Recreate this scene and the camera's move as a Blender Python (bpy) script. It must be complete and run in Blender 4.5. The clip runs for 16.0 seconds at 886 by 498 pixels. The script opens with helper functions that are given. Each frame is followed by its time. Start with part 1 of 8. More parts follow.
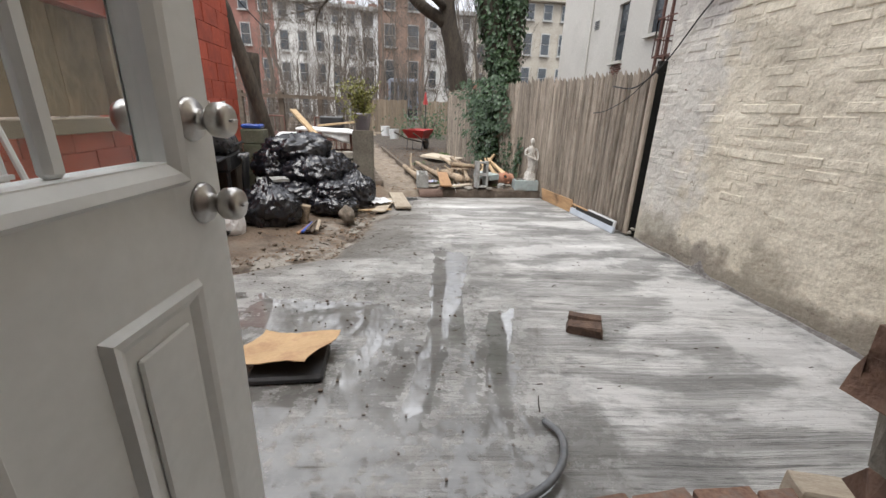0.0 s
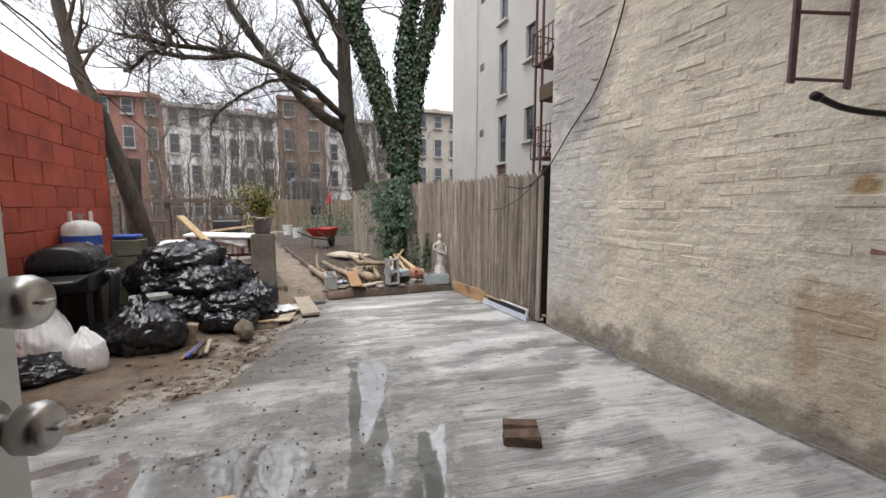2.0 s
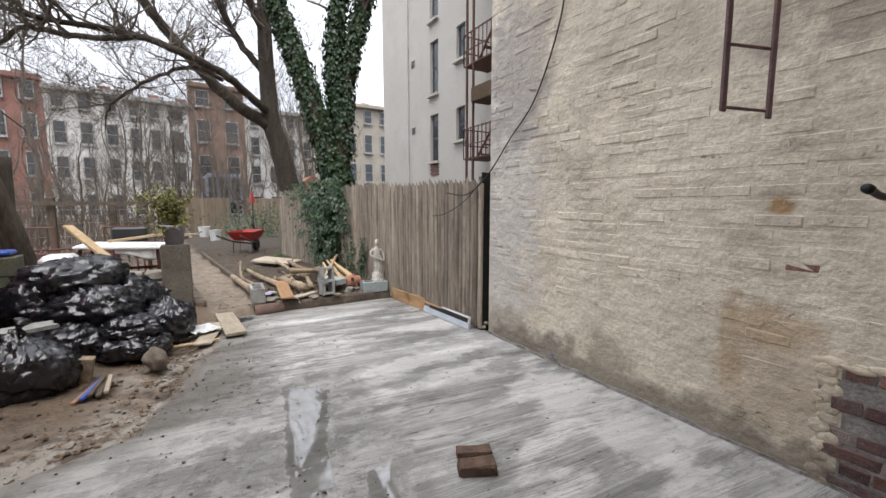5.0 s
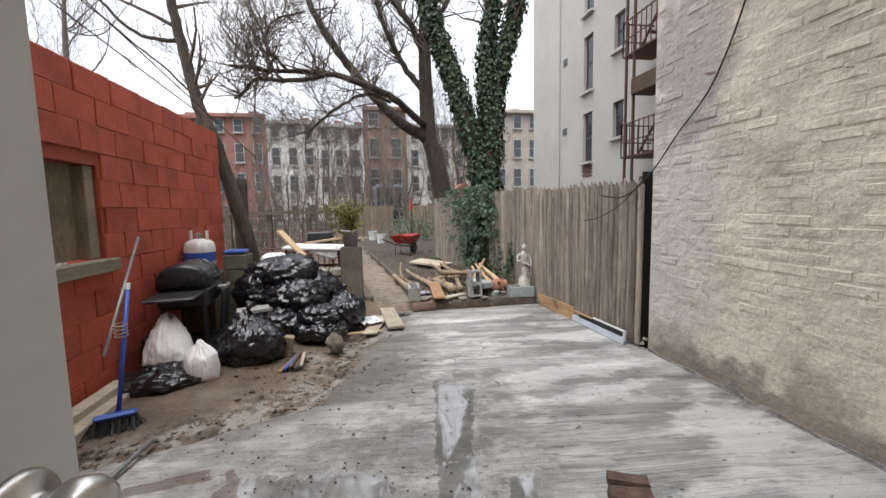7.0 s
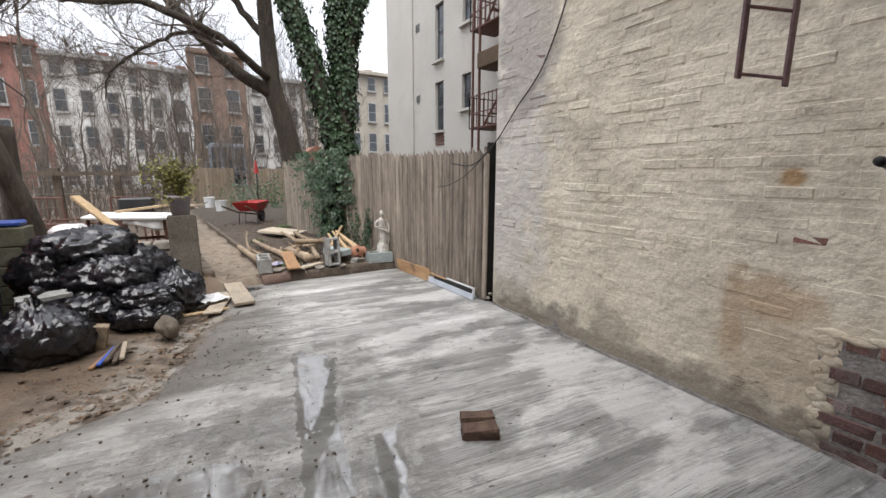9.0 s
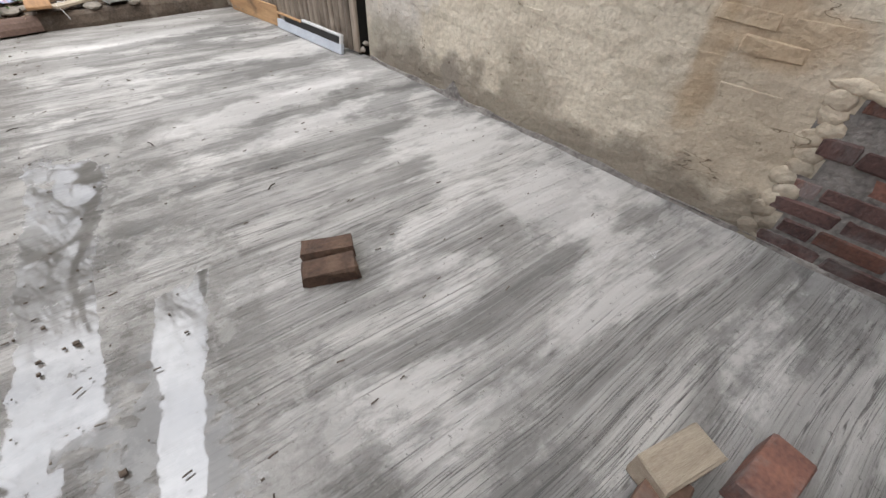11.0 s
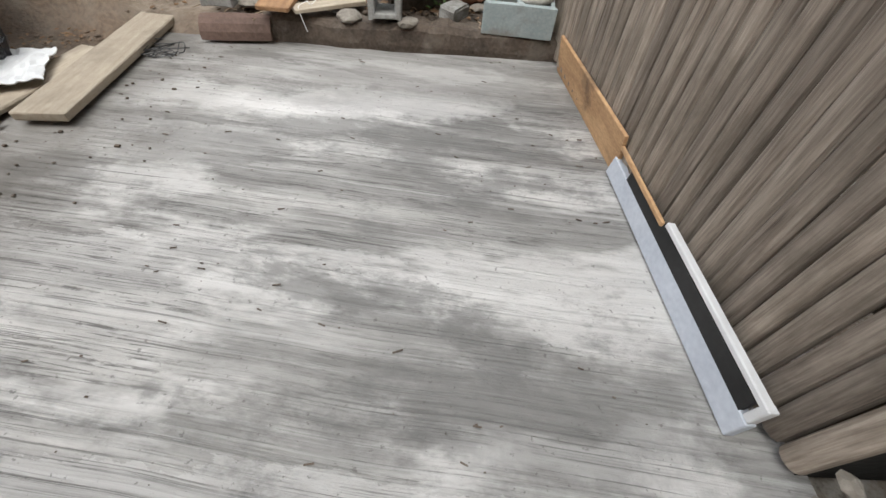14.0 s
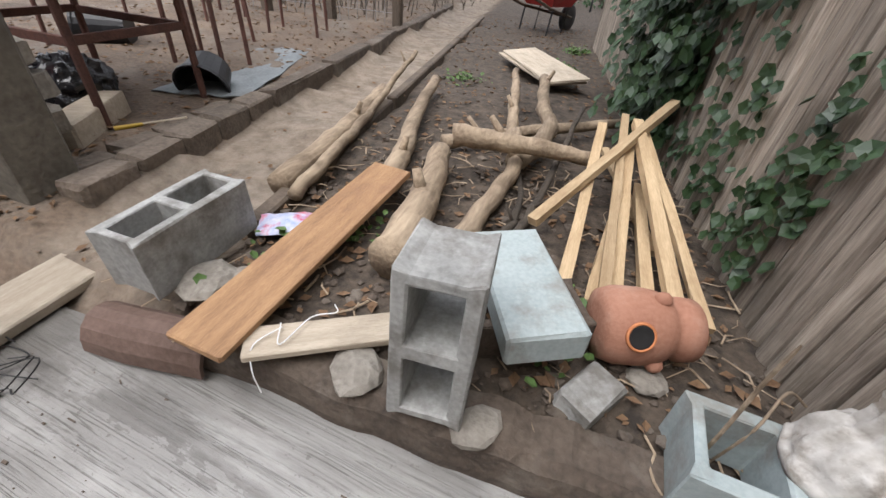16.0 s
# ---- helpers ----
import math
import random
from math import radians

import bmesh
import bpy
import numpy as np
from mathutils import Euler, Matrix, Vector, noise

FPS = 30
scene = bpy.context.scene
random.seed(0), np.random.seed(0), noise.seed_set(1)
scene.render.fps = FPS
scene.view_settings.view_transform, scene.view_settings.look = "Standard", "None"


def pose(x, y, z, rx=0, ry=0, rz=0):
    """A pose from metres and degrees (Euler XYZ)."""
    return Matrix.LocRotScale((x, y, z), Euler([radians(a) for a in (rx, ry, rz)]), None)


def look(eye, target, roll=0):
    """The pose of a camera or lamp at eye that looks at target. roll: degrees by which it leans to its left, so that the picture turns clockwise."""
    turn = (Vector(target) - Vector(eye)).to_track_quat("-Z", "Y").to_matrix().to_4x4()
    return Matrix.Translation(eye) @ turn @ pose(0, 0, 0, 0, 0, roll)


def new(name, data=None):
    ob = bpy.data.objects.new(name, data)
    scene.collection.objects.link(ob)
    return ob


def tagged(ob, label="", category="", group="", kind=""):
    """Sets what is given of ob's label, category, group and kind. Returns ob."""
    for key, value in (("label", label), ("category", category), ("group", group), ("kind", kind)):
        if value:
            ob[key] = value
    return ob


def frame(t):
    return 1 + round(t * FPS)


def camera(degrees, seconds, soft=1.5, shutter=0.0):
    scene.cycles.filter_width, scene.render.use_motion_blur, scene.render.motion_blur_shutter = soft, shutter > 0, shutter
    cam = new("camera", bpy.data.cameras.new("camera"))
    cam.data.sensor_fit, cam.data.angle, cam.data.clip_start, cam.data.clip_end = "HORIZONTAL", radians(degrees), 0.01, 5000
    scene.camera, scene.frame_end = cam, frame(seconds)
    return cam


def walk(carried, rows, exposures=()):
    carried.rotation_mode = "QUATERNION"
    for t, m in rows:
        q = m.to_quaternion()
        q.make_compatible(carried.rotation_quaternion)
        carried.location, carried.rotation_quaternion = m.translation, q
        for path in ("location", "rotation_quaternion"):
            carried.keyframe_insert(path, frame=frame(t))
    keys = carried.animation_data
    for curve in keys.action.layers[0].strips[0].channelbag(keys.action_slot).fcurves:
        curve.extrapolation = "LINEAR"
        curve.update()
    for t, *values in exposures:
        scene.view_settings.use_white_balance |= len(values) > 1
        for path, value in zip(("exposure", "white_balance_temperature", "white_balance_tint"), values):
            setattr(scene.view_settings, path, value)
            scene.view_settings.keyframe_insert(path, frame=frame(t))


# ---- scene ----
cam = camera(95.9, 16.0)
PATH = [
    (0, (0.534, 2.768, 1.198), (0.805, 4.641, 0.551), 2.1),
    (0.5, (0.532, 2.808, 1.234), (0.873, 4.756, 0.932), 1.2),
    (1, (0.543, 2.826, 1.239), (0.924, 4.781, 1.061), -0.0),
    (1.5, (0.541, 2.836, 1.238), (1.009, 4.773, 1.069), -0.4),
    (2, (0.53, 2.938, 1.266), (1.243, 4.795, 1.064), 0.1),
    (2.5, (0.519, 3.042, 1.32), (1.505, 4.764, 1.074), 0.6),
    (3, (0.508, 3.093, 1.353), (1.732, 4.652, 1.093), 0.9),
    (3.2, (0.512, 3.105, 1.365), (1.805, 4.609, 1.106), 0.9),
    (5.3, (0.523, 3.117, 1.393), (1.404, 4.9, 1.176), -0.5),
    (5.5, (0.534, 3.122, 1.391), (1.309, 4.953, 1.177), -0.8),
    (6, (0.522, 3.124, 1.397), (1.059, 5.039, 1.192), -1.1),
    (6.5, (0.519, 3.119, 1.398), (0.893, 5.074, 1.203), -1.2),
    (7, (0.517, 3.108, 1.401), (0.853, 5.07, 1.208), -1.2),
    (7.5, (0.522, 3.121, 1.391), (0.944, 5.066, 1.196), -0.8),
    (8, (0.522, 3.095, 1.406), (1.116, 4.992, 1.191), -0.4),
    (8.5, (0.523, 3.106, 1.398), (1.326, 4.92, 1.143), 0.1),
    (9, (0.517, 3.11, 1.395), (1.5, 4.814, 1.03), 0.0),
    (9.5, (0.552, 3.168, 1.357), (1.627, 4.734, 0.732), -0.5),
    (9.7, (0.607, 3.225, 1.315), (1.692, 4.715, 0.538), -0.8),
    (11.8, (1.765, 4.228, 1.034), (2.685, 5.181, -0.465), 3.0),
    (12, (1.88, 4.389, 1.04), (2.72, 5.421, -0.453), 2.8),
    (12.5, (2.094, 4.821, 0.991), (2.696, 6.018, -0.494), 4.2),
    (13, (2.236, 5.315, 0.962), (2.586, 6.588, -0.541), 3.7),
    (13.5, (2.296, 5.84, 0.959), (2.462, 7.146, -0.546), 4.1),
    (13.7, (2.246, 6.092, 0.957), (2.376, 7.394, -0.555), 4.2),
    (14, (2.258, 6.387, 0.965), (2.3, 7.682, -0.559), 4.8),
    (14.5, (2.203, 6.918, 0.928), (2.164, 8.231, -0.581), 4.9),
    (15, (2.14, 7.401, 0.897), (2.029, 8.744, -0.581), 4.8),
    (15.5, (2.071, 7.835, 0.905), (1.877, 9.216, -0.528), 5.3),
    (16, (2.066, 8.132, 0.964), (1.652, 9.682, -0.23), 5.7),
]
walk(cam, [(t, look(eye, target, roll)) for t, eye, target, roll in PATH],
     [(0, 1.08, 6470, 10), (0.6, 0.95, 6470, 11), (1.2, 0.86, 6450, 11), (2.4, 0.86, 6450, 11), (3.0, 0.92, 6480, 11), (3.6, 0.92, 6460, 11), (5.4, 0.83, 6400, 11), (7.5, 0.83, 6400, 11),
      (8.5, 0.82, 6430, 11), (9.5, 1.0, 6470, 11), (12, 0.95, 6500, 11), (13, 0.86, 6500, 10), (14.5, 0.78, 6400, 9), (15, 0.78, 6360, 10), (15.5, 0.66, 6380, 11), (16, 0.92, 6340, 13)])

# ---- world and light ----
SUN_EL, SUN_AZ = 66.0, 200.0
world = bpy.data.worlds.new("overcast")
scene.world = world
world.use_nodes = True
wn = world.node_tree.nodes
wl = world.node_tree.links
sky = wn.new("ShaderNodeTexSky")
sky.sky_type = 'NISHITA'
sky.sun_disc = False
sky.sun_elevation = radians(SUN_EL)
sky.sun_rotation = radians(SUN_AZ)
sky_dim = wn.new("ShaderNodeMix")
sky_dim.data_type = 'RGBA'
sky_dim.inputs[0].default_value = 0.92
wtc = wn.new("ShaderNodeTexCoord")
wno = wn.new("ShaderNodeTexNoise")
wno.inputs["Scale"].default_value = 2.2
wno.inputs["Detail"].default_value = 6
wramp = wn.new("ShaderNodeValToRGB")
wramp.color_ramp.elements[0].position = 0.35
wramp.color_ramp.elements[0].color = (5.2, 5.4, 5.9, 1)
wramp.color_ramp.elements[1].position = 0.68
wramp.color_ramp.elements[1].color = (7.5, 7.6, 7.8, 1)
wl.new(wtc.outputs["Generated"], wno.inputs["Vector"])
wl.new(wno.outputs["Fac"], wramp.inputs["Fac"])
wl.new(sky.outputs[0], sky_dim.inputs[6])
wsep = wn.new("ShaderNodeSeparateXYZ")
wl.new(wtc.outputs["Generated"], wsep.inputs[0])
wgrad = wn.new("ShaderNodeMapRange")
wgrad.inputs[1].default_value = 0.35
wgrad.inputs[2].default_value = 1.0
wgrad.inputs[3].default_value = 1.0
wgrad.inputs[4].default_value = 1.7
wl.new(wsep.outputs[2], wgrad.inputs[0])
wmul = wn.new("ShaderNodeVectorMath")
wmul.operation = 'SCALE'
wl.new(wramp.outputs[0], wmul.inputs[0])
wl.new(wgrad.outputs[0], wmul.inputs["Scale"])
wl.new(wmul.outputs[0], sky_dim.inputs[7])
wl.new(sky_dim.outputs[2], wn["Background"].inputs[0])
wn["Background"].inputs[1].default_value = 0.125

sun_data = bpy.data.lights.new("sun", 'SUN')
sun_data.energy = 1.7
sun_data.angle = radians(50)
sun_data.color = (1.0, 0.97, 0.92)
sun = new("sun", sun_data)
sun.rotation_euler = Euler((radians(90 - SUN_EL), 0, radians(180 - SUN_AZ)))


# ---- materials ----
def ramp_node(nt, stops):
    r = nt.nodes.new("ShaderNodeValToRGB")
    els = r.color_ramp.elements
    while len(els) < len(stops):
        els.new(0.5)
    for e, (p, c) in zip(els, stops):
        e.position = p
        e.color = (*c, 1)
    return r


def mat(name, dark, light, scale=6.0, rough=0.85, bump=0.3, fine=60.0, metal=0.0, stretch=(1, 1, 1), vary=0.15,
        stain=None, stain_scale=1.2, stain_amount=0.5, spec=0.5, rough_vary=0.1, depth=0.02, coords="Object"):
    """Two scales of noise between two colours, an optional stain, per-object variation and bump."""
    m = bpy.data.materials.new(name)
    m.use_nodes = True
    nt = m.node_tree
    n, l = nt.nodes, nt.links
    bsdf = n["Principled BSDF"]
    tc = n.new("ShaderNodeTexCoord")
    info = n.new("ShaderNodeObjectInfo")
    off = n.new("ShaderNodeVectorMath")
    off.operation = 'MULTIPLY_ADD'
    l.new(info.outputs["Random"], off.inputs[0])
    off.inputs[1].default_value = (17.0, 31.0, 11.0) if coords == "Object" else (0, 0, 0)
    l.new(tc.outputs["Object"] if coords == "Object" else n.new("ShaderNodeNewGeometry").outputs["Position"], off.inputs[2])
    mp = n.new("ShaderNodeMapping")
    mp.inputs["Scale"].default_value = stretch
    l.new(off.outputs[0], mp.inputs["Vector"])
    a = n.new("ShaderNodeTexNoise")
    a.inputs["Scale"].default_value = scale
    a.inputs["Detail"].default_value = 5
    a.inputs["Roughness"].default_value = 0.6
    l.new(mp.outputs[0], a.inputs["Vector"])
    b = n.new("ShaderNodeTexNoise")
    b.inputs["Scale"].default_value = fine
    b.inputs["Detail"].default_value = 4
    l.new(mp.outputs[0], b.inputs["Vector"])
    mixf = n.new("ShaderNodeMix")
    mixf.inputs[0].default_value = 0.4
    l.new(a.outputs["Fac"], mixf.inputs[2])
    l.new(b.outputs["Fac"], mixf.inputs[3])
    r = ramp_node(nt, [(0.32, dark), (0.68, light)])
    l.new(mixf.outputs[0], r.inputs["Fac"])
    col = r.outputs[0]
    if stain:
        s = n.new("ShaderNodeTexNoise")
        s.inputs["Scale"].default_value = stain_scale
        s.inputs["Detail"].default_value = 7
        s.inputs["Roughness"].default_value = 0.65
        l.new(off.outputs[0], s.inputs["Vector"])
        sr = ramp_node(nt, [(0.5, (0, 0, 0)), (0.66, (stain_amount,) * 3)])
        l.new(s.outputs["Fac"], sr.inputs["Fac"])
        mx = n.new("ShaderNodeMix")
        mx.data_type = 'RGBA'
        l.new(sr.outputs[0], mx.inputs[0])
        l.new(col, mx.inputs[6])
        mx.inputs[7].default_value = (*stain, 1)
        col = mx.outputs[2]
    hsv = n.new("ShaderNodeHueSaturation")
    vr = n.new("ShaderNodeMapRange")
    vr.inputs[3].default_value = 1 - vary
    vr.inputs[4].default_value = 1 + vary
    l.new(info.outputs["Random"], vr.inputs[0])
    l.new(vr.outputs[0], hsv.inputs["Value"])
    l.new(col, hsv.inputs["Color"])
    l.new(hsv.outputs[0], bsdf.inputs["Base Color"])
    rr = n.new("ShaderNodeMapRange")
    rr.inputs[3].default_value = max(0.02, rough - rough_vary)
    rr.inputs[4].default_value = min(1, rough + rough_vary)
    l.new(a.outputs["Fac"], rr.inputs[0])
    l.new(rr.outputs[0], bsdf.inputs["Roughness"])
    bsdf.inputs["Metallic"].default_value = metal
    bsdf.inputs["Specular IOR Level"].default_value = spec
    if bump:
        bp = n.new("ShaderNodeBump")
        bp.inputs["Strength"].default_value = bump
        bp.inputs["Distance"].default_value = depth
        l.new(mixf.outputs[0], bp.inputs["Height"])
        l.new(bp.outputs[0], bsdf.inputs["Normal"])
    return m


def muddy_margin(nt, col, on_slab):
    """The ragged border between the pour and the soil: cement slurry trodden into brown mud."""
    n, l = nt.nodes, nt.links
    geo = n.new("ShaderNodeNewGeometry")
    sep = n.new("ShaderNodeSeparateXYZ")
    l.new(geo.outputs["Position"], sep.inputs[0])

    def math(op, a, b):
        x = n.new("ShaderNodeMath")
        x.operation = op
        for k, v in ((0, a), (1, b)):
            if isinstance(v, (int, float)):
                x.inputs[k].default_value = v
            else:
                l.new(v, x.inputs[k])
        return x.outputs[0]

    def rise(v, lo, hi, out, kind='LINEAR'):
        x = n.new("ShaderNodeMapRange")
        x.interpolation_type = kind
        x.inputs[1].default_value = lo
        x.inputs[2].default_value = hi
        x.inputs[4].default_value = out
        l.new(v, x.inputs[0])
        return x.outputs[0]

    def tex(scale, detail=9, rough=0.68):
        t = n.new("ShaderNodeTexNoise")
        t.inputs["Scale"].default_value = scale
        t.inputs["Detail"].default_value = detail
        t.inputs["Roughness"].default_value = rough
        l.new(geo.outputs["Position"], t.inputs["Vector"])
        return t.outputs["Fac"]

    def mix(f, a, b):
        x = n.new("ShaderNodeMix")
        x.data_type = 'RGBA'
        l.new(f, x.inputs[0])
        for k, v in ((6, a), (7, b)):
            if isinstance(v, tuple):
                x.inputs[k].default_value = (*v, 1)
            else:
                l.new(v, x.inputs[k])
        return x.outputs[2]

    y = sep.outputs[1]
    line = math('ADD', math('ADD', rise(y, 5.55, 6.05, 1.55), rise(y, 6.05, 6.45, 0.2)), rise(y, 6.45, 7.65, 0.3))
    d = math('ADD', math('SUBTRACT', math('ADD', sep.outputs[0], 1.5), line), math('MULTIPLY', math('SUBTRACT', tex(2.2), 0.5), 0.9))
    soil = ramp_node(nt, [(0.36, (0.06, 0.046, 0.034)), (0.62, (0.20, 0.158, 0.12))])
    l.new(tex(7.0), soil.inputs["Fac"])
    slurry = math('MULTIPLY', math('MULTIPLY', rise(tex(4.5), 0.47, 0.56, 0.85, 'SMOOTHSTEP'), rise(d, -0.55, -0.25, 1.0)), rise(y, 8.3, 7.2, 1.0))
    mud = mix(slurry, soil.outputs[0], (0.31, 0.29, 0.255))
    if on_slab:
        wet = math('MULTIPLY', math('SUBTRACT', 1.0, rise(d, 0.05, 0.95, 1.0, 'SMOOTHSTEP')), 0.7)
        col = mix(wet, col, (0.10, 0.088, 0.072))
        return mix(math('SUBTRACT', 1.0, rise(d, -0.06, 0.04, 1.0, 'SMOOTHSTEP')), col, mud)
    # dark humus of the planted bed beside the pale trodden path
    bed = ramp_node(nt, [(0.36, (0.022, 0.017, 0.013)), (0.64, (0.105, 0.08, 0.058))])
    l.new(tex(16.0), bed.inputs["Fac"])
    side = math('ADD', math('SUBTRACT', sep.outputs[0], 1.08), math('MULTIPLY', math('SUBTRACT', y, 9.1), 0.115))
    inside = math('MULTIPLY', rise(math('ADD', side, math('MULTIPLY', math('SUBTRACT', tex(5.0), 0.5), 0.3)), -0.05, 0.1, 0.95), rise(y, 8.58, 8.66, 1.0))
    col = mix(inside, col, bed.outputs[0])
    trod = math('ADD', math('ADD', math('SUBTRACT', sep.outputs[0], 0.45), math('MULTIPLY', math('SUBTRACT', y, 9.0), 0.12)), math('MULTIPLY', math('SUBTRACT', tex(4.0), 0.5), 0.2))
    path = math('MULTIPLY', math('MULTIPLY', rise(trod, -0.04, 0.06, 0.55), rise(trod, 0.68, 0.58, 1.0)), rise(y, 8.6, 8.8, 1.0))
    dust = ramp_node(nt, [(0.38, (0.17, 0.135, 0.10)), (0.62, (0.36, 0.305, 0.24))])
    l.new(tex(9.0), dust.inputs["Fac"])
    col = mix(path, col, dust.outputs[0])
    return mix(math('MULTIPLY', rise(d, -0.75, -0.4, 1.0, 'SMOOTHSTEP'), rise(y, 8.6, 8.3, 1.0)), col, mud)


def concrete_material():
    """Screeded new concrete: streaks along x, pale dry cement bloom, damp grey areas and standing water."""
    m = bpy.data.materials.new("poured_concrete")
    m.use_nodes = True
    nt = m.node_tree
    n, l = nt.nodes, nt.links
    bsdf = n["Principled BSDF"]
    tc = n.new("ShaderNodeTexCoord")
    turn = n.new("ShaderNodeMapping")
    turn.inputs["Rotation"].default_value = (0, 0, radians(6))
    l.new(tc.outputs["Object"], turn.inputs["Vector"])
    warp = n.new("ShaderNodeTexNoise")
    warp.inputs["Scale"].default_value = 0.9
    l.new(turn.outputs[0], warp.inputs["Vector"])
    wadd = n.new("ShaderNodeVectorMath")
    wadd.operation = 'MULTIPLY_ADD'
    l.new(warp.outputs["Color"], wadd.inputs[0])
    wadd.inputs[1].default_value = (0.3, 0.07, 0)
    l.new(turn.outputs[0], wadd.inputs[2])

    def noise_tex(scale, stretch, detail=6, rough=0.6):
        mp = n.new("ShaderNodeMapping")
        mp.inputs["Scale"].default_value = stretch
        l.new(wadd.outputs[0], mp.inputs["Vector"])
        t = n.new("ShaderNodeTexNoise")
        t.inputs["Scale"].default_value = scale
        t.inputs["Detail"].default_value = detail
        t.inputs["Roughness"].default_value = rough
        l.new(mp.outputs[0], t.inputs["Vector"])
        return t.outputs["Fac"]

    def mixc(f, a, b):
        x = n.new("ShaderNodeMix")
        x.data_type = 'RGBA'
        l.new(f, x.inputs[0])
        for k, v in ((6, a), (7, b)):
            if isinstance(v, tuple):
                x.inputs[k].default_value = (*v, 1)
            else:
                l.new(v, x.inputs[k])
        return x.outputs[2]

    streak = noise_tex(2.4, (0.28, 2.3, 1), 8, 0.62)
    fine_streak = noise_tex(16.0, (0.14, 5.5, 1), 10, 0.8)
    rake = noise_tex(3.6, (0.07, 4.2, 1), 3, 0.55)
    cloud = noise_tex(1.6, (0.6, 1.4, 1), 9, 0.68)
    grit = noise_tex(90.0, (1, 1, 1), 4)
    base = ramp_node(nt, [(0.37, (0.165, 0.162, 0.154)), (0.49, (0.30, 0.294, 0.28)), (0.60, (0.53, 0.52, 0.495))])
    sm = n.new("ShaderNodeMix")
    sm.inputs[0].default_value = 0.42
    l.new(streak, sm.inputs[2])
    l.new(cloud, sm.inputs[3])
    l.new(sm.outputs[0], base.inputs["Fac"])
    lines = ramp_node(nt, [(0.36, (0.5, 0.5, 0.49)), (0.47, (0.96, 0.96, 0.96)), (0.62, (1.08, 1.08, 1.08))])
    l.new(fine_streak, lines.inputs["Fac"])
    mul = n.new("ShaderNodeMix")
    mul.data_type = 'RGBA'
    mul.blend_type = 'MULTIPLY'
    mul.inputs[0].default_value = 0.85
    l.new(base.outputs[0], mul.inputs[6])
    l.new(lines.outputs[0], mul.inputs[7])
    col = mul.outputs[2]
    # damp mask grows towards the near left corner of the yard, where water collects
    sep = n.new("ShaderNodeSeparateXYZ")
    l.new(tc.outputs["Object"], sep.inputs[0])

    def math(op, a, b):
        x = n.new("ShaderNodeMath")
        x.operation = op
        for k, v in ((0, a), (1, b)):
            if isinstance(v, (int, float)):
                x.inputs[k].default_value = v
            else:
                l.new(v, x.inputs[k])
        return x.outputs[0]

    def smooth(v, lo, hi):
        x = n.new("ShaderNodeMapRange")
        x.interpolation_type = 'SMOOTHSTEP'
        x.inputs[1].default_value = lo
        x.inputs[2].default_value = hi
        l.new(v, x.inputs[0])
        return x.outputs[0]

    rag = noise_tex(2.6, (1, 1, 1), 9, 0.68)
    bite = noise_tex(13.0, (1, 1, 1), 6, 0.65)

    def hollow(cx, cy, ang, a, b, ragged, lo, hi, taper=None, bitten=0.0):
        """1 inside a ragged ellipse, or inside a tapered strip, 0 outside."""
        pm = n.new("ShaderNodeMapping")
        pm.vector_type = 'TEXTURE'
        pm.inputs["Location"].default_value = (cx, cy, 0)
        pm.inputs["Rotation"].default_value = (0, 0, radians(ang))
        pm.inputs["Scale"].default_value = (a, b, 1.0)
        l.new(tc.outputs["Object"], pm.inputs["Vector"])
        if taper is None:
            ln = n.new("ShaderNodeVectorMath")
            ln.operation = 'LENGTH'
            l.new(pm.outputs[0], ln.inputs[0])
            d = ln.outputs["Value"]
        else:
            sp = n.new("ShaderNodeSeparateXYZ")
            l.new(pm.outputs[0], sp.inputs[0])
            u = math('ABSOLUTE', sp.outputs[0], 0)
            v = sp.outputs[1]
            d = math('MAXIMUM', math('DIVIDE', u, math('MAXIMUM', math('ADD', math('MULTIPLY', v, taper), 1.0), 0.06)), math('ABSOLUTE', v, 0))
        d = math('ADD', d, math('MULTIPLY', math('SUBTRACT', rag, 0.5), ragged))
        if bitten:
            d = math('ADD', d, math('MULTIPLY', math('SUBTRACT', bite, 0.5), bitten))
        return math('SUBTRACT', 1.0, smooth(d, lo, hi))

    # thin raked lines left by the screed, here and there
    where = smooth(noise_tex(1.1, (0.6, 1, 1), 6, 0.65), 0.42, 0.54)
    ridge = None
    for level in (0.44, 0.5, 0.515, 0.56):
        r1 = math('SUBTRACT', 1.0, smooth(math('ABSOLUTE', math('SUBTRACT', rake, level), 0), 0.001, 0.007))
        ridge = r1 if ridge is None else math('MAXIMUM', ridge, r1)
    ridge = math('MULTIPLY', ridge, smooth(noise_tex(24.0, (0.35, 1, 1), 4, 0.7), 0.40, 0.52))
    # each pass of the screed dries from pale to dark and ends in a crisp edge
    sx = n.new("ShaderNodeSeparateXYZ")
    l.new(wadd.outputs[0], sx.inputs[0])
    saw = math('FRACT', math('ADD', math('MULTIPLY', sx.outputs[1], 1.7), math('MULTIPLY', cloud, 1.1)), 0)
    band = math('MULTIPLY', smooth(saw, 0.35, 0.98), smooth(noise_tex(0.9, (0.5, 1, 1), 5, 0.6), 0.40, 0.55))
    col = mixc(math('MULTIPLY', band, 0.42), col, (0.62, 0.61, 0.59))
    col = mixc(math('MULTIPLY', math('MULTIPLY', ridge, where), 0.7), col, (0.075, 0.072, 0.068))
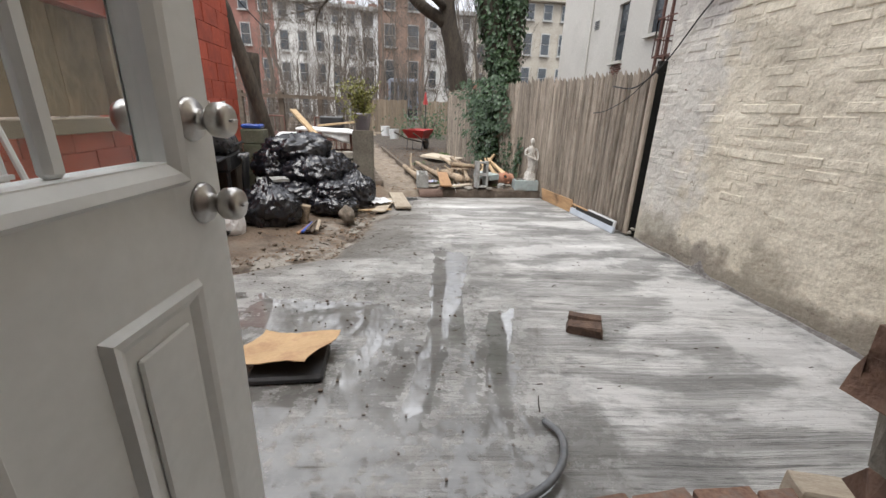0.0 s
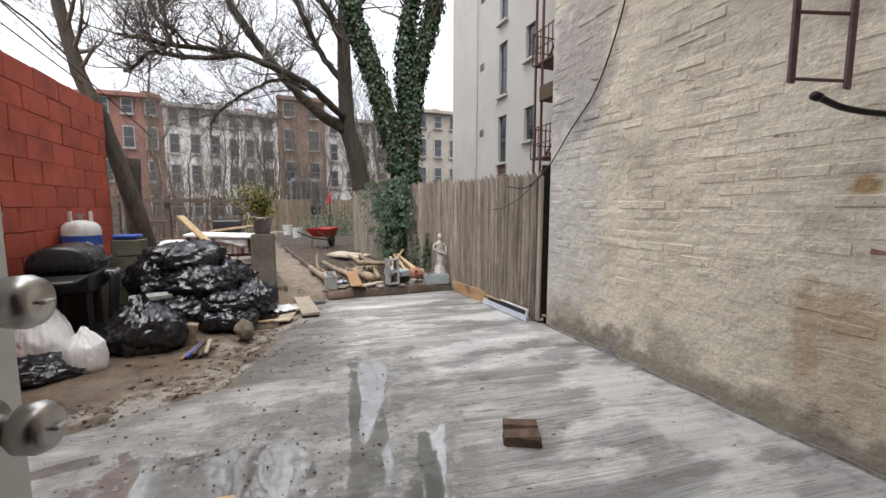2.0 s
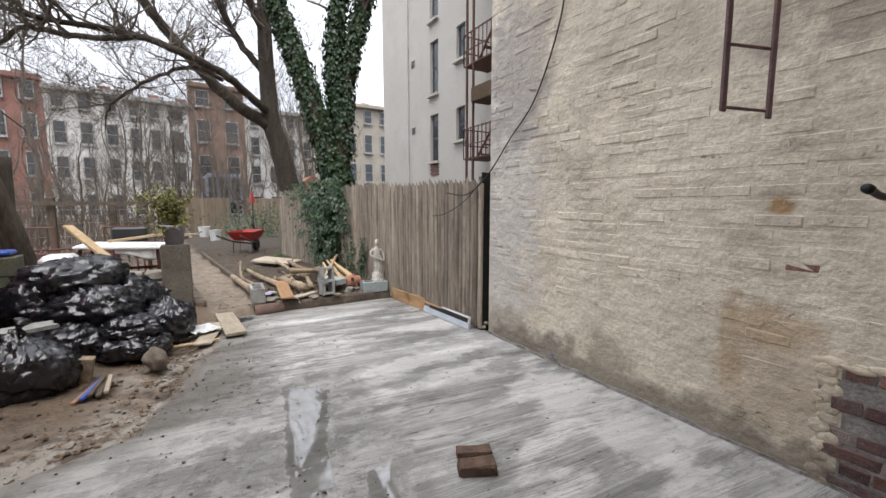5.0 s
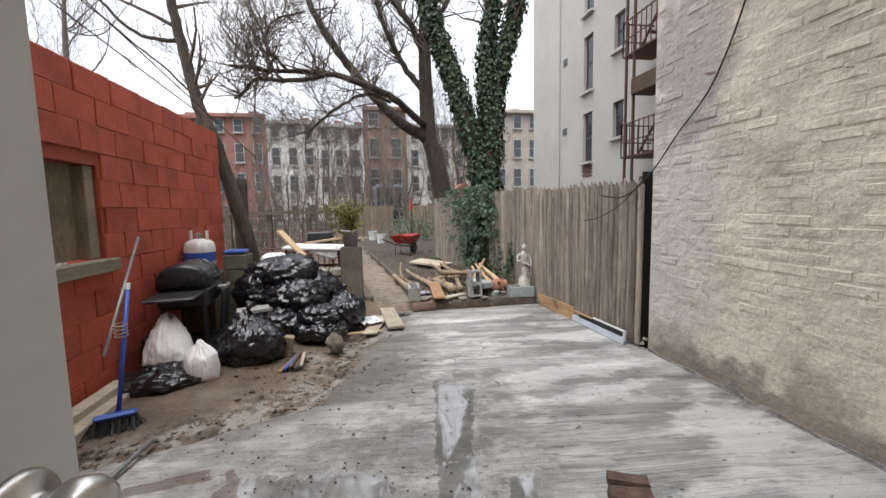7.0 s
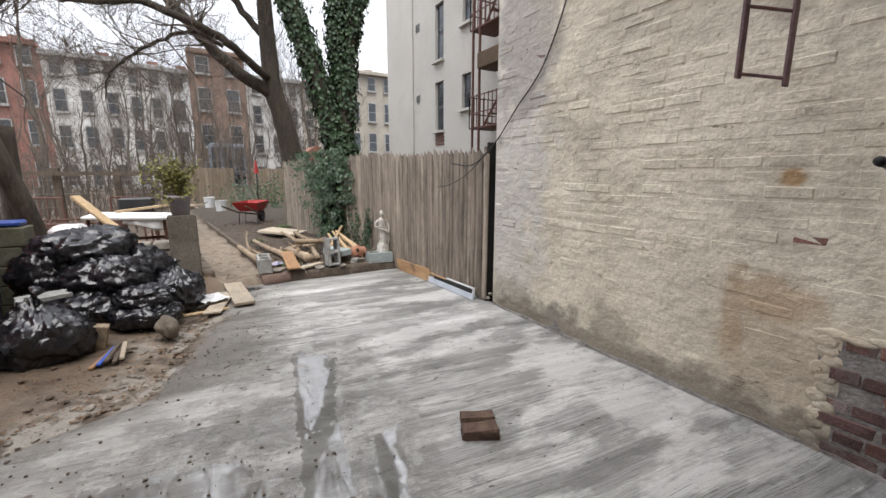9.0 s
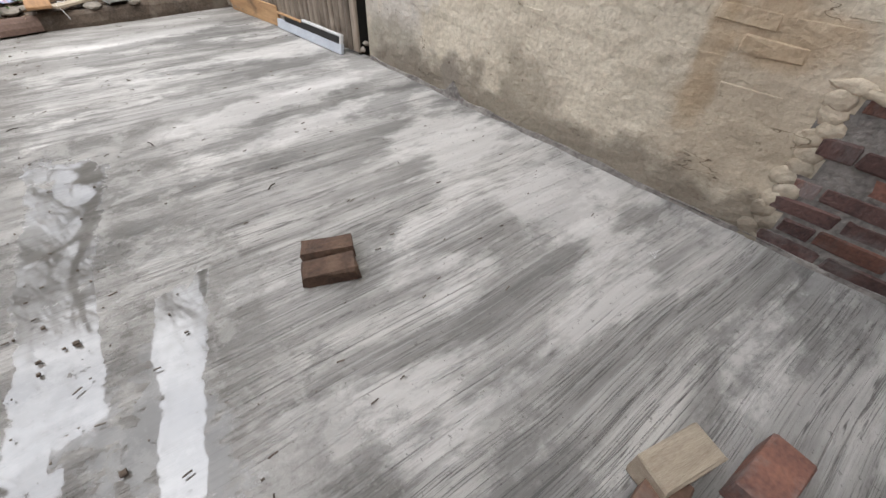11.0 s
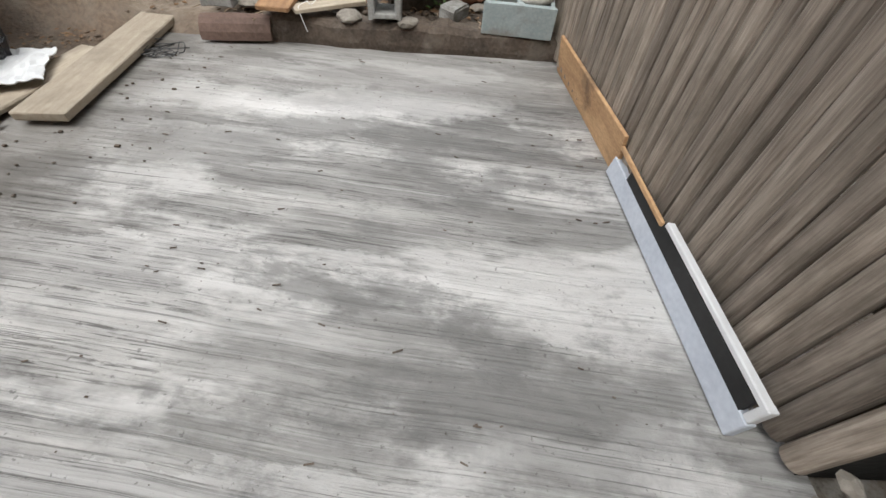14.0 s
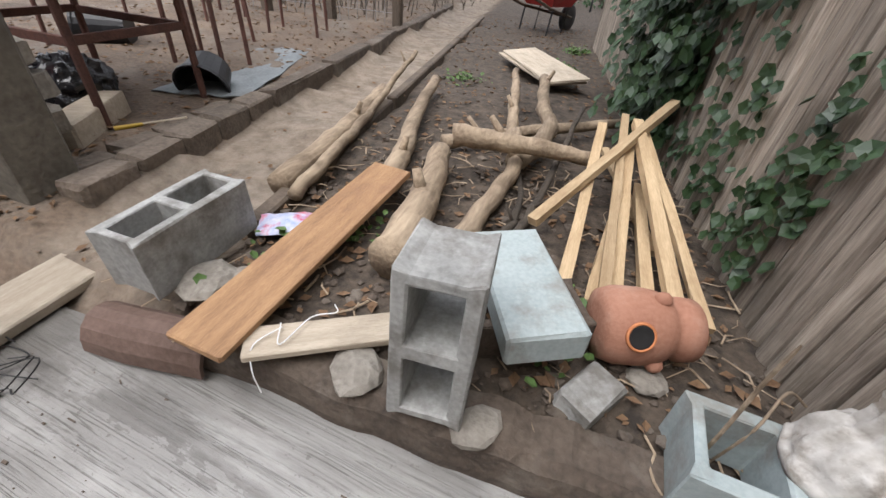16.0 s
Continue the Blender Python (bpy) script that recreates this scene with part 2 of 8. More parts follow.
    # close combed lines drawn by the board
    comb = noise_tex(7.0, (0.04, 6.5, 1), 5, 0.62)
    teeth = noise_tex(9.0, (0.05, 13.0, 1), 4, 0.65)
    gate = smooth(noise_tex(1.2, (0.5, 1.2, 1), 7, 0.68), 0.42, 0.54)
    combed = math('MULTIPLY', gate, math('MAXIMUM', math('MULTIPLY', math('SUBTRACT', 1.0, smooth(comb, 0.36, 0.46)), 0.55), math('SUBTRACT', 1.0, smooth(teeth, 0.37, 0.42))))
    combed = math('MULTIPLY', combed, smooth(noise_tex(8.0, (0.5, 1.0, 1), 4, 0.65), 0.38, 0.52))
    pale_line = math('MULTIPLY', smooth(comb, 0.55, 0.66), 0.25)
    col = mixc(pale_line, col, (0.66, 0.655, 0.64))
    # pale dry bloom with crisp margins
    bloom_n = noise_tex(1.9, (0.55, 1.4, 1), 6, 0.62)
    col = mixc(math('MULTIPLY', smooth(bloom_n, 0.50, 0.59), 0.6), col, (0.70, 0.69, 0.665))
    dark_n = noise_tex(1.3, (0.6, 1.1, 1), 10, 0.72)
    col = mixc(math('MULTIPLY', smooth(dark_n, 0.50, 0.575), 0.62), col, (0.16, 0.158, 0.152))
    col = mixc(math('MULTIPLY', combed, 0.62), col, (0.085, 0.083, 0.08))
    # dried-out pale passes and two slow-drying dark ones
    for tint, spots in (((0.70, 0.69, 0.67), ((2.1, 6.2, 5, 0.85, 0.17), (1.95, 8.03, 4, 0.7, 0.15), (2.75, 4.47, 10, 0.42, 0.3), (2.2, 5.8, 6, 0.45, 0.12))),
                        ((0.17, 0.167, 0.16), ((2.6, 6.72, 2, 0.5, 0.2), (1.4, 7.66, 3, 0.5, 0.15)))):
        for cx, cy, ang, a, b in spots:
            col = mixc(math('MULTIPLY', hollow(cx, cy, ang, a, b, 2.2, 0.55, 1.05, None, 0.7), 0.5), col, tint)
    fleck = noise_tex(42.0, (1, 1, 1), 5, 0.7)
    col = mixc(math('MULTIPLY', math('SUBTRACT', 1.0, smooth(fleck, 0.33, 0.385)), 0.55), col, (0.10, 0.095, 0.088))
    # the damp low corner
    damp = math('MAXIMUM', hollow(0.36, 4.9, -3, 1.12, 1.55, 0.55, 0.95, 1.01, 0.0, 0.12), hollow(0.35, 6.3, -8, 0.55, 0.9, 1.6, 0.8, 1.05))
    blot = noise_tex(3.2, (1, 1, 1), 9, 0.7)
    col = mixc(math('MULTIPLY', damp, math('ADD', math('MULTIPLY', smooth(blot, 0.42, 0.6), 0.38), 0.24)), col, (0.15, 0.145, 0.133))
    pale = math('MULTIPLY', math('MULTIPLY', smooth(noise_tex(5.5, (1, 1, 1), 9, 0.75), 0.50, 0.585), damp), 0.55)
    col = mixc(pale, col, (0.44, 0.435, 0.415))
    # darker ragged band along the kerb end of the slab
    col = mixc(math('MULTIPLY', hollow(1.9, 8.42, -1, 1.5, 0.36, 1.3, 0.6, 1.1, 0.0, 0.3), 0.42), col, (0.19, 0.18, 0.165))
    col = muddy_margin(nt, col, True)
    # standing water: long wedge-shaped hollows drawn out by the screed, and a rough shallow film by the step
    pool = None
    for cx, cy, ang, a, b, taper, ragged in ((0.93, 5.33, -12.3, 0.10, 0.80, 0.62, 2.0), (0.94, 4.93, -15, 0.055, 0.30, -0.75, 1.8), (1.14, 4.66, -16.5, 0.065, 0.38, 0.3, 1.9),
                                             (0.10, 5.02, -14, 0.46, 0.22, 0.0, 1.7), (0.36, 4.92, -12, 0.30, 0.07, 0.0, 1.8), (-0.62, 5.3, 10, 0.22, 0.05, 0.0, 1.5),
                                             (0.70, 4.35, -14, 0.07, 0.24, 0.2, 1.8), (0.42, 4.62, -20, 0.05, 0.30, 0.0, 1.8)):
        one = hollow(cx, cy, ang, a, b, ragged, 0.92, 1.04, taper, 0.9)
        pool = one if pool is None else math('MAXIMUM', pool, one)
    pool = math('MULTIPLY', pool, smooth(math('ADD', math('MULTIPLY', bite, 0.6), math('MULTIPLY', blot, 0.4)), 0.36, 0.41))
    shallow = math('MULTIPLY', hollow(0.55, 4.15, 5, 0.68, 0.62, 1.5, 0.9, 1.05, 0.0, 0.6), smooth(math('ADD', math('MULTIPLY', bite, 0.55), math('MULTIPLY', blot, 0.45)), 0.46, 0.51))
    water = math('MAXIMUM', pool, shallow)
    col = mixc(math('MULTIPLY', water, 0.6), col, (0.10, 0.096, 0.088))
    l.new(col, bsdf.inputs["Base Color"])
    film = hollow(0.5, 4.7, -10, 0.85, 1.2, 1.5, 0.7, 1.1)
    rg = math('ADD', math('ADD', math('MULTIPLY', math('MULTIPLY', film, smooth(bite, 0.45, 0.62)), -0.25), math('MULTIPLY', damp, -0.42)), 0.82)
    rg = math('ADD', math('MULTIPLY', rg, math('SUBTRACT', 1.0, water)), math('MULTIPLY', water, 0.035))
    l.new(rg, bsdf.inputs["Roughness"])
    l.new(math('ADD', math('ADD', math('MULTIPLY', pool, 1.2), math('MULTIPLY', shallow, 0.3)), 1.42), bsdf.inputs["IOR"])
    bp = n.new("ShaderNodeBump")
    bp.inputs["Distance"].default_value = 0.012
    h = math('ADD', math('ADD', math('MULTIPLY', fine_streak, 0.6), math('MULTIPLY', grit, 0.35)), math('MULTIPLY', math('ADD', ridge, math('MULTIPLY', combed, 1.6)), -0.35))
    h = math('ADD', h, math('MULTIPLY', math('MULTIPLY', bite, damp), 1.2))
    l.new(h, bp.inputs["Height"])
    l.new(math('MULTIPLY', math('SUBTRACT', 1.0, water), 0.6), bp.inputs["Strength"])
    l.new(bp.outputs[0], bsdf.inputs["Normal"])
    return m


M_CONC = concrete_material()
M_DIRT = mat("muddy_soil", (0.045, 0.031, 0.021), (0.19, 0.138, 0.097), 3.0, 0.9, 0.9, 45, stain=(0.20, 0.175, 0.145), stain_scale=1.6, stain_amount=0.6, depth=0.03, vary=0)
_b = M_DIRT.node_tree.nodes["Principled BSDF"]
M_DIRT.node_tree.links.new(muddy_margin(M_DIRT.node_tree, _b.inputs["Base Color"].links[0].from_socket, False), _b.inputs["Base Color"])
M_LITTER = mat("leaf_litter", (0.05, 0.035, 0.025), (0.25, 0.17, 0.11), 14, 0.95, 0.8, 90, depth=0.02)
M_LEAF_DRY = mat("dry_leaf", (0.10, 0.055, 0.03), (0.28, 0.17, 0.09), 9, 0.8, 0.2, 60, vary=0.4)
M_WHITEWASH = mat("weathered_cream_paint", (0.53, 0.475, 0.37), (0.78, 0.715, 0.585), 3.0, 0.88, 0.5, 30, stain=(0.40, 0.36, 0.285), stain_scale=1.4, stain_amount=0.75, depth=0.012, vary=0.03, coords="Position")


def wall_marks(m):
    """Rust runs, flaked grey plaster near the far corner and deep lumps on the cream paint."""
    nt = m.node_tree
    n, l = nt.nodes, nt.links
    bsdf = n["Principled BSDF"]
    src = bsdf.inputs["Base Color"].links[0].from_socket
    geo = n.new("ShaderNodeNewGeometry")
    rag = n.new("ShaderNodeTexNoise")
    rag.inputs["Scale"].default_value = 5.0
    rag.inputs["Detail"].default_value = 8
    l.new(geo.outputs["Position"], rag.inputs["Vector"])
    for (y, z), (a, b), tint, amount in (
            ((6.25, 1.6), (0.55, 2.2), (0.54, 0.525, 0.495), 0.7), ((6.1, 2.6), (0.5, 0.8), (0.31, 0.285, 0.27), 0.65),
            ((3.95, 0.42), (0.40, 0.40), (0.50, 0.40, 0.28), 0.45), ((4.02, 0.74), (0.26, 0.11), (0.42, 0.28, 0.15), 0.5),
            ((4.2, 0.62), (0.07, 0.3), (0.38, 0.255, 0.135), 0.5), ((4.0, 1.37), (0.075, 0.06), (0.36, 0.20, 0.07), 0.75),
            # broad darker patches high on the wall
            ((3.4, 2.35), (0.75, 0.45), (0.27, 0.24, 0.195), 0.65), ((4.9, 2.9), (1.3, 0.9), (0.44, 0.395, 0.32), 0.45), ((3.0, 2.2), (0.5, 0.9), (0.29, 0.26, 0.21), 0.6),
            ((6.3, 0.1), (0.6, 0.3), (0.33, 0.30, 0.235), 0.75), ((4.9, 0.02), (2.0, 0.20), (0.22, 0.19, 0.15), 0.85),
            ((5.6, 0.12), (0.09, 0.16), (0.27, 0.24, 0.20), 0.9), ((5.0, 0.2), (0.3, 0.25), (0.31, 0.275, 0.215), 0.7)):
        mp = n.new("ShaderNodeMapping")
        mp.vector_type = 'TEXTURE'
        mp.inputs["Location"].default_value = (WX, y, z)
        mp.inputs["Scale"].default_value = (1.0, a, b)
        l.new(geo.outputs["Position"], mp.inputs["Vector"])
        ln = n.new("ShaderNodeVectorMath")
        ln.operation = 'LENGTH'
        l.new(mp.outputs[0], ln.inputs[0])
        ad = n.new("ShaderNodeMath")
        ad.operation = 'MULTIPLY_ADD'
        l.new(rag.outputs["Fac"], ad.inputs[0])
        ad.inputs[1].default_value = 2.0
        l.new(ln.outputs["Value"], ad.inputs[2])
        mr = n.new("ShaderNodeMapRange")
        mr.interpolation_type = 'SMOOTHSTEP'
        mr.inputs[1].default_value = 1.55
        mr.inputs[2].default_value = 2.15
        mr.inputs[3].default_value = amount
        mr.inputs[4].default_value = 0.0
        l.new(ad.outputs[0], mr.inputs[0])
        mx = n.new("ShaderNodeMix")
        mx.data_type = 'RGBA'
        l.new(mr.outputs[0], mx.inputs[0])
        l.new(src, mx.inputs[6])
        mx.inputs[7].default_value = (*tint, 1)
        src = mx.outputs[2]
    # thick lumpy paint drawn out along the courses, with dark flakes and short cracks
    def stretched(scale, stretch, detail, rough):
        mp = n.new("ShaderNodeMapping")
        mp.inputs["Scale"].default_value = stretch
        l.new(geo.outputs["Position"], mp.inputs["Vector"])
        t = n.new("ShaderNodeTexNoise")
        t.inputs["Scale"].default_value = scale
        t.inputs["Detail"].default_value = detail
        t.inputs["Roughness"].default_value = rough
        l.new(mp.outputs[0], t.inputs["Vector"])
        return t.outputs["Fac"]

    def times(src, fac, stops):
        r = ramp_node(nt, stops)
        l.new(fac, r.inputs["Fac"])
        mu = n.new("ShaderNodeMix")
        mu.data_type = 'RGBA'
        mu.blend_type = 'MULTIPLY'
        mu.inputs[0].default_value = 1.0
        l.new(src, mu.inputs[6])
        l.new(r.outputs[0], mu.inputs[7])
        return mu.outputs[2]

    lumps = stretched(8.0, (1, 0.9, 1.1), 5, 0.55)
    crack = stretched(6.5, (1, 0.55, 1.7), 3, 0.55)
    gate = stretched(3.3, (1, 1, 1.3), 5, 0.6)
    flake = stretched(16.0, (1, 0.8, 1.2), 6, 0.7)
    near_line = n.new("ShaderNodeMath")
    near_line.operation = 'COMPARE'
    l.new(crack, near_line.inputs[0])
    near_line.inputs[1].default_value = 0.5
    near_line.inputs[2].default_value = 0.005
    here = n.new("ShaderNodeMath")
    here.operation = 'MULTIPLY'
    l.new(near_line.outputs[0], here.inputs[0])
    gr = n.new("ShaderNodeMapRange")
    gr.inputs[1].default_value = 0.60
    gr.inputs[2].default_value = 0.66
    l.new(gate, gr.inputs[0])
    l.new(gr.outputs[0], here.inputs[1])
    src = times(src, here.outputs[0], [(0.0, (1, 1, 1)), (1.0, (0.42, 0.39, 0.35))])
    src = times(src, flake, [(0.30, (0.45, 0.41, 0.36)), (0.36, (0.97, 0.97, 0.97)), (0.62, (1.06, 1.06, 1.06))])
    grain = stretched(60.0, (1, 1, 1), 4, 0.7)
    src = times(src, grain, [(0.33, (0.88, 0.87, 0.86)), (0.55, (1.02, 1.02, 1.02))])
    l.new(src, bsdf.inputs["Base Color"])
    prev = bsdf.inputs["Normal"].links[0].from_socket
    for h, dist in ((lumps, 0.04), (flake, 0.006)):
        lump = n.new("ShaderNodeBump")
        lump.inputs["Strength"].default_value = 0.8
        lump.inputs["Distance"].default_value = dist
        l.new(h, lump.inputs["Height"])
        l.new(prev, lump.inputs["Normal"])
        prev = lump.outputs[0]
    l.new(prev, bsdf.inputs["Normal"])


WX = 3.1
wall_marks(M_WHITEWASH)
M_BRICK = mat("bare_brick", (0.09, 0.05, 0.043), (0.26, 0.125, 0.09), 8, 0.9, 0.7, 70, stain=(0.20, 0.18, 0.175), stain_scale=5, stain_amount=0.8, vary=0.35)
M_OLDBRICK = mat("sooty_old_brick", (0.065, 0.042, 0.042), (0.20, 0.115, 0.10), 9, 0.9, 0.9, 60, stain=(0.23, 0.21, 0.20), stain_scale=6, stain_amount=0.6, vary=0.4)
M_OLDMORTAR = mat("sooty_mortar", (0.11, 0.10, 0.095), (0.36, 0.34, 0.315), 9, 0.95, 0.9, 50, depth=0.03)
M_MORTAR = mat("grey_mortar", (0.15, 0.145, 0.135), (0.33, 0.32, 0.30), 8, 0.95, 0.7, 60)
M_RED = mat("brick_red_paint", (0.34, 0.06, 0.034), (0.54, 0.112, 0.064), 4, 0.7, 0.8, 40, stain=(0.24, 0.048, 0.033), stain_scale=1.6, stain_amount=0.75, vary=0.10, depth=0.016)
M_REDJOINT = mat("red_joint", (0.28, 0.05, 0.03), (0.44, 0.09, 0.055), 8, 0.8, 0.5, 60)
M_FENCE = mat("weathered_picket", (0.105, 0.082, 0.062), (0.45, 0.385, 0.315), 4, 0.9, 0.9, 22, stretch=(9, 9, 0.5), stain=(0.11, 0.092, 0.068), stain_scale=1.8, stain_amount=0.6, vary=0.28, depth=0.008)
M_WOODDK = mat("old_dark_timber", (0.05, 0.038, 0.028), (0.15, 0.115, 0.085), 5, 0.9, 0.6, 50, stretch=(1, 1, 0.3), vary=0.2)
M_STUCCO = mat("pale_grey_stucco", (0.44, 0.425, 0.39), (0.58, 0.56, 0.52), 0.7, 0.9, 0.3, 16, stain=(0.44, 0.42, 0.385), stain_scale=0.35, stain_amount=0.7, vary=0.03)
M_GLASSDK = mat("window_glass", (0.02, 0.025, 0.03), (0.06, 0.07, 0.08), 2, 0.08, 0.0, 10, rough_vary=0.03)
M_FRAMEDK = mat("dark_window_frame", (0.03, 0.03, 0.032), (0.06, 0.06, 0.065), 10, 0.5, 0.1)
M_IRON = mat("rusty_iron", (0.07, 0.035, 0.03), (0.17, 0.08, 0.06), 14, 0.75, 0.4, 90, metal=0.2)
M_BARK = mat("grey_bark", (0.022, 0.017, 0.013), (0.085, 0.068, 0.05), 9, 0.95, 1.0, 40, stretch=(1, 1, 0.3), depth=0.03)
M_TWIG = mat("twig_bark", (0.06, 0.048, 0.04), (0.165, 0.138, 0.112), 12, 0.95, 0.2)
M_IVY = mat("ivy_leaf", (0.014, 0.035, 0.013), (0.05, 0.10, 0.035), 7, 0.45, 0.2, 40, vary=0.3)
M_WHITE = mat("white_door_paint", (0.70, 0.71, 0.69), (0.79, 0.80, 0.78), 2.5, 0.38, 0.05, 40, stain=(0.60, 0.60, 0.57), stain_scale=3.0, stain_amount=0.35, vary=0)


# ---- building helpers ----
def mesh_of(bm, name, material, smooth=False):
    me = bpy.data.meshes.new(name)
    bmesh.ops.recalc_face_normals(bm, faces=bm.faces)
    bm.to_mesh(me)
    bm.free()
    me.materials.append(material)
    if smooth:
        for p in me.polygons:
            p.use_smooth = True
    return me


def part(name, bm, material, parent, label="", smooth=False, kind=""):
    """Links a bmesh as one mesh object under a thing or a part."""
    ob = new(name, mesh_of(bm, name, material, smooth))
    ob.parent = parent
    return tagged(ob, label, kind=kind)


def piece(name, mesh, parent, m):
    ob = new(name, mesh)
    ob.parent = parent
    ob.matrix_local = m
    return ob


def thing(name, label, category, m=None, group="", kind=""):
    ob = new(name)
    ob.empty_display_size = 0.1
    ob.matrix_world = m if m else Matrix.Identity(4)
    return tagged(ob, label, category, group, kind)


def solo(name, bm, material, label, category="", kind="", group="", m=None, smooth=False):
    ob = new(name, mesh_of(bm, name, material, smooth))
    if m:
        ob.matrix_world = m
    return tagged(ob, label, category, group, kind)


def box(bm, c, s, m=None, bevel=0.0, jit=0.0, rng=None):
    """A box of centre c and size s, with chamfered edges and an optional uneven shape."""
    r = bmesh.ops.create_cube(bm, size=1.0)
    vs = r["verts"]
    for v in vs:
        v.co = Vector((v.co.x * s[0] + c[0], v.co.y * s[1] + c[1], v.co.z * s[2] + c[2]))
    if bevel:
        es = list({e for v in vs for e in v.link_edges})
        rr = bmesh.ops.bevel(bm, geom=es, offset=bevel, segments=1, affect='EDGES')
        vs = list({v for v in rr["verts"]} | {v for v in vs if v.is_valid})
    if jit and rng:
        for v in vs:
            v.co += Vector([rng.uniform(-jit, jit) for _ in range(3)])
    if m:
        bmesh.ops.transform(bm, matrix=m, verts=vs)
    return vs


def new_box(c, s, m=None, bevel=0.0, jit=0.0, rng=None):
    bm = bmesh.new()
    box(bm, c, s, m, bevel, jit, rng)
    return bm


def tube(bm, pts, radii, n=8, cap=True):
    """A tapered round tube along a polyline."""
    pts = [Vector(p) for p in pts]
    rings = []
    up = Vector((0.31, 0.17, 0.93)).normalized()
    for i, p in enumerate(pts):
        d = (pts[min(i + 1, len(pts) - 1)] - pts[max(i - 1, 0)])
        d = d.normalized() if d.length > 1e-9 else Vector((0, 0, 1))
        a = d.cross(up)
        if a.length < 1e-3:
            a = d.cross(Vector((1, 0, 0)))
        a.normalize()
        b = d.cross(a)
        r = radii[i] if isinstance(radii, (list, tuple)) else radii
        rings.append([bm.verts.new(p + (a * math.cos(2 * math.pi * k / n) + b * math.sin(2 * math.pi * k / n)) * r) for k in range(n)])
    for q, w in zip(rings, rings[1:]):
        for k in range(n):
            bm.faces.new((q[k], q[(k + 1) % n], w[(k + 1) % n], w[k]))
    if cap:
        bm.faces.new(rings[0][::-1])
        bm.faces.new(rings[-1])


def lathe(bm, profile, n=20, m=None):
    """Turns a profile of (radius, height) round z."""
    rings = []
    for r, z in profile:
        rings.append([bm.verts.new((r * math.cos(2 * math.pi * k / n), r * math.sin(2 * math.pi * k / n), z)) for k in range(n)])
    for q, w in zip(rings, rings[1:]):
        for k in range(n):
            bm.faces.new((q[k], q[(k + 1) % n], w[(k + 1) % n], w[k]))
    bm.faces.new(rings[0][::-1])
    bm.faces.new(rings[-1])
    if m:
        bmesh.ops.transform(bm, matrix=m, verts=[v for q in rings for v in q])


def curve_pts(ctrl, steps=6, wob=0.0, rng=None):
    """Catmull-Rom through control points."""
    c = [Vector(p) for p in ctrl]
    c = [c[0] * 2 - c[1]] + c + [c[-1] * 2 - c[-2]]
    out = []
    for i in range(1, len(c) - 2):
        for k in range(steps):
            t = k / steps
            p = 0.5 * ((2 * c[i]) + (c[i + 1] - c[i - 1]) * t + (2 * c[i - 1] - 5 * c[i] + 4 * c[i + 1] - c[i + 2]) * t * t
                       + (3 * c[i] - c[i - 1] - 3 * c[i + 1] + c[i + 2]) * t ** 3)
            if rng and wob:
                p = p + Vector([rng.uniform(-wob, wob) for _ in range(3)])
            out.append(p)
    out.append(c[-2])
    return out


def fractal(p, scale, seed=0.0, octaves=4):
    return noise.fractal(Vector(p) * scale + Vector((seed, seed * 0.7, seed * 1.3)), 0.8, 2.0, octaves)


# ---- ground ----
def dirt_height(x, y):
    z = -0.05 + 0.025 * fractal((x, y, 0), 1.6, 3)
    left = min(1, max(0, (0.25 - x) / 0.9)) * min(1, max(0, (y - 5.3) / 0.8))
    z += 0.09 * left * (1 if y < 9 else 0.6)
    if y > 8.62:
        bed = min(1, (y - 8.62) / 0.12)
        xl = 0.45 - 0.12 * (y - 9.0)
        path = 1 if (x < xl or x > xl + 0.66) else 0.5
        z += (0.15 * path + 0.02) * bed
    if y > 9:
        z += 0.02 * fractal((x, y, 1), 4.0, 9)
    return z


def build_ground():
    bm = bmesh.new()
    xs = sorted({-400, -150, -60, -30, -15, -8} | {round(-6 + 0.16 * i, 3) for i in range(76)} | {8, 15, 30, 60, 150, 400})
    ys = sorted({-400, -150, -60, -20, -8} | {round(-2 + 0.5 * i, 3) for i in range(10)} | {round(3 + 0.16 * i, 3) for i in range(86)} | {18, 20, 23, 27, 32, 38, 46, 60, 100, 200, 400})
    grid = [[bm.verts.new((x, y, dirt_height(x, y))) for x in xs] for y in ys]
    for r, q in zip(grid, grid[1:]):
        for i in range(len(xs) - 1):
            bm.faces.new((r[i], r[i + 1], q[i + 1], q[i]))
    return solo("ground", bm, M_DIRT, "bare muddy garden soil with scattered leaves", "ground", "structure", smooth=True)


build_ground()


def slab_left(y):
    """The ragged left margin of the pour."""
    def step(a, b):
        return min(1, max(0, (y - a) / (b - a)))
    base = -1.5 + 1.5 * step(5.4, 6.05) + 0.2 * step(6.05, 6.45) + 0.3 * step(6.45, 7.65)
    return max(-1.5, base - 0.12 + 0.08 * fractal((0.0, y, 0), 1.7, 5) + 0.03 * fractal((0.0, y, 0), 9.0, 2))


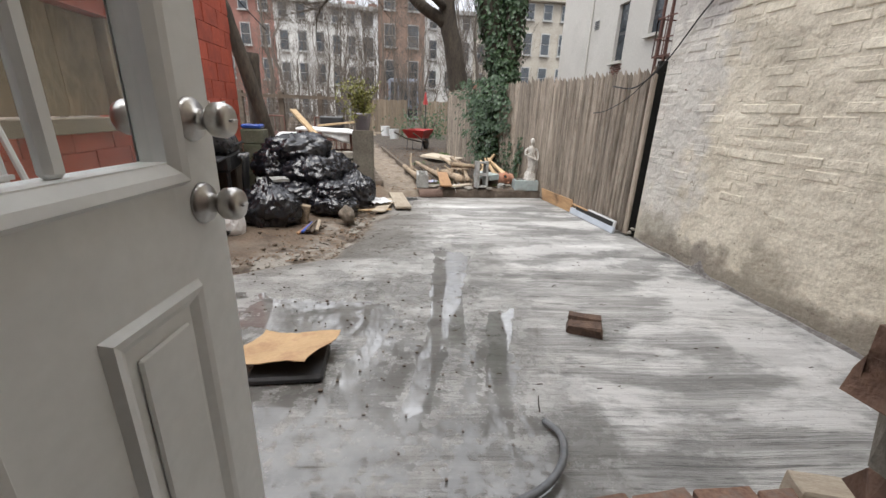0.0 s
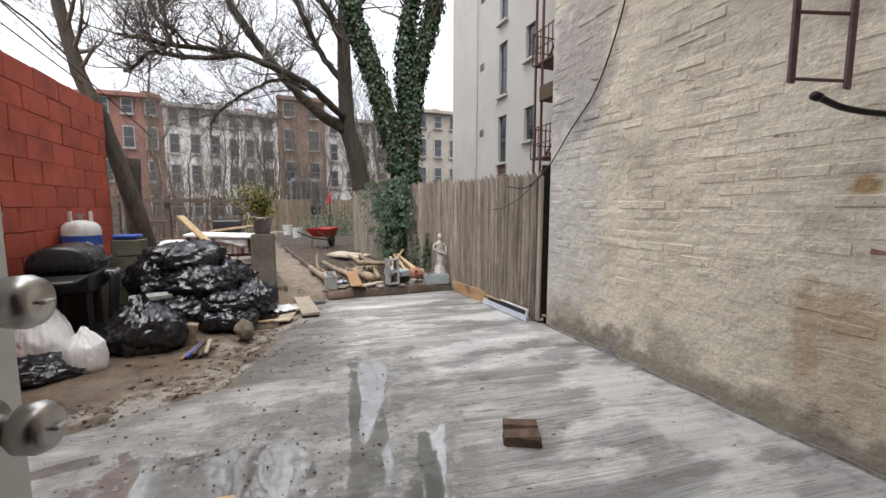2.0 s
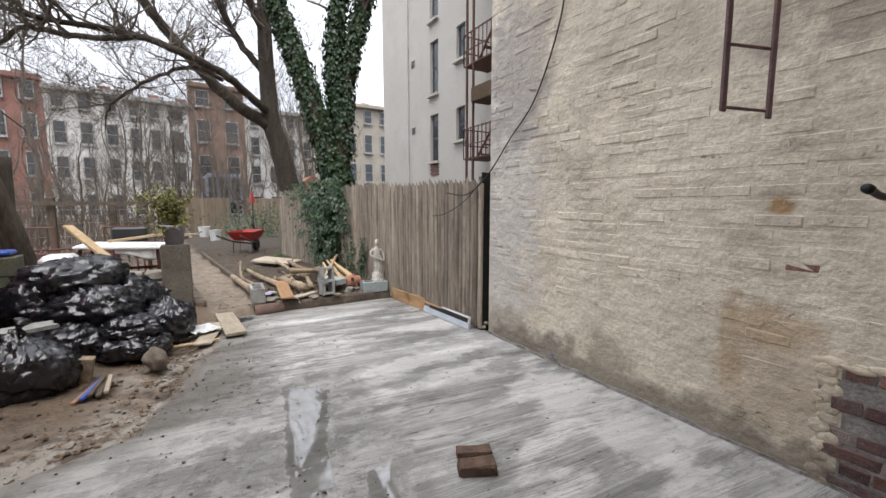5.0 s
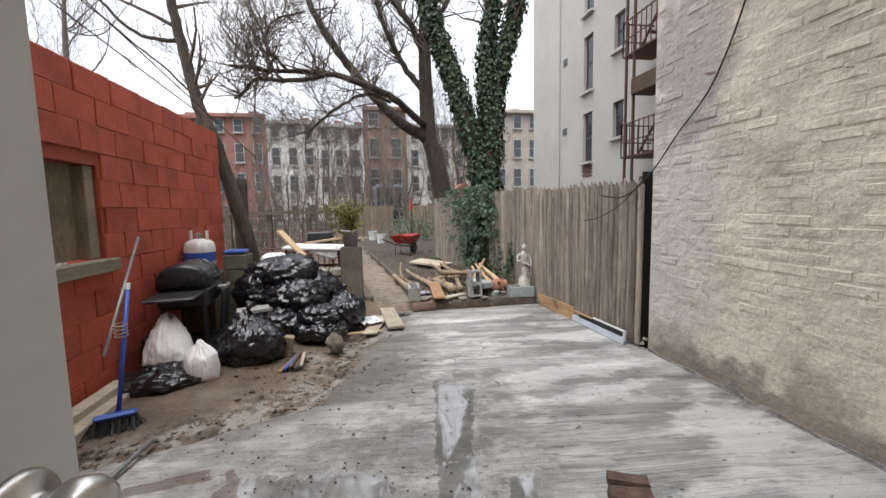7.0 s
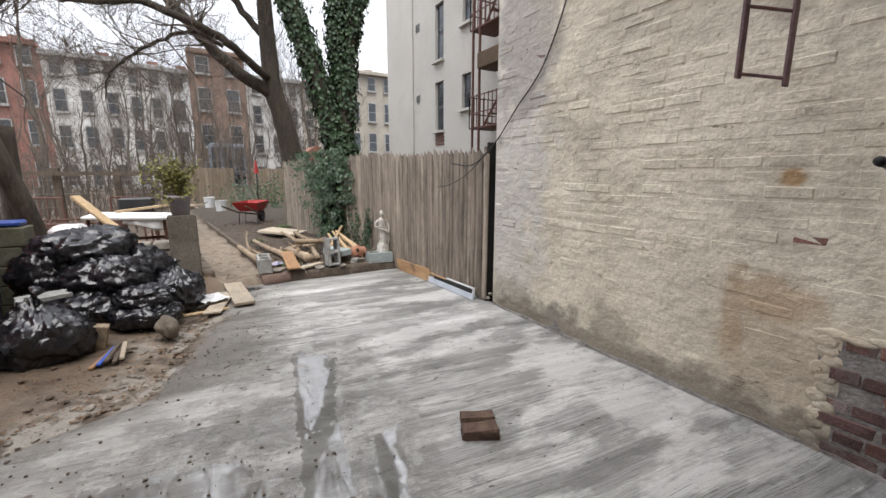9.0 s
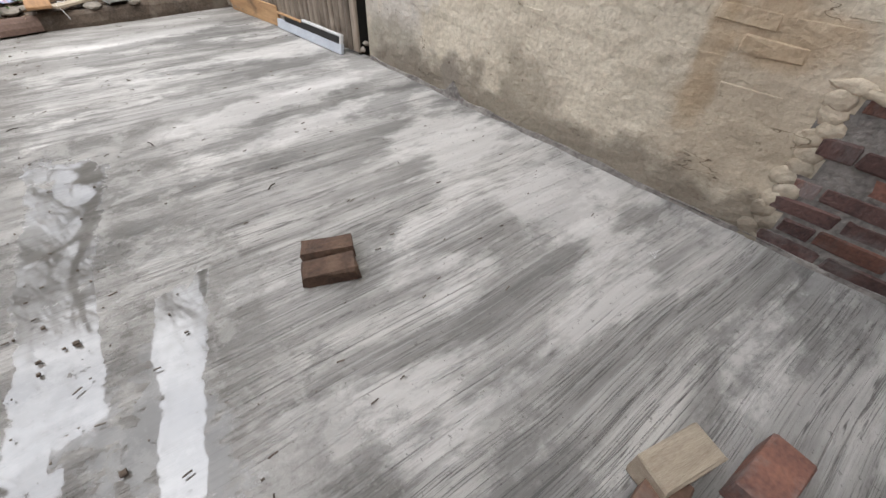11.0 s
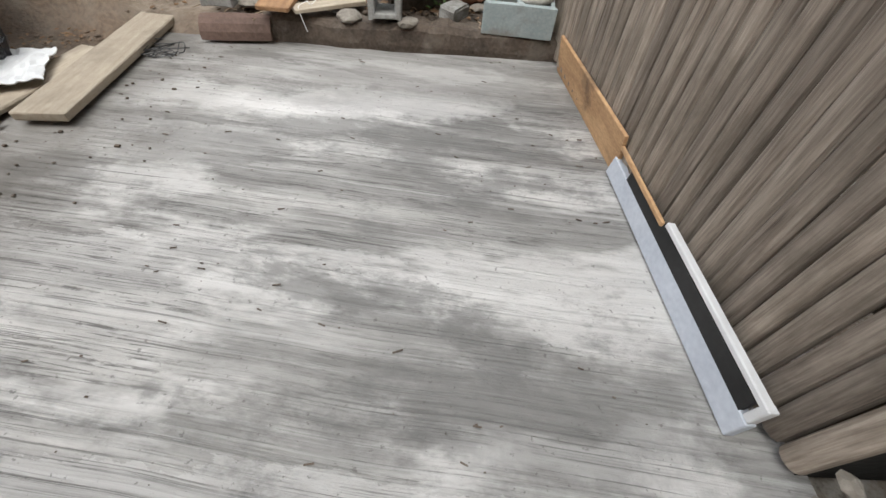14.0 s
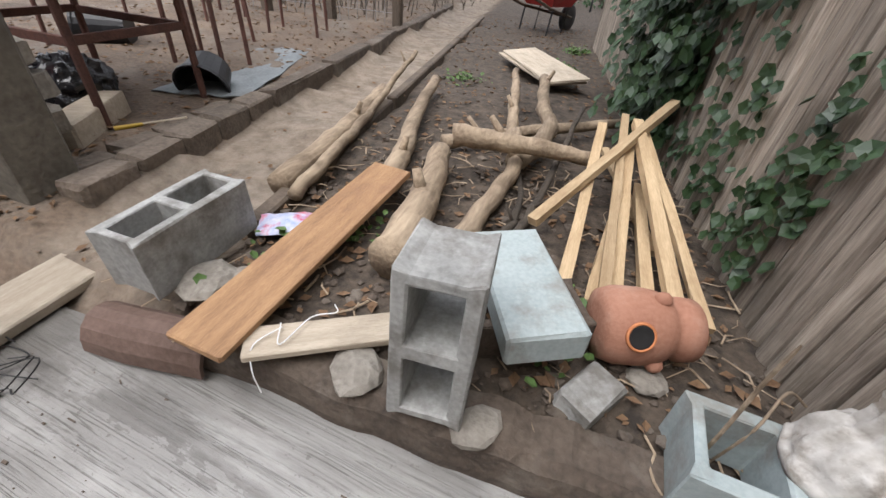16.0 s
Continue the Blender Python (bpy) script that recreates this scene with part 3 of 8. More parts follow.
def build_slab():
    bm = bmesh.new()
    rows = []
    ny, nx = 70, 46
    for j in range(ny + 1):
        y = 2.2 + (8.62 - 2.2) * j / ny
        x0, x1 = slab_left(y), 3.12
        row = []
        for i in range(nx + 1):
            u = i / nx
            x = x0 + (x1 - x0) * u
            z = 0.006 * fractal((x, y, 2), 1.1, 7) - 0.085 * max(0, 1 - u / 0.09) ** 2 * 0.6
            row.append(bm.verts.new((x, y, z)))
        rows.append(row)
    for a, b in zip(rows, rows[1:]):
        for i in range(nx):
            bm.faces.new((a[i], a[i + 1], b[i + 1], b[i]))
    return solo("pavement", bm, M_CONC, "newly poured grey concrete slab, streaked and puddled", "concrete slab", "structure", smooth=True)


build_slab()

# ---- cream painted brick building ----
WY1 = 6.5


def brick_mesh(name, w, d, h, material, rng, jit=0.004, bev=0.008):
    bm = new_box((0, 0, 0), (d, w, h), bevel=bev, jit=jit, rng=rng)
    return mesh_of(bm, name, material)


def build_cream_wall():
    wall = solo("wall_east", new_box((WX + 3.05, 1.0, 4.7), (6.1, 11.0 - 0.012, 9.8)), M_WHITEWASH,
                "tall old brick side wall under flaking cream paint", "brick wall", "structure")
    rng = random.Random(11)
    meshes = [brick_mesh("brick", 0.219, 0.02, 0.065, M_WHITEWASH, rng, 0.0036, 0.008) for _ in range(24)]
    bare = [brick_mesh("brick", 0.222, 0.02, 0.066, M_BRICK, rng, 0.004, 0.006) for _ in range(6)]
    wallv, wallf = [], []
    pitch_y, pitch_z = 0.236, 0.079
    count = 0
    for row in range(87):
        z = 0.0395 + row * pitch_z
        y = WY1 - 0.118 - (0.118 if row % 2 else 0.0)
        if row % 2:
            yy = [(WY1 - 0.058, 0.45)]
        else:
            yy = []
        while y > 1.0:
            yy.append((y, 1.0))
            y -= pitch_y
        for y, fy in yy:
            patch_edge = 3.74 - 0.05 * math.sin(row * 1.9)
            in_patch = y < patch_edge + 0.05 and z < 0.625
            if in_patch:
                continue
            near = 3.3 < y < 5.4 and z < 1.75
            # the thick paint buries the courses in places, above all near the ground
            jx = rng.uniform(-0.003, 0.003) + 0.006 * fractal((0, y, z), 2.2, 4) + 0.012 * max(0, 1 - z / 0.9)
            m = Matrix.Translation((WX + 0.0078 + jx, y, z + rng.uniform(-0.004, 0.004) + 0.008 * fractal((0, y, z), 0.8, 9))) @ Matrix.Rotation(rng.uniform(-0.012, 0.012), 4, 'X') @ Matrix.Diagonal((1, fy * rng.uniform(0.95, 1.01), rng.uniform(0.95, 1.02), 1))
            red = rng.random() < 0.0008 or (abs(y - 6.15) < 0.118 and abs(z - 1.47) < 0.04) or (abs(y - 5.95) < 0.13 and 2.25 < z < 2.45 and rng.random() < 0.5) or (abs(y - 3.85) < 0.118 and abs(z - 1.1) < 0.042)
            if red:
                piece("brick", bare[rng.randrange(6)], wall, m @ Matrix.Diagonal((1, rng.uniform(0.40, 0.7), rng.uniform(0.6, 0.85), 1)))
                count += 1
            elif near and count < 300:
                piece("brick", meshes[rng.randrange(24)], wall, m)
                count += 1
            else:
                me = meshes[rng.randrange(24)]
                k = len(wallv)
                wallv.extend([(m @ v.co)[:] for v in me.vertices])
                wallf.extend([tuple(k + i for i in p.vertices) for p in me.polygons])
    me = bpy.data.meshes.new("brick_courses")
    me.from_pydata(wallv, [], wallf)
    me.materials.append(M_WHITEWASH)
    ob = new("brick_courses", me)
    ob.parent = wall
    tagged(ob, "cream painted brick courses", kind="stuff")
    # the bare patch where the render has fallen off
    old = [brick_mesh("brick", 0.222, 0.024, 0.068, M_OLDBRICK, rng, 0.005, 0.009) for _ in range(8)]
    backing = bmesh.new()
    for row in range(8):
        e = 3.75 - 0.05 * math.sin(row * 1.9)
        box(backing, (WX + 0.0, (e + 1.0) / 2, 0.0395 + row * 0.079), (0.006, e - 1.0, 0.0789))
    part("mortar_bed", backing, M_OLDMORTAR, wall, "dirty grey mortar")
    for row in range(8):
        z = 0.0395 + row * 0.079
        y = 3.74 - 0.05 * math.sin(row * 1.9)
        first = True
        while y > 2.5:
            w = 0.5 if first and row % 2 else 1.0
            k = rng.randrange(6)
            me = bare[k] if rng.random() < (0.6 if row == 7 else 0.10) else old[rng.randrange(8)]
            if row != 6 or rng.random() < 0.55:
                m = Matrix.Translation((WX + 0.003 + rng.uniform(-0.005, 0.005), y - 0.111 * w, z + rng.uniform(-0.003, 0.003))) @ Matrix.Rotation(rng.uniform(-0.025, 0.025), 4, 'X') @ Matrix.Diagonal((1, w, 1, 1))
                piece("brick", me, wall, m)
            y -= 0.234 * w
            first = False
    # ragged lip of paint and render round the patch
    lip = bmesh.new()
    for k in range(26):
        f = k / 25
        y = 3.76 + 0.02 * math.sin(k * 2.3) if k < 13 else 3.76 - (k - 13) * 0.095
        z = f * 1.22 if k < 13 else 0.632 + 0.012 * math.sin(k * 1.7)
        r = bmesh.ops.create_icosphere(lip, subdivisions=2, radius=1.0)
        for v in r["verts"]:
            v.co = Vector((v.co.x * 0.012 + WX, v.co.y * (0.045 if k < 13 else 0.075) + y, v.co.z * (0.04 if k < 13 else 0.024) + z)) + noise.noise_vector(v.co * 1.5 + Vector((k, 0, 0))) * 0.012
    part("broken_render", lip, M_WHITEWASH, wall, "broken edge of old render", smooth=True)
    return wall


build_cream_wall()

# ---- red painted block wall ----
RX = -1.6


def build_red_wall():
    y0, y1, top = -1.0, 9.26, 2.54
    wy0, wy1, wz0, wz1 = 5.15, 6.70, 0.98, 1.80
    bm = bmesh.new()
    for c, s in (((RX - 0.15, (y0 + wy0) / 2, top / 2 - 0.1), (0.27, wy0 - y0, top + 0.2 - 0.01)),
                 ((RX - 0.15, (wy1 + y1) / 2, top / 2 - 0.1), (0.27, y1 - wy1 - 0.01, top + 0.2 - 0.01)),
                 ((RX - 0.15, (wy0 + wy1) / 2, wz0 / 2 - 0.1), (0.27, wy1 - wy0, wz0 + 0.2)),
                 ((RX - 0.15, (wy0 + wy1) / 2, (wz1 + top) / 2), (0.27, wy1 - wy0, top - wz1 - 0.01))):
        box(bm, c, s)
    wall = solo("wall_west", bm, M_REDJOINT, "red painted concrete block wall of a low outbuilding", "block wall", "structure")
    rng = random.Random(5)
    hh = 0.2115
    kinds = {}
    for L in (0.412, 0.2, 0.3):
        kinds[L] = [mesh_of(new_box((0, 0, 0), (0.03, L - 0.004, hh - 0.004), bevel=0.005, jit=0.004, rng=rng), "block", M_RED) for _ in range(9)]
    for row in range(12):
        z = hh / 2 + row * hh
        y = y1 - 0.206 - (0.21 if row % 2 else 0)
        spans = []
        if row % 2:
            spans.append((y1 - 0.1, 0.2))
        while y > y0:
            spans.append((y, 0.412))
            y -= 0.421
        for y, L in spans:
            lo, hi = y - L / 2, y + L / 2
            if wz0 - 0.02 < z < wz1 + 0.02 and hi > wy0 and lo < wy1:
                if hi > wy1 + 0.1:
                    L2 = hi - wy1
                    y = hi - L2 / 2
                elif lo < wy0 - 0.1:
                    L2 = wy0 - lo
                    y = lo + L2 / 2
                else:
                    continue
                m = Matrix.Translation((RX - 0.008 + rng.uniform(-.003, .003), y, z)) @ Matrix.Diagonal((1, (L2 - 0.01) / 0.402, 1, 1))
                piece("block", kinds[0.412][rng.randrange(9)], wall, m)
                continue
            m = Matrix.Translation((RX - 0.0125 + rng.uniform(-.003, .005), y, z + rng.uniform(-.003, .003))) @ Matrix.Rotation(rng.uniform(-.006, .006), 4, 'X')
            piece("block", kinds[L][rng.randrange(9)], wall, m)
    # boarded window set in the wall
    win = thing("window_1", "boarded-up window in a rough timber frame", "window", Matrix.Translation((RX, 0, 0)), kind="structure")
    wood = mat("grey_frame_timber", (0.16, 0.13, 0.09), (0.34, 0.28, 0.2), 4, 0.9, 0.5, 40, stretch=(1, .3, 1))
    ply = mat("stained_plywood", (0.10, 0.075, 0.045), (0.30, 0.235, 0.15), 3, 0.9, 0.4, 30, stretch=(1, 1, 0.5), stain=(0.06, 0.045, 0.03), stain_scale=3)
    part("window_sill", new_box((0.02, (wy0 + wy1) / 2, wz0 + 0.045), (0.12, wy1 - wy0 + 0.08, 0.10), bevel=0.006), wood, win)
    part("jamb", new_box((-0.1, wy1 - 0.05, (wz0 + wz1) / 2 + .05), (0.12, 0.10, wz1 - wz0 - 0.1), bevel=0.006), wood, win)
    part("jamb", new_box((-0.1, wy0 + 0.05, (wz0 + wz1) / 2 + .05), (0.12, 0.10, wz1 - wz0 - 0.1), bevel=0.006), wood, win)
    for k in range(3):
        w = (wy1 - wy0 - 0.2) / 3
        part("board", new_box((-0.14, wy0 + 0.1 + w * (k + 0.5), (wz0 + wz1) / 2 + .05), (0.02, w - 0.006, wz1 - wz0 - 0.1)), ply, win)
    return wall


build_red_wall()

# ---- house behind the camera, with the doorway ----
def build_house():
    m = mat("rear_house_brick", (0.25, 0.2, 0.17), (0.4, 0.33, 0.28), 5, 0.9, 0.4, 30)
    bm = bmesh.new()
    for c, s in (((-0.78, 2.3, 4), (1.62, 0.5, 8.4)), ((2.04, 2.3, 4), (2.12 - .01, 0.5, 8.4)), ((0.5, 2.3, 5.2), (0.94, 0.5, 6.0))):
        box(bm, c, s)
    solo("wall_south", bm, m, "plain rear wall of the house with the doorway", "house wall", "structure")
    bm = bmesh.new()
    box(bm, (0.5, 1.0, 0.06), (3.0, 2.1, 0.12))
    solo("floor", bm, M_WOODDK, "dark floor inside the doorway", "floor", "structure")
    bm = bmesh.new()
    box(bm, (-1.0, 1.0, 1.3), (0.1, 2.1, 2.4))
    box(bm, (2.0, 1.0, 1.3), (0.1, 2.1, 2.4))
    box(bm, (0.5, -0.05, 1.3), (3.1, 0.1, 2.4))
    box(bm, (0.5, 1.0, 2.55), (3.1, 2.1, 0.1))
    solo("wall_room", bm, mat("room_paint", (0.5, 0.48, 0.44), (0.6, 0.58, 0.54), 3), "plain room walls behind the doorway", "room wall", "structure")


build_house()

# ---- picket fence on the east side ----
FA, FB = Vector((3.085, 6.58, 0)), Vector((2.19, 14.2, 0))
FDIR = (FB - FA).normalized()
FANG = math.atan2(FDIR.y, FDIR.x)


def build_fence():
    fence = thing("fence", "grey weathered wooden stockade fence with pointed pickets", "fence", kind="structure")
    rng = random.Random(3)

    def picket(w, h, top=0.05):
        bm = bmesh.new()
        n = 7
        ring = []
        for k in range(n):
            a = math.pi * k / (n - 1)
            ring.append((-math.cos(a) * w / 2, -math.sin(a) * 0.022 - 0.004))
        ring += [(w / 2, 0.006), (-w / 2, 0.006)]
        lo = [bm.verts.new((x, y, 0)) for x, y in ring]
        hi = [bm.verts.new((x, y, h - top * (abs(x) / (w / 2)) ** 1.3 * 1.1)) for x, y in ring]
        for k in range(len(ring)):
            bm.faces.new((lo[k], lo[(k + 1) % len(ring)], hi[(k + 1) % len(ring)], hi[k]))
        bm.faces.new(hi)
        bm.faces.new(lo[::-1])
        for v in bm.verts:
            v.co.x += rng.uniform(-.002, .002)
        return mesh_of(bm, "picket", M_FENCE)

    kinds = [picket(rng.uniform(0.058, 0.065), 1.66 + rng.uniform(-0.03, 0.025)) for _ in range(16)]
    total = (FB - FA).length
    s = 0.05
    while s < total:
        p = FA + FDIR * s
        z0 = 0.03 if p.y < 8.6 else 0.08
        lean = rng.uniform(-0.012, 0.012)
        m = Matrix.Translation((p.x, p.y, z0)) @ Matrix.Rotation(FANG + math.pi, 4, 'Z') @ Matrix.Rotation(lean, 4, 'Y')
        piece("picket", kinds[rng.randrange(16)], fence, m)
        s += 0.0665
    for z in (0.4, 1.0, 1.5):
        c = (FA + FB) / 2
        part("rail", new_box((0, 0, 0), (total - 0.2, 0.05, 0.08), Matrix.Translation((c.x + 0.045, c.y + 0.05, z)) @ Matrix.Rotation(FANG, 4, 'Z')), M_WOODDK, fence)
    # near-black board added behind the gap, its colour stands for deep shade there
    gap_black = mat("gap_shade_black", (0.006, 0.006, 0.005), (0.016, 0.015, 0.012), 6, 0.9, 0.4, 40)
    part("end_board", new_box((3.24, 6.62, 0.86), (0.30, 0.03, 1.74)), gap_black, fence, "black board added for the deep shade in the gap by the wall")
    for s in (0.02, 2.3, 4.7, 7.0):
        p = FA + FDIR * s
        part("post", new_box((0, 0, 0), (0.09, 0.09, 1.75), Matrix.Translation((p.x + 0.09, p.y + 0.10, 0.82)), bevel=0.006), M_WOODDK, fence, "dark fence post")


build_fence()

# ---- more materials ----
M_CMU = mat("grey_concrete_block", (0.22, 0.222, 0.212), (0.44, 0.44, 0.42), 9, 0.95, 0.9, 80, stain=(0.13, 0.118, 0.10), stain_scale=6, stain_amount=0.8, depth=0.006, vary=0.08)
M_BLUE = mat("pale_blue_paint", (0.28, 0.335, 0.335), (0.42, 0.475, 0.47), 5, 0.75, 0.4, 80, stain=(0.22, 0.205, 0.175), stain_scale=7, stain_amount=0.75, depth=0.006, vary=0.05)
M_BAG = mat("black_bin_bag", (0.006, 0.006, 0.008), (0.014, 0.014, 0.019), 5, 0.27, 0.3, 22, stretch=(1, 1, 0.5), vary=0.1, rough_vary=0.06, depth=0.015, spec=0.75)


def creased(m, scale, dist):
    """Sharp creases of stretched thin film, at two sizes."""
    n, l = m.node_tree.nodes, m.node_tree.links
    bsdf = n["Principled BSDF"]
    prev = bsdf.inputs["Normal"].links[0].from_socket
    tc = n.new("ShaderNodeTexCoord")
    wob = n.new("ShaderNodeTexNoise")
    wob.inputs["Scale"].default_value = 4.0
    l.new(tc.outputs["Object"], wob.inputs["Vector"])
    ad = n.new("ShaderNodeVectorMath")
    ad.operation = 'MULTIPLY_ADD'
    l.new(wob.outputs["Color"], ad.inputs[0])
    ad.inputs[1].default_value = (0.25, 0.25, 0.25)
    l.new(tc.outputs["Object"], ad.inputs[2])
    for f, sq in ((1.0, (1.5, 1.5, 0.4)), (1.7, (0.4, 1.6, 0.9)), (3.2, (1.4, 0.5, 0.5))):
        mp = n.new("ShaderNodeMapping")
        mp.inputs["Scale"].default_value = sq
        l.new(ad.outputs[0], mp.inputs["Vector"])
        v = n.new("ShaderNodeTexNoise")
        v.noise_type = 'RIDGED_MULTIFRACTAL'
        v.inputs["Scale"].default_value = scale * f
        v.inputs["Detail"].default_value = 1.5
        v.inputs["Roughness"].default_value = 0.4
        l.new(mp.outputs[0], v.inputs["Vector"])
        b = n.new("ShaderNodeBump")
        b.inputs["Strength"].default_value = 0.9
        b.inputs["Distance"].default_value = dist / f
        l.new(v.outputs["Fac"], b.inputs["Height"])
        l.new(prev, b.inputs["Normal"])
        prev = b.outputs[0]
    l.new(prev, bsdf.inputs["Normal"])


creased(M_BAG, 7.0, 0.014)
M_STEPBRICK = mat("worn_step_brick", (0.10, 0.06, 0.045), (0.25, 0.15, 0.105), 8, 0.9, 0.7, 60, stain=(0.17, 0.15, 0.135), stain_scale=7, stain_amount=0.9, vary=0.3)
M_WBAG = mat("white_woven_sack", (0.76, 0.76, 0.76), (0.88, 0.88, 0.88), 5, 0.55, 0.6, 24, stain=(0.5, 0.48, 0.43), stain_scale=4, stain_amount=0.5, depth=0.02)
creased(M_WBAG, 6.0, 0.008)
M_PLASTIC = mat("black_plastic", (0.012, 0.012, 0.013), (0.03, 0.03, 0.032), 6, 0.42, 0.1, 60)
M_LID = mat("black_enamel", (0.014, 0.014, 0.015), (0.028, 0.028, 0.03), 6, 0.28, 0.05, 60)
M_TANK = mat("white_tank_paint", (0.62, 0.62, 0.60), (0.76, 0.76, 0.74), 6, 0.4, 0.1, 60, stain=(0.35, 0.28, 0.22), stain_scale=7, stain_amount=0.5)
M_BLUEP = mat("blue_plastic", (0.02, 0.06, 0.30), (0.04, 0.10, 0.42), 8, 0.4, 0.05)
M_STEEL = mat("brushed_nickel", (0.50, 0.48, 0.45), (0.62, 0.60, 0.57), 30, 0.3, 0.03, 200, metal=1.0, rough_vary=0.06)
M_GREYM = mat("dull_metal", (0.22, 0.22, 0.22), (0.38, 0.38, 0.38), 12, 0.5, 0.1, 80, metal=0.6)
M_LOG = mat("peeled_log", (0.14, 0.10, 0.066), (0.46, 0.36, 0.25), 7, 0.9, 0.7, 50, stretch=(1.3, 0.22, 1.3), stain=(0.12, 0.085, 0.055), stain_scale=6, stain_amount=0.7, vary=0.2)
M_LUMBER = mat("split_yellow_wood", (0.36, 0.245, 0.13), (0.62, 0.47, 0.29), 6, 0.8, 0.5, 60, stretch=(6, 6, 0.6), vary=0.15, stain=(0.33, 0.22, 0.12), stain_scale=5)
M_BOARD = mat("reddish_board", (0.20, 0.105, 0.05), (0.42, 0.25, 0.125), 5, 0.7, 0.4, 60, stretch=(1, 8, 8), stain=(0.2, 0.1, 0.06), stain_scale=4)
M_PALEB = mat("pale_old_board", (0.33, 0.27, 0.20), (0.54, 0.47, 0.37), 5, 0.85, 0.5, 60, stretch=(1, 8, 8), vary=0.15, stain=(0.25, 0.21, 0.16), stain_scale=5)
M_PLY = mat("orange_plywood", (0.30, 0.155, 0.07), (0.66, 0.43, 0.23), 3, 0.75, 0.3, 40, stretch=(1, 1, 5), stain=(0.08, 0.055, 0.04), stain_scale=2.6, stain_amount=0.9)
M_TERRA = mat("terracotta", (0.36, 0.16, 0.10), (0.52, 0.27, 0.18), 6, 0.85, 0.3, 70, stain=(0.5, 0.33, 0.25), stain_scale=6, stain_amount=0.5)
M_STONE = mat("rough_stone", (0.17, 0.15, 0.125), (0.38, 0.35, 0.30), 9, 0.95, 0.9, 60, depth=0.02)
M_STATUE = mat("weathered_plaster", (0.46, 0.43, 0.38), (0.80, 0.775, 0.73), 9, 0.85, 0.4, 60, stain=(0.24, 0.19, 0.14), stain_scale=14, stain_amount=0.8)
M_KERB = mat("earthy_kerb", (0.04, 0.03, 0.023), (0.135, 0.105, 0.08), 7, 0.95, 0.9, 60, stain=(0.20, 0.175, 0.145), stain_scale=6, stain_amount=0.5, depth=0.02)
M_CARD = mat("brown_cardboard", (0.42, 0.28, 0.15), (0.54, 0.37, 0.21), 4, 0.85, 0.1, 60, stain=(0.27, 0.13, 0.08), stain_scale=6, stain_amount=0.5)
M_GREEN = mat("printed_green", (0.06, 0.13, 0.05), (0.10, 0.18, 0.07), 20, 0.8, 0)
M_PAPER = mat("white_sheet", (0.62, 0.63, 0.63), (0.80, 0.81, 0.81), 4, 0.6, 0.4, 20)
M_REDP = mat("red_barrow_paint", (0.30, 0.02, 0.02), (0.45, 0.04, 0.035), 8, 0.4, 0.1)
M_POT = mat("grey_plastic_pot", (0.24, 0.225, 0.255), (0.34, 0.32, 0.355), 8, 0.6, 0.1)
M_SHRUB = mat("yellow_green_leaf", (0.15, 0.16, 0.03), (0.34, 0.33, 0.09), 12, 0.6, 0.1, vary=0.3)
M_RED2 = mat("red_print", (0.5, 0.03, 0.06), (0.65, 0.10, 0.14), 12, 0.5, 0)
M_RUBBER = mat("grey_hose", (0.10, 0.105, 0.11), (0.2, 0.205, 0.21), 12, 0.5, 0.1)
M_CABLE = mat("black_cable", (0.01, 0.01, 0.01), (0.025, 0.025, 0.025), 12, 0.5, 0)

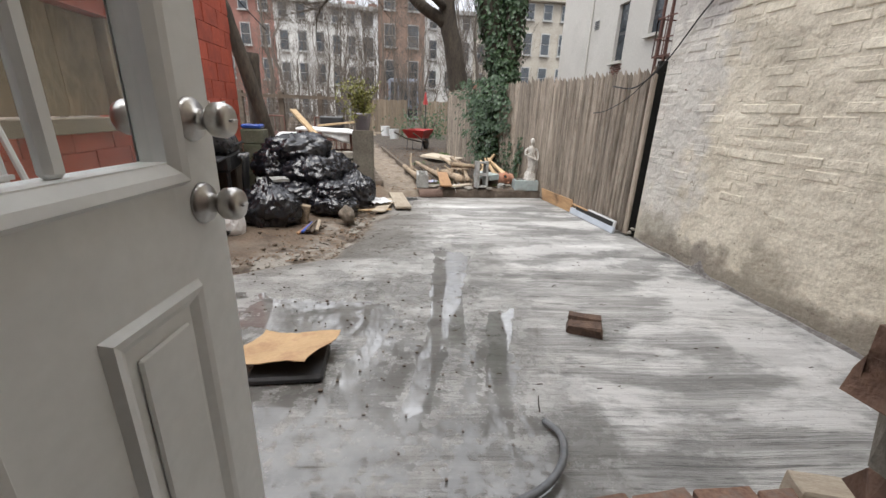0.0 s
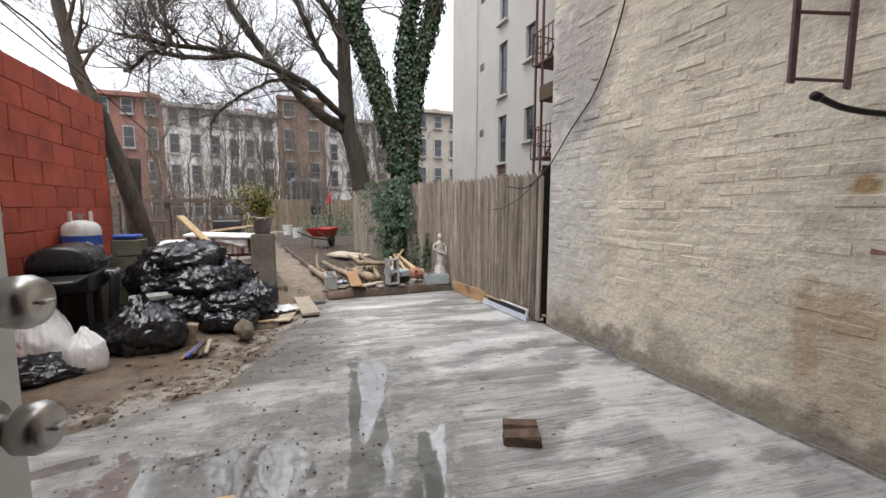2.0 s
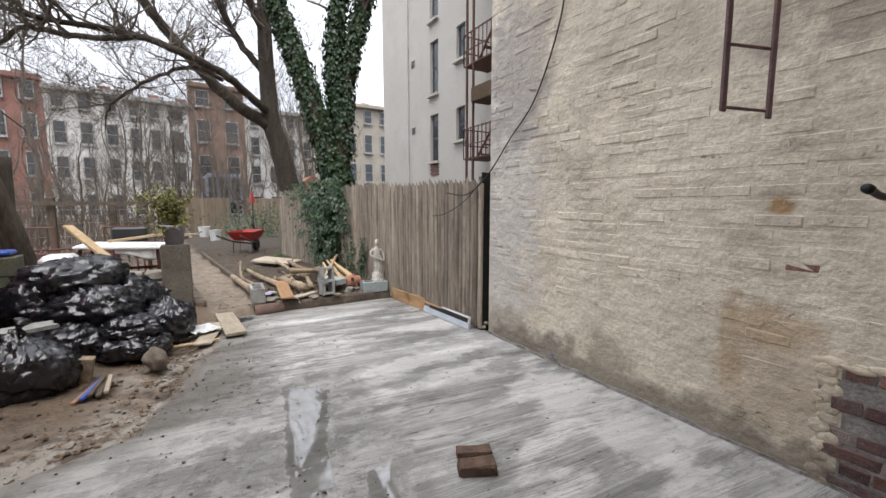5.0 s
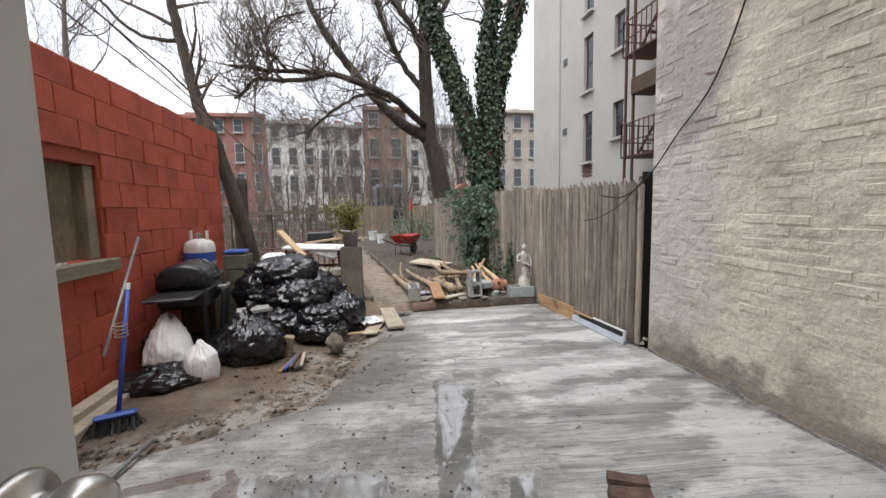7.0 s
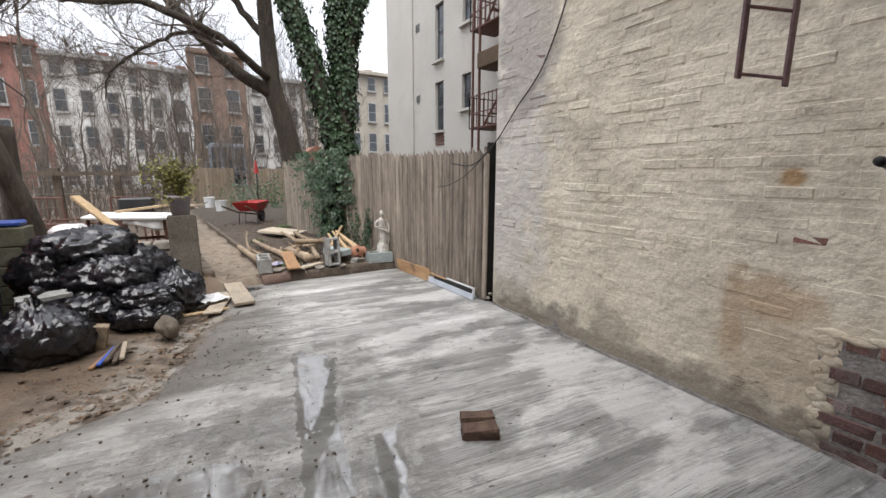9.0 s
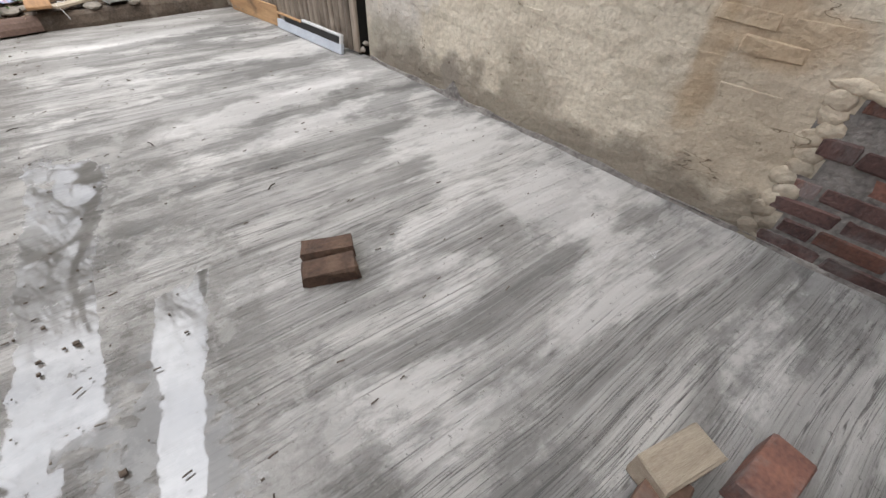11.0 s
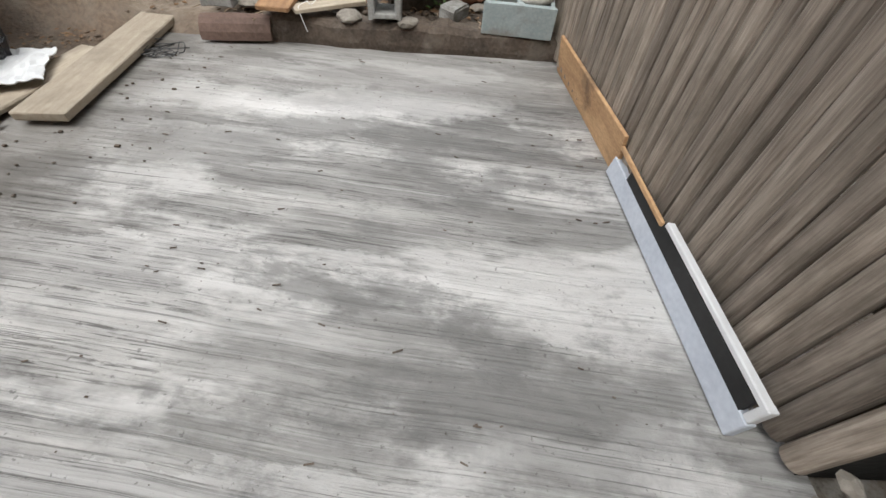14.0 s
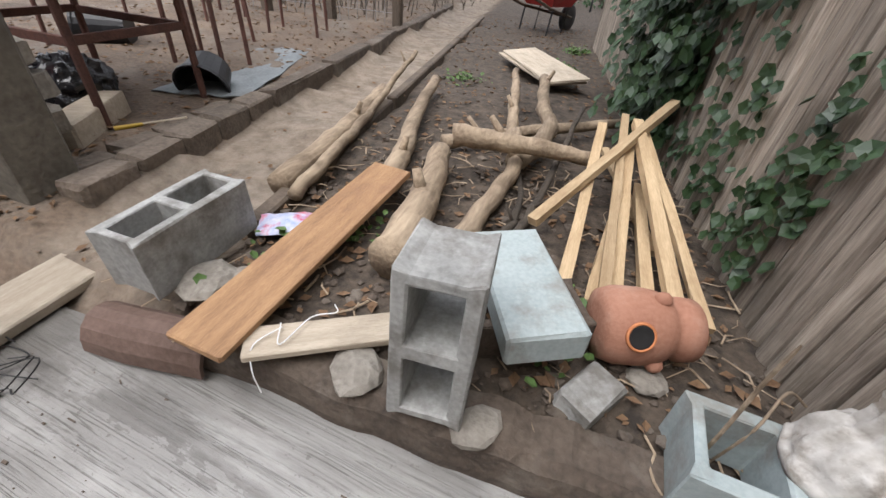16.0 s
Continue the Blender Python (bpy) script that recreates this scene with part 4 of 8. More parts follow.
# ---- open back door ----
def build_door():
    # local x runs from the hinge to the latch edge, local y is the outer side, z up
    W, H, T = 0.80, 2.03, 0.044
    ang = radians(82)
    m = Matrix.Translation((0.247 - 0.022 * math.sin(ang) - W * math.cos(ang), 3.499 + 0.022 * math.cos(ang) - W * math.sin(ang), 0.15)) @ Matrix.Rotation(ang, 4, 'Z')
    d = thing("door_1", "white half-glazed back door standing open", "door", m, kind="structure")
    gx0, gx1, gz0, gz1 = 0.225, 0.682, 0.968, 1.88
    bm = bmesh.new()
    box(bm, (gx0 / 2, 0, H / 2), (gx0, T, H))
    part("stile", bm, M_WHITE, d)
    part("stile", new_box(((gx1 + W) / 2, 0, H / 2), (W - gx1, T, H)), M_WHITE, d)
    part("rail", new_box(((gx0 + gx1) / 2, 0, (gz1 + H) / 2), (gx1 - gx0, T, H - gz1)), M_WHITE, d)
    part("lower_panel", new_box(((gx0 + gx1) / 2, 0, gz0 / 2), (gx1 - gx0, T, gz0)), M_WHITE, d)

    def molding(name, x0, x1, z0, z1, side, w=0.03, h=0.012):
        """A mitred raised frame round an opening or panel."""
        bm = bmesh.new()
        prof = [(0, 0), (w * 0.25, h), (w * 0.6, h * 0.75), (w, 0.0)]
        rings = []
        for o, hh in prof:
            y = side * (T / 2 + hh)
            rings.append([bm.verts.new(p) for p in ((x0 + o, y, z0 + o), (x1 - o, y, z0 + o), (x1 - o, y, z1 - o), (x0 + o, y, z1 - o))])
        for a, b in zip(rings, rings[1:]):
            for k in range(4):
                bm.faces.new((a[k], a[(k + 1) % 4], b[(k + 1) % 4], b[k]))
        part(name, bm, M_WHITE, d)

    for side in (-1, 1):
        molding("glazing_frame", gx0 - 0.03, gx1 + 0.03, gz0 - 0.036, gz1 + 0.036, side, 0.034, 0.014)
        for px0, px1 in ((0.195, 0.39), (0.505, 0.70)):
            molding("panel_molding", px0, px1, 0.18, 0.785, side, 0.032, 0.011)
            part("raised_panel", new_box(((px0 + px1) / 2, side * (T / 2 + 0.003), 0.4825), (px1 - px0 - 0.09, 0.008, 0.50), bevel=0.0035), M_WHITE, d)
    for k in (1, 2):
        x = gx0 + (gx1 - gx0) * k / 3
        part("muntin", new_box((x, 0, (gz0 + gz1) / 2), (0.024, T * 0.5, gz1 - gz0), bevel=0.006), M_WHITE, d)
        z = gz0 + (gz1 - gz0) * k / 3
        part("muntin", new_box(((gx0 + gx1) / 2, 0, z), (gx1 - gx0, T * 0.45, 0.024), bevel=0.006), M_WHITE, d)
    glass = bpy.data.materials.new("clear_glass")
    glass.use_nodes = True
    gn = glass.node_tree.nodes
    gb = gn["Principled BSDF"]
    gb.inputs["Transmission Weight"].default_value = 1.0
    gb.inputs["Roughness"].default_value = 0.01
    gb.inputs["IOR"].default_value = 1.45
    gb.inputs["Base Color"].default_value = (0.93, 0.96, 0.95, 1)
    p = part("pane", new_box(((gx0 + gx1) / 2, 0, (gz0 + gz1) / 2), (gx1 - gx0 + 0.01, 0.005, gz1 - gz0 + 0.01)), glass, d)
    p.visible_shadow = False
    # two keyed knobs on each face
    for z in (0.897, 1.025):
        for side in (-1, 1):
            bm = bmesh.new()
            r = Matrix.Translation((W - 0.054, side * T / 2, z)) @ Matrix.Rotation(radians(-90 * side), 4, 'X')
            lathe(bm, [(0.033, 0), (0.033, 0.003), (0.029, 0.009), (0.016, 0.012), (0.014, 0.028), (0.020, 0.031), (0.025, 0.037), (0.0265, 0.052), (0.0225, 0.061), (0.016, 0.063)], 28, r)
            knob = part("door_knob", bm, M_STEEL, d, "brushed nickel knob", smooth=True)
            bm = bmesh.new()
            box(bm, (0, 0, 0.0665), (0.016, 0.005, 0.007), bevel=0.0015)
            bmesh.ops.transform(bm, matrix=r, verts=bm.verts)
            part("thumb_turn", bm, M_STEEL, knob)
    for z in (0.2, 1.0, 1.8):
        bm = bmesh.new()
        tube(bm, [(0, T / 2 + 0.006, z - 0.05), (0, T / 2 + 0.006, z + 0.05)], 0.007, 10)
        part("hinge", bm, M_STEEL, d)


build_door()


def build_step():
    """Threshold, loose brick border and broken masonry beside the doorway."""
    bm = new_box((0.5, 2.42, 0.05), (0.93, 0.36, 0.13), bevel=0.006)
    solo("threshold", bm, M_MORTAR, "rough concrete threshold under the doorway", "threshold", "structure")
    rng = random.Random(8)
    for k in range(4):
        m = Matrix.Translation((1.19 + 0.212 * k, 3.60 - 0.012 * k + rng.uniform(-.012, .012), 0.03)) @ Matrix.Rotation(rng.uniform(-.07, .07), 4, 'Z')
        solo("brick", new_box((0, 0, 0), (0.198, 0.096, 0.058), None, 0.007, 0.004, rng), M_STEPBRICK,
             "loose old red brick edging the step", "brick", group="bricks edging the step", m=m)
    for k, (x, y, a) in enumerate(((1.95, 3.57, -18), (2.08, 3.40, -8))):
        m = Matrix.Translation((x, y, 0.046)) @ Matrix.Rotation(radians(a), 4, 'Z')
        solo("brick", new_box((0, 0, 0), (0.2, 0.1, 0.09), None, 0.006, 0.003, rng), M_PALEB if k == 0 else M_BRICK,
             "loose pale brick edging the step" if k == 0 else "loose dark red brick beside the step", "brick", group="bricks edging the step", m=m)
    stub = thing("masonry_stub", "broken stub of old brickwork beside the doorway", "masonry")
    for k in range(32):
        z = 0.04 + 0.068 * (k // 2)
        bm = bmesh.new()
        box(bm, (1.08 + 0.02 * math.sin(k * 2.1) + (0.0 if k % 2 else 0.18), 2.81 + 0.03 * math.cos(k * 1.7) + 0.05 * max(0, 0.8 - z), z), (0.2, 0.42, 0.066), bevel=0.014, jit=0.014, rng=rng)
        part("brick", bm, M_STEPBRICK if k % 3 else M_STONE, stub)
    bm = bmesh.new()
    pts = curve_pts([(0.62, 3.66, 0.02), (0.85, 3.66, 0.02), (1.02, 3.70, 0.03), (1.13, 3.78, 0.05), (1.19, 3.92, 0.03), (1.16, 4.02, 0.015)], 8)
    tube(bm, pts, 0.014, 10)
    solo("hose", bm, M_RUBBER, "short grey garden hose curled on wet concrete", "hose", smooth=True)


build_step()

# ---- trees ----
def grow(bm, p, d, r, length, level, rng, up=0.15, n=5, kids=(3, 4, 3)):
    """A wandering branch with side branches, into one mesh."""
    steps = max(3, int(length / 0.22)) if level < 2 else 3
    pts, rad = [p.copy()], [r]
    q, dd = p.copy(), d.normalized()
    for i in range(steps):
        dd = (dd + Vector((rng.uniform(-.26, .26), rng.uniform(-.26, .26), rng.uniform(-.2, .2) + up * 0.3))).normalized()
        q = q + dd * (length / steps)
        pts.append(q.copy())
        rad.append(max(0.0038, r * (1 - 0.75 * (i + 1) / steps)))
    tube(bm, pts, rad, n if level == 0 else (4 if level == 1 else 3), cap=False)
    if level < len(kids):
        for k in range(kids[level]):
            i = rng.randint(1, len(pts) - 1)
            a = Vector((rng.uniform(-1, 1), rng.uniform(-1, 1), rng.uniform(-0.35, 0.9)))
            nd = (dd * 0.75 + a.normalized() * 0.85).normalized()
            grow(bm, pts[i], nd, rad[i] * 0.62, length * rng.uniform(0.42, 0.66), level + 1, rng, up, n, kids)


def limb(bm, ctrl, r0, r1, n=12, rng=None, wob=0.0, steps=6):
    pts = curve_pts(ctrl, steps, wob, rng)
    rad = [r0 + (r1 - r0) * i / (len(pts) - 1) for i in range(len(pts))]
    tube(bm, pts, rad, n)
    return pts, rad


def shoots(bm, pts, rad, rng, count, length, kids, lo=0.25, up=0.2):
    for _ in range(count):
        i = rng.randint(int(lo * len(pts)), len(pts) - 1)
        j = max(1, i)
        d = (pts[j] - pts[j - 1]).normalized()
        a = Vector((rng.uniform(-1, 1), rng.uniform(-1, 1), rng.uniform(-.5, 1)))
        grow(bm, pts[i], d * 0.5 + a.normalized(), min(rad[i] * 0.5, 0.03), length * rng.uniform(0.6, 1.3), 0, rng, up, 5, kids)


def build_big_tree():
    rng = random.Random(21)
    t = thing("tree", "large bare grey-barked tree with spreading limbs", "tree", Matrix.Translation((2.72, 15.6, 0.0)))
    o = Vector((2.72, 15.6, 0.0))

    def rel(c):
        return [Vector(q) - o for q in c]

    bm = bmesh.new()
    trunk, tr = limb(bm, rel([(2.75, 15.6, -0.1), (2.69, 15.55, 1.6), (2.53, 15.5, 2.67), (2.27, 15.5, 3.77), (2.22, 15.5, 4.86), (2.18, 15.4, 6.0), (2.2, 15.4, 7.6), (2.0, 15.6, 9.5), (2.1, 15.8, 12.0)]), 0.33, 0.09, 16, rng, 0.012)
    part("trunk", bm, M_BARK, t, smooth=True)
    specs = [([(2.2, 15.5, 3.6), (1.27, 15.45, 4.18), (0.39, 15.5, 5.13), (-0.3, 15.4, 5.98), (-0.88, 15.3, 6.9), (-1.2, 15.2, 7.8), (-1.5, 15, 9.2)], 0.17, 0.05),
             ([(2.1, 15.3, 3.95), (1.2, 14.6, 4.5), (0.48, 14.1, 4.68), (-0.36, 14, 4.9), (-0.98, 14, 4.93), (-2.0, 13.9, 4.92), (-2.77, 13.8, 4.97)], 0.11, 0.035),
             ([(-0.55, 14.0, 4.9), (-1.28, 13.8, 4.66), (-1.81, 13.7, 4.62), (-2.13, 13.7, 4.66), (-2.47, 13.7, 4.31), (-2.67, 13.7, 4.17)], 0.06, 0.03),
             ([(2.18, 15.4, 6.0), (1.73, 15.0, 6.7), (1.19, 14.9, 7.4), (0.5, 14.6, 8.9)], 0.11, 0.05),
             ([(2.2, 15.6, 5.0), (1.6, 15.8, 5.8), (1.12, 15.8, 6.75), (0.82, 15.8, 7.7), (0.6, 15.9, 9.6)], 0.10, 0.05),
             ([(1.1, 14.9, 4.5), (0.47, 14.5, 4.61), (-0.29, 14.5, 4.22), (-0.82, 14.5, 3.84), (-1.14, 14.5, 3.47), (-1.23, 14.5, 3.02)], 0.05, 0.015),
             ([(-1.4, 14.0, 4.9), (-1.9, 13.9, 5.5), (-1.7, 13.9, 6.1), (-1.0, 14.2, 6.5)], 0.04, 0.02),
             ([(2.22, 15.5, 6.6), (2.9, 15.3, 7.6), (3.4, 15.2, 9.0)], 0.08, 0.04)]
    crown = bmesh.new()
    for ctrl, a, b in specs:
        bm = bmesh.new()
        pts, rad = limb(bm, rel(ctrl), a, b, 10, rng, 0.02)
        part("limb", bm, M_BARK, t, smooth=True)
        shoots(crown, pts, rad, rng, 28, 1.25, (4, 4, 3))
    shoots(crown, trunk, tr, rng, 18, 1.6, (4, 4, 3), 0.45)
    part("crown", crown, M_TWIG, t, "dense bare twigs", kind="stuff")


build_big_tree()


def leaf_cloud(name, spots, size, material, parent, rng, label=""):
    """Many small bent five-cornered leaves at the given places and facing directions."""
    vs, fs = [], []
    for p, nrm in spots:
        s = size * rng.uniform(0.6, 1.35)
        nrm = (nrm + Vector((rng.uniform(-.6, .6), rng.uniform(-.6, .6), rng.uniform(-.4, .6)))).normalized()
        a = nrm.cross(Vector((rng.uniform(-.4, .4), rng.uniform(-.4, .4), 1)))
        a = a.normalized() if a.length > 1e-3 else Vector((1, 0, 0))
        b = a.cross(nrm)
        k = len(vs)
        for u, v, w in ((0, 0.55, 0), (-0.5, 0.15, 0.10), (-0.28, -0.45, 0.02), (0.28, -0.45, 0.02), (0.5, 0.15, 0.10), (0, -0.05, -0.10)):
            vs.append((p + a * (u * s) - b * (v * s) + nrm * (w * s))[:])
        fs += [(k, k + 1, k + 5), (k + 1, k + 2, k + 5), (k + 2, k + 3, k + 5), (k + 3, k + 4, k + 5), (k + 4, k, k + 5)]
    me = bpy.data.meshes.new(name)
    me.from_pydata(vs, [], fs)
    me.materials.append(material)
    ob = new(name, me)
    ob.parent = parent
    return tagged(ob, label, kind="stuff")


def build_ivy_tree():
    rng = random.Random(33)
    o = Vector((2.8, 11.0, 0.0))
    t = thing("tree", "forked tree wrapped in dark green ivy by the fence", "tree", Matrix.Translation(o))

    def rel(c):
        return [Vector(q) - o for q in c]

    spots = []
    crown = bmesh.new()
    for ctrl, a, b, cover in (([(2.84, 11.0, -0.1), (2.82, 11, 1.64), (2.66, 11, 2.2), (2.33, 11, 3.3), (2.01, 11, 4.25), (1.7, 11, 5.17), (1.5, 11, 6.2), (1.2, 11, 8.0)], 0.24, 0.09, 1.0),
                              ([(2.84, 11.0, 1.5), (2.88, 11, 2.76), (2.97, 11, 3.64), (3.15, 11, 4.4), (3.39, 11, 5.16), (3.6, 11, 6.2), (4.0, 11, 8.0)], 0.20, 0.10, 0.75),
                              ([(2.9, 11.0, 2.9), (2.78, 11, 3.74), (2.83, 11, 4.6), (2.95, 11, 5.45), (3.0, 11, 7.0)], 0.13, 0.08, 1.0)):
        bm = bmesh.new()
        pts, rad = limb(bm, rel(ctrl), a, b, 12, rng, 0.01, 10)
        part("trunk", bm, M_BARK, t, smooth=True)
        shoots(crown, pts, rad, rng, 10, 1.0, (3, 3), 0.5)
        for i in range(len(pts) - 1):
            n = int((95 if pts[i].z + o.z < 6.3 else 20) * cover)
            for _ in range(n):
                f = rng.random()
                c = pts[i].lerp(pts[i + 1], f)
                ang = rng.uniform(0, 2 * math.pi)
                nrm = Vector((math.cos(ang), math.sin(ang), 0.15))
                spots.append((c + nrm * (rad[i] + abs(rng.gauss(0.015, 0.05))), nrm))
    # the mound of ivy over the fence and its trailing strands
    for _ in range(5200):
        u = rng.gauss(0, 0.5)
        z = rng.uniform(0.25, 1.85)
        w = 0.42 * (1 - abs(z - 1.45) / 1.9)
        y = 10.6 + u * (0.9 + 0.5 * z)
        fx = FA.x + (y - FA.y) * FDIR.x / FDIR.y
        gap = fractal((y, z, 0), 2.4, 6)
        if gap < -0.2 or (z < 0.9 and gap < 0.08):
            continue
        spots.append((Vector((fx - 0.04 - abs(rng.gauss(0, 0.09 + 0.13 * max(0, w))), y, z)) - o, Vector((-1, -0.5, 0.3))))
    strands = []
    for k in range(9):
        y0 = 9.25 + 0.28 * k + rng.uniform(-.1, .1)
        for i in range(70 if k < 3 else 90):
            z = 0.2 + rng.random() * (0.5 + 0.17 * k if k < 7 else 1.2)
            y = y0 + 0.12 * math.sin(z * 5 + k) + rng.gauss(0, 0.05)
            fx = FA.x + (y - FA.y) * FDIR.x / FDIR.y
            strands.append((Vector((fx - 0.035 - rng.random() * 0.05, y, z)) - o, Vector((-1, -0.3, 0.2))))
    leaf_cloud("trailing_ivy", strands, 0.042, M_IVY, t, rng, "trailing ivy leaves on the fence")
    part("crown", crown, M_TWIG, t, "bare upper twigs", kind="stuff")
    spots = [q for q in spots if (q[0] + o).y > 9.75 and not ((q[0] + o).y < 10.3 and (rng.random() < 0.6 or (q[0] + o).z < 0.9))]
    leaf_cloud("ivy", spots, 0.06, M_IVY, t, rng, "glossy dark ivy leaves")


build_ivy_tree()


def build_lean_tree():
    rng = random.Random(4)
    o = Vector((-1.25, 9.5, 0))
    t = thing("tree", "slender leaning bare tree beside the red wall", "tree", Matrix.Translation(o))
    bm = bmesh.new()
    pts, rad = limb(bm, [Vector(q) - o for q in [(-1.2, 9.5, -.1), (-1.32, 9.45, 0.9), (-1.5, 9.4, 1.73), (-1.68, 9.4, 2.45), (-1.86, 9.4, 2.96), (-1.99, 9.4, 3.67), (-2.1, 9.4, 4.4), (-2.2, 9.4, 6.0)]], 0.115, 0.05, 12, rng, 0.008)
    part("trunk", bm, M_BARK, t, smooth=True)
    bm = bmesh.new()
    limb(bm, [Vector(q) - o for q in [(-2.0, 9.4, 3.8), (-2.5, 9.4, 3.85), (-2.9, 9.4, 4.2), (-3.3, 9.3, 4.9)]], 0.03, 0.012, 8, rng, 0.01)
    part("limb", bm, M_BARK, t, smooth=True)
    bm = bmesh.new()
    limb(bm, [Vector(q) - o for q in [(-1.86, 9.4, 3.0), (-2.2, 9.4, 3.4), (-2.6, 9.3, 3.75), (-3.2, 9.2, 4.3)]], 0.018, 0.008, 6, rng, 0.01)
    part("limb", bm, M_BARK, t, smooth=True)
    crown = bmesh.new()
    shoots(crown, pts, rad, rng, 12, 0.8, (3, 2), 0.55)
    part("crown", crown, M_TWIG, t, "sparse bare twigs", kind="stuff")
    # darker dead trunk standing behind it
    bm = bmesh.new()
    limb(bm, [(-1.45, 9.75, -0.1), (-1.5, 9.75, 1.0), (-1.48, 9.75, 1.95)], 0.13, 0.10, 10, rng, 0.01)
    solo("tree_stump", bm, M_BARK, "tall dead dark tree stump behind the wall end", "stump", smooth=True)


build_lean_tree()


def build_thicket():
    rng = random.Random(77)
    spots = [(-7 + 0.33 * k + rng.uniform(-.6, .6), rng.uniform(17, 40)) for k in range(30)] + [(-3 + 0.3 * k, rng.uniform(26, 42)) for k in range(36)] + [(4.2, 17.0), (4.7, 18.5), (5.4, 20.0), (5.9, 22.0)]
    for k, (x, y) in enumerate(spots):
        if 0.0 < x < 1.6 and y < 26:
            continue
        bm = bmesh.new()
        h = rng.uniform(3.2, 7.5) * (0.7 + y / 60)
        r = rng.uniform(0.03, 0.09)
        pts, rad = limb(bm, [(0, 0, -.1), (rng.uniform(-.2, .2), 0, h * .35), (rng.uniform(-.5, .5), rng.uniform(-.3, .3), h * .7), (rng.uniform(-.8, .8), 0, h)], r, 0.008, 6, rng, 0.02, 5)
        shoots(bm, pts, rad, rng, 12, h * 0.26, (5, 4), 0.15, 0.5)
        solo("sapling", bm, M_TWIG, "thin bare sapling in the overgrown gardens", "sapling", group="bare saplings in the gardens", m=Matrix.Translation((x, y, 0)))
    for k, (x, y, h, lv) in enumerate(((-14, 22, 11, 16), (-10, 20, 12, 18), (-20, 30, 13, 16), (-8, 36, 12, 16), (7, 34, 11, 14))):
        bm = bmesh.new()
        pts, rad = limb(bm, [(0, 0, -.1), (0.2, 0, h * .3), (-.2, .2, h * .6), (0.3, 0, h)], 0.2, 0.03, 8, rng, 0.02, 5)
        shoots(bm, pts, rad, rng, lv, h * 0.3, (5, 4, 3), 0.2, 0.6)
        solo("tree", bm, M_TWIG, "distant bare winter tree with fine twigs", "tree", group="distant bare trees", m=Matrix.Translation((x, y, 0)))


build_thicket()

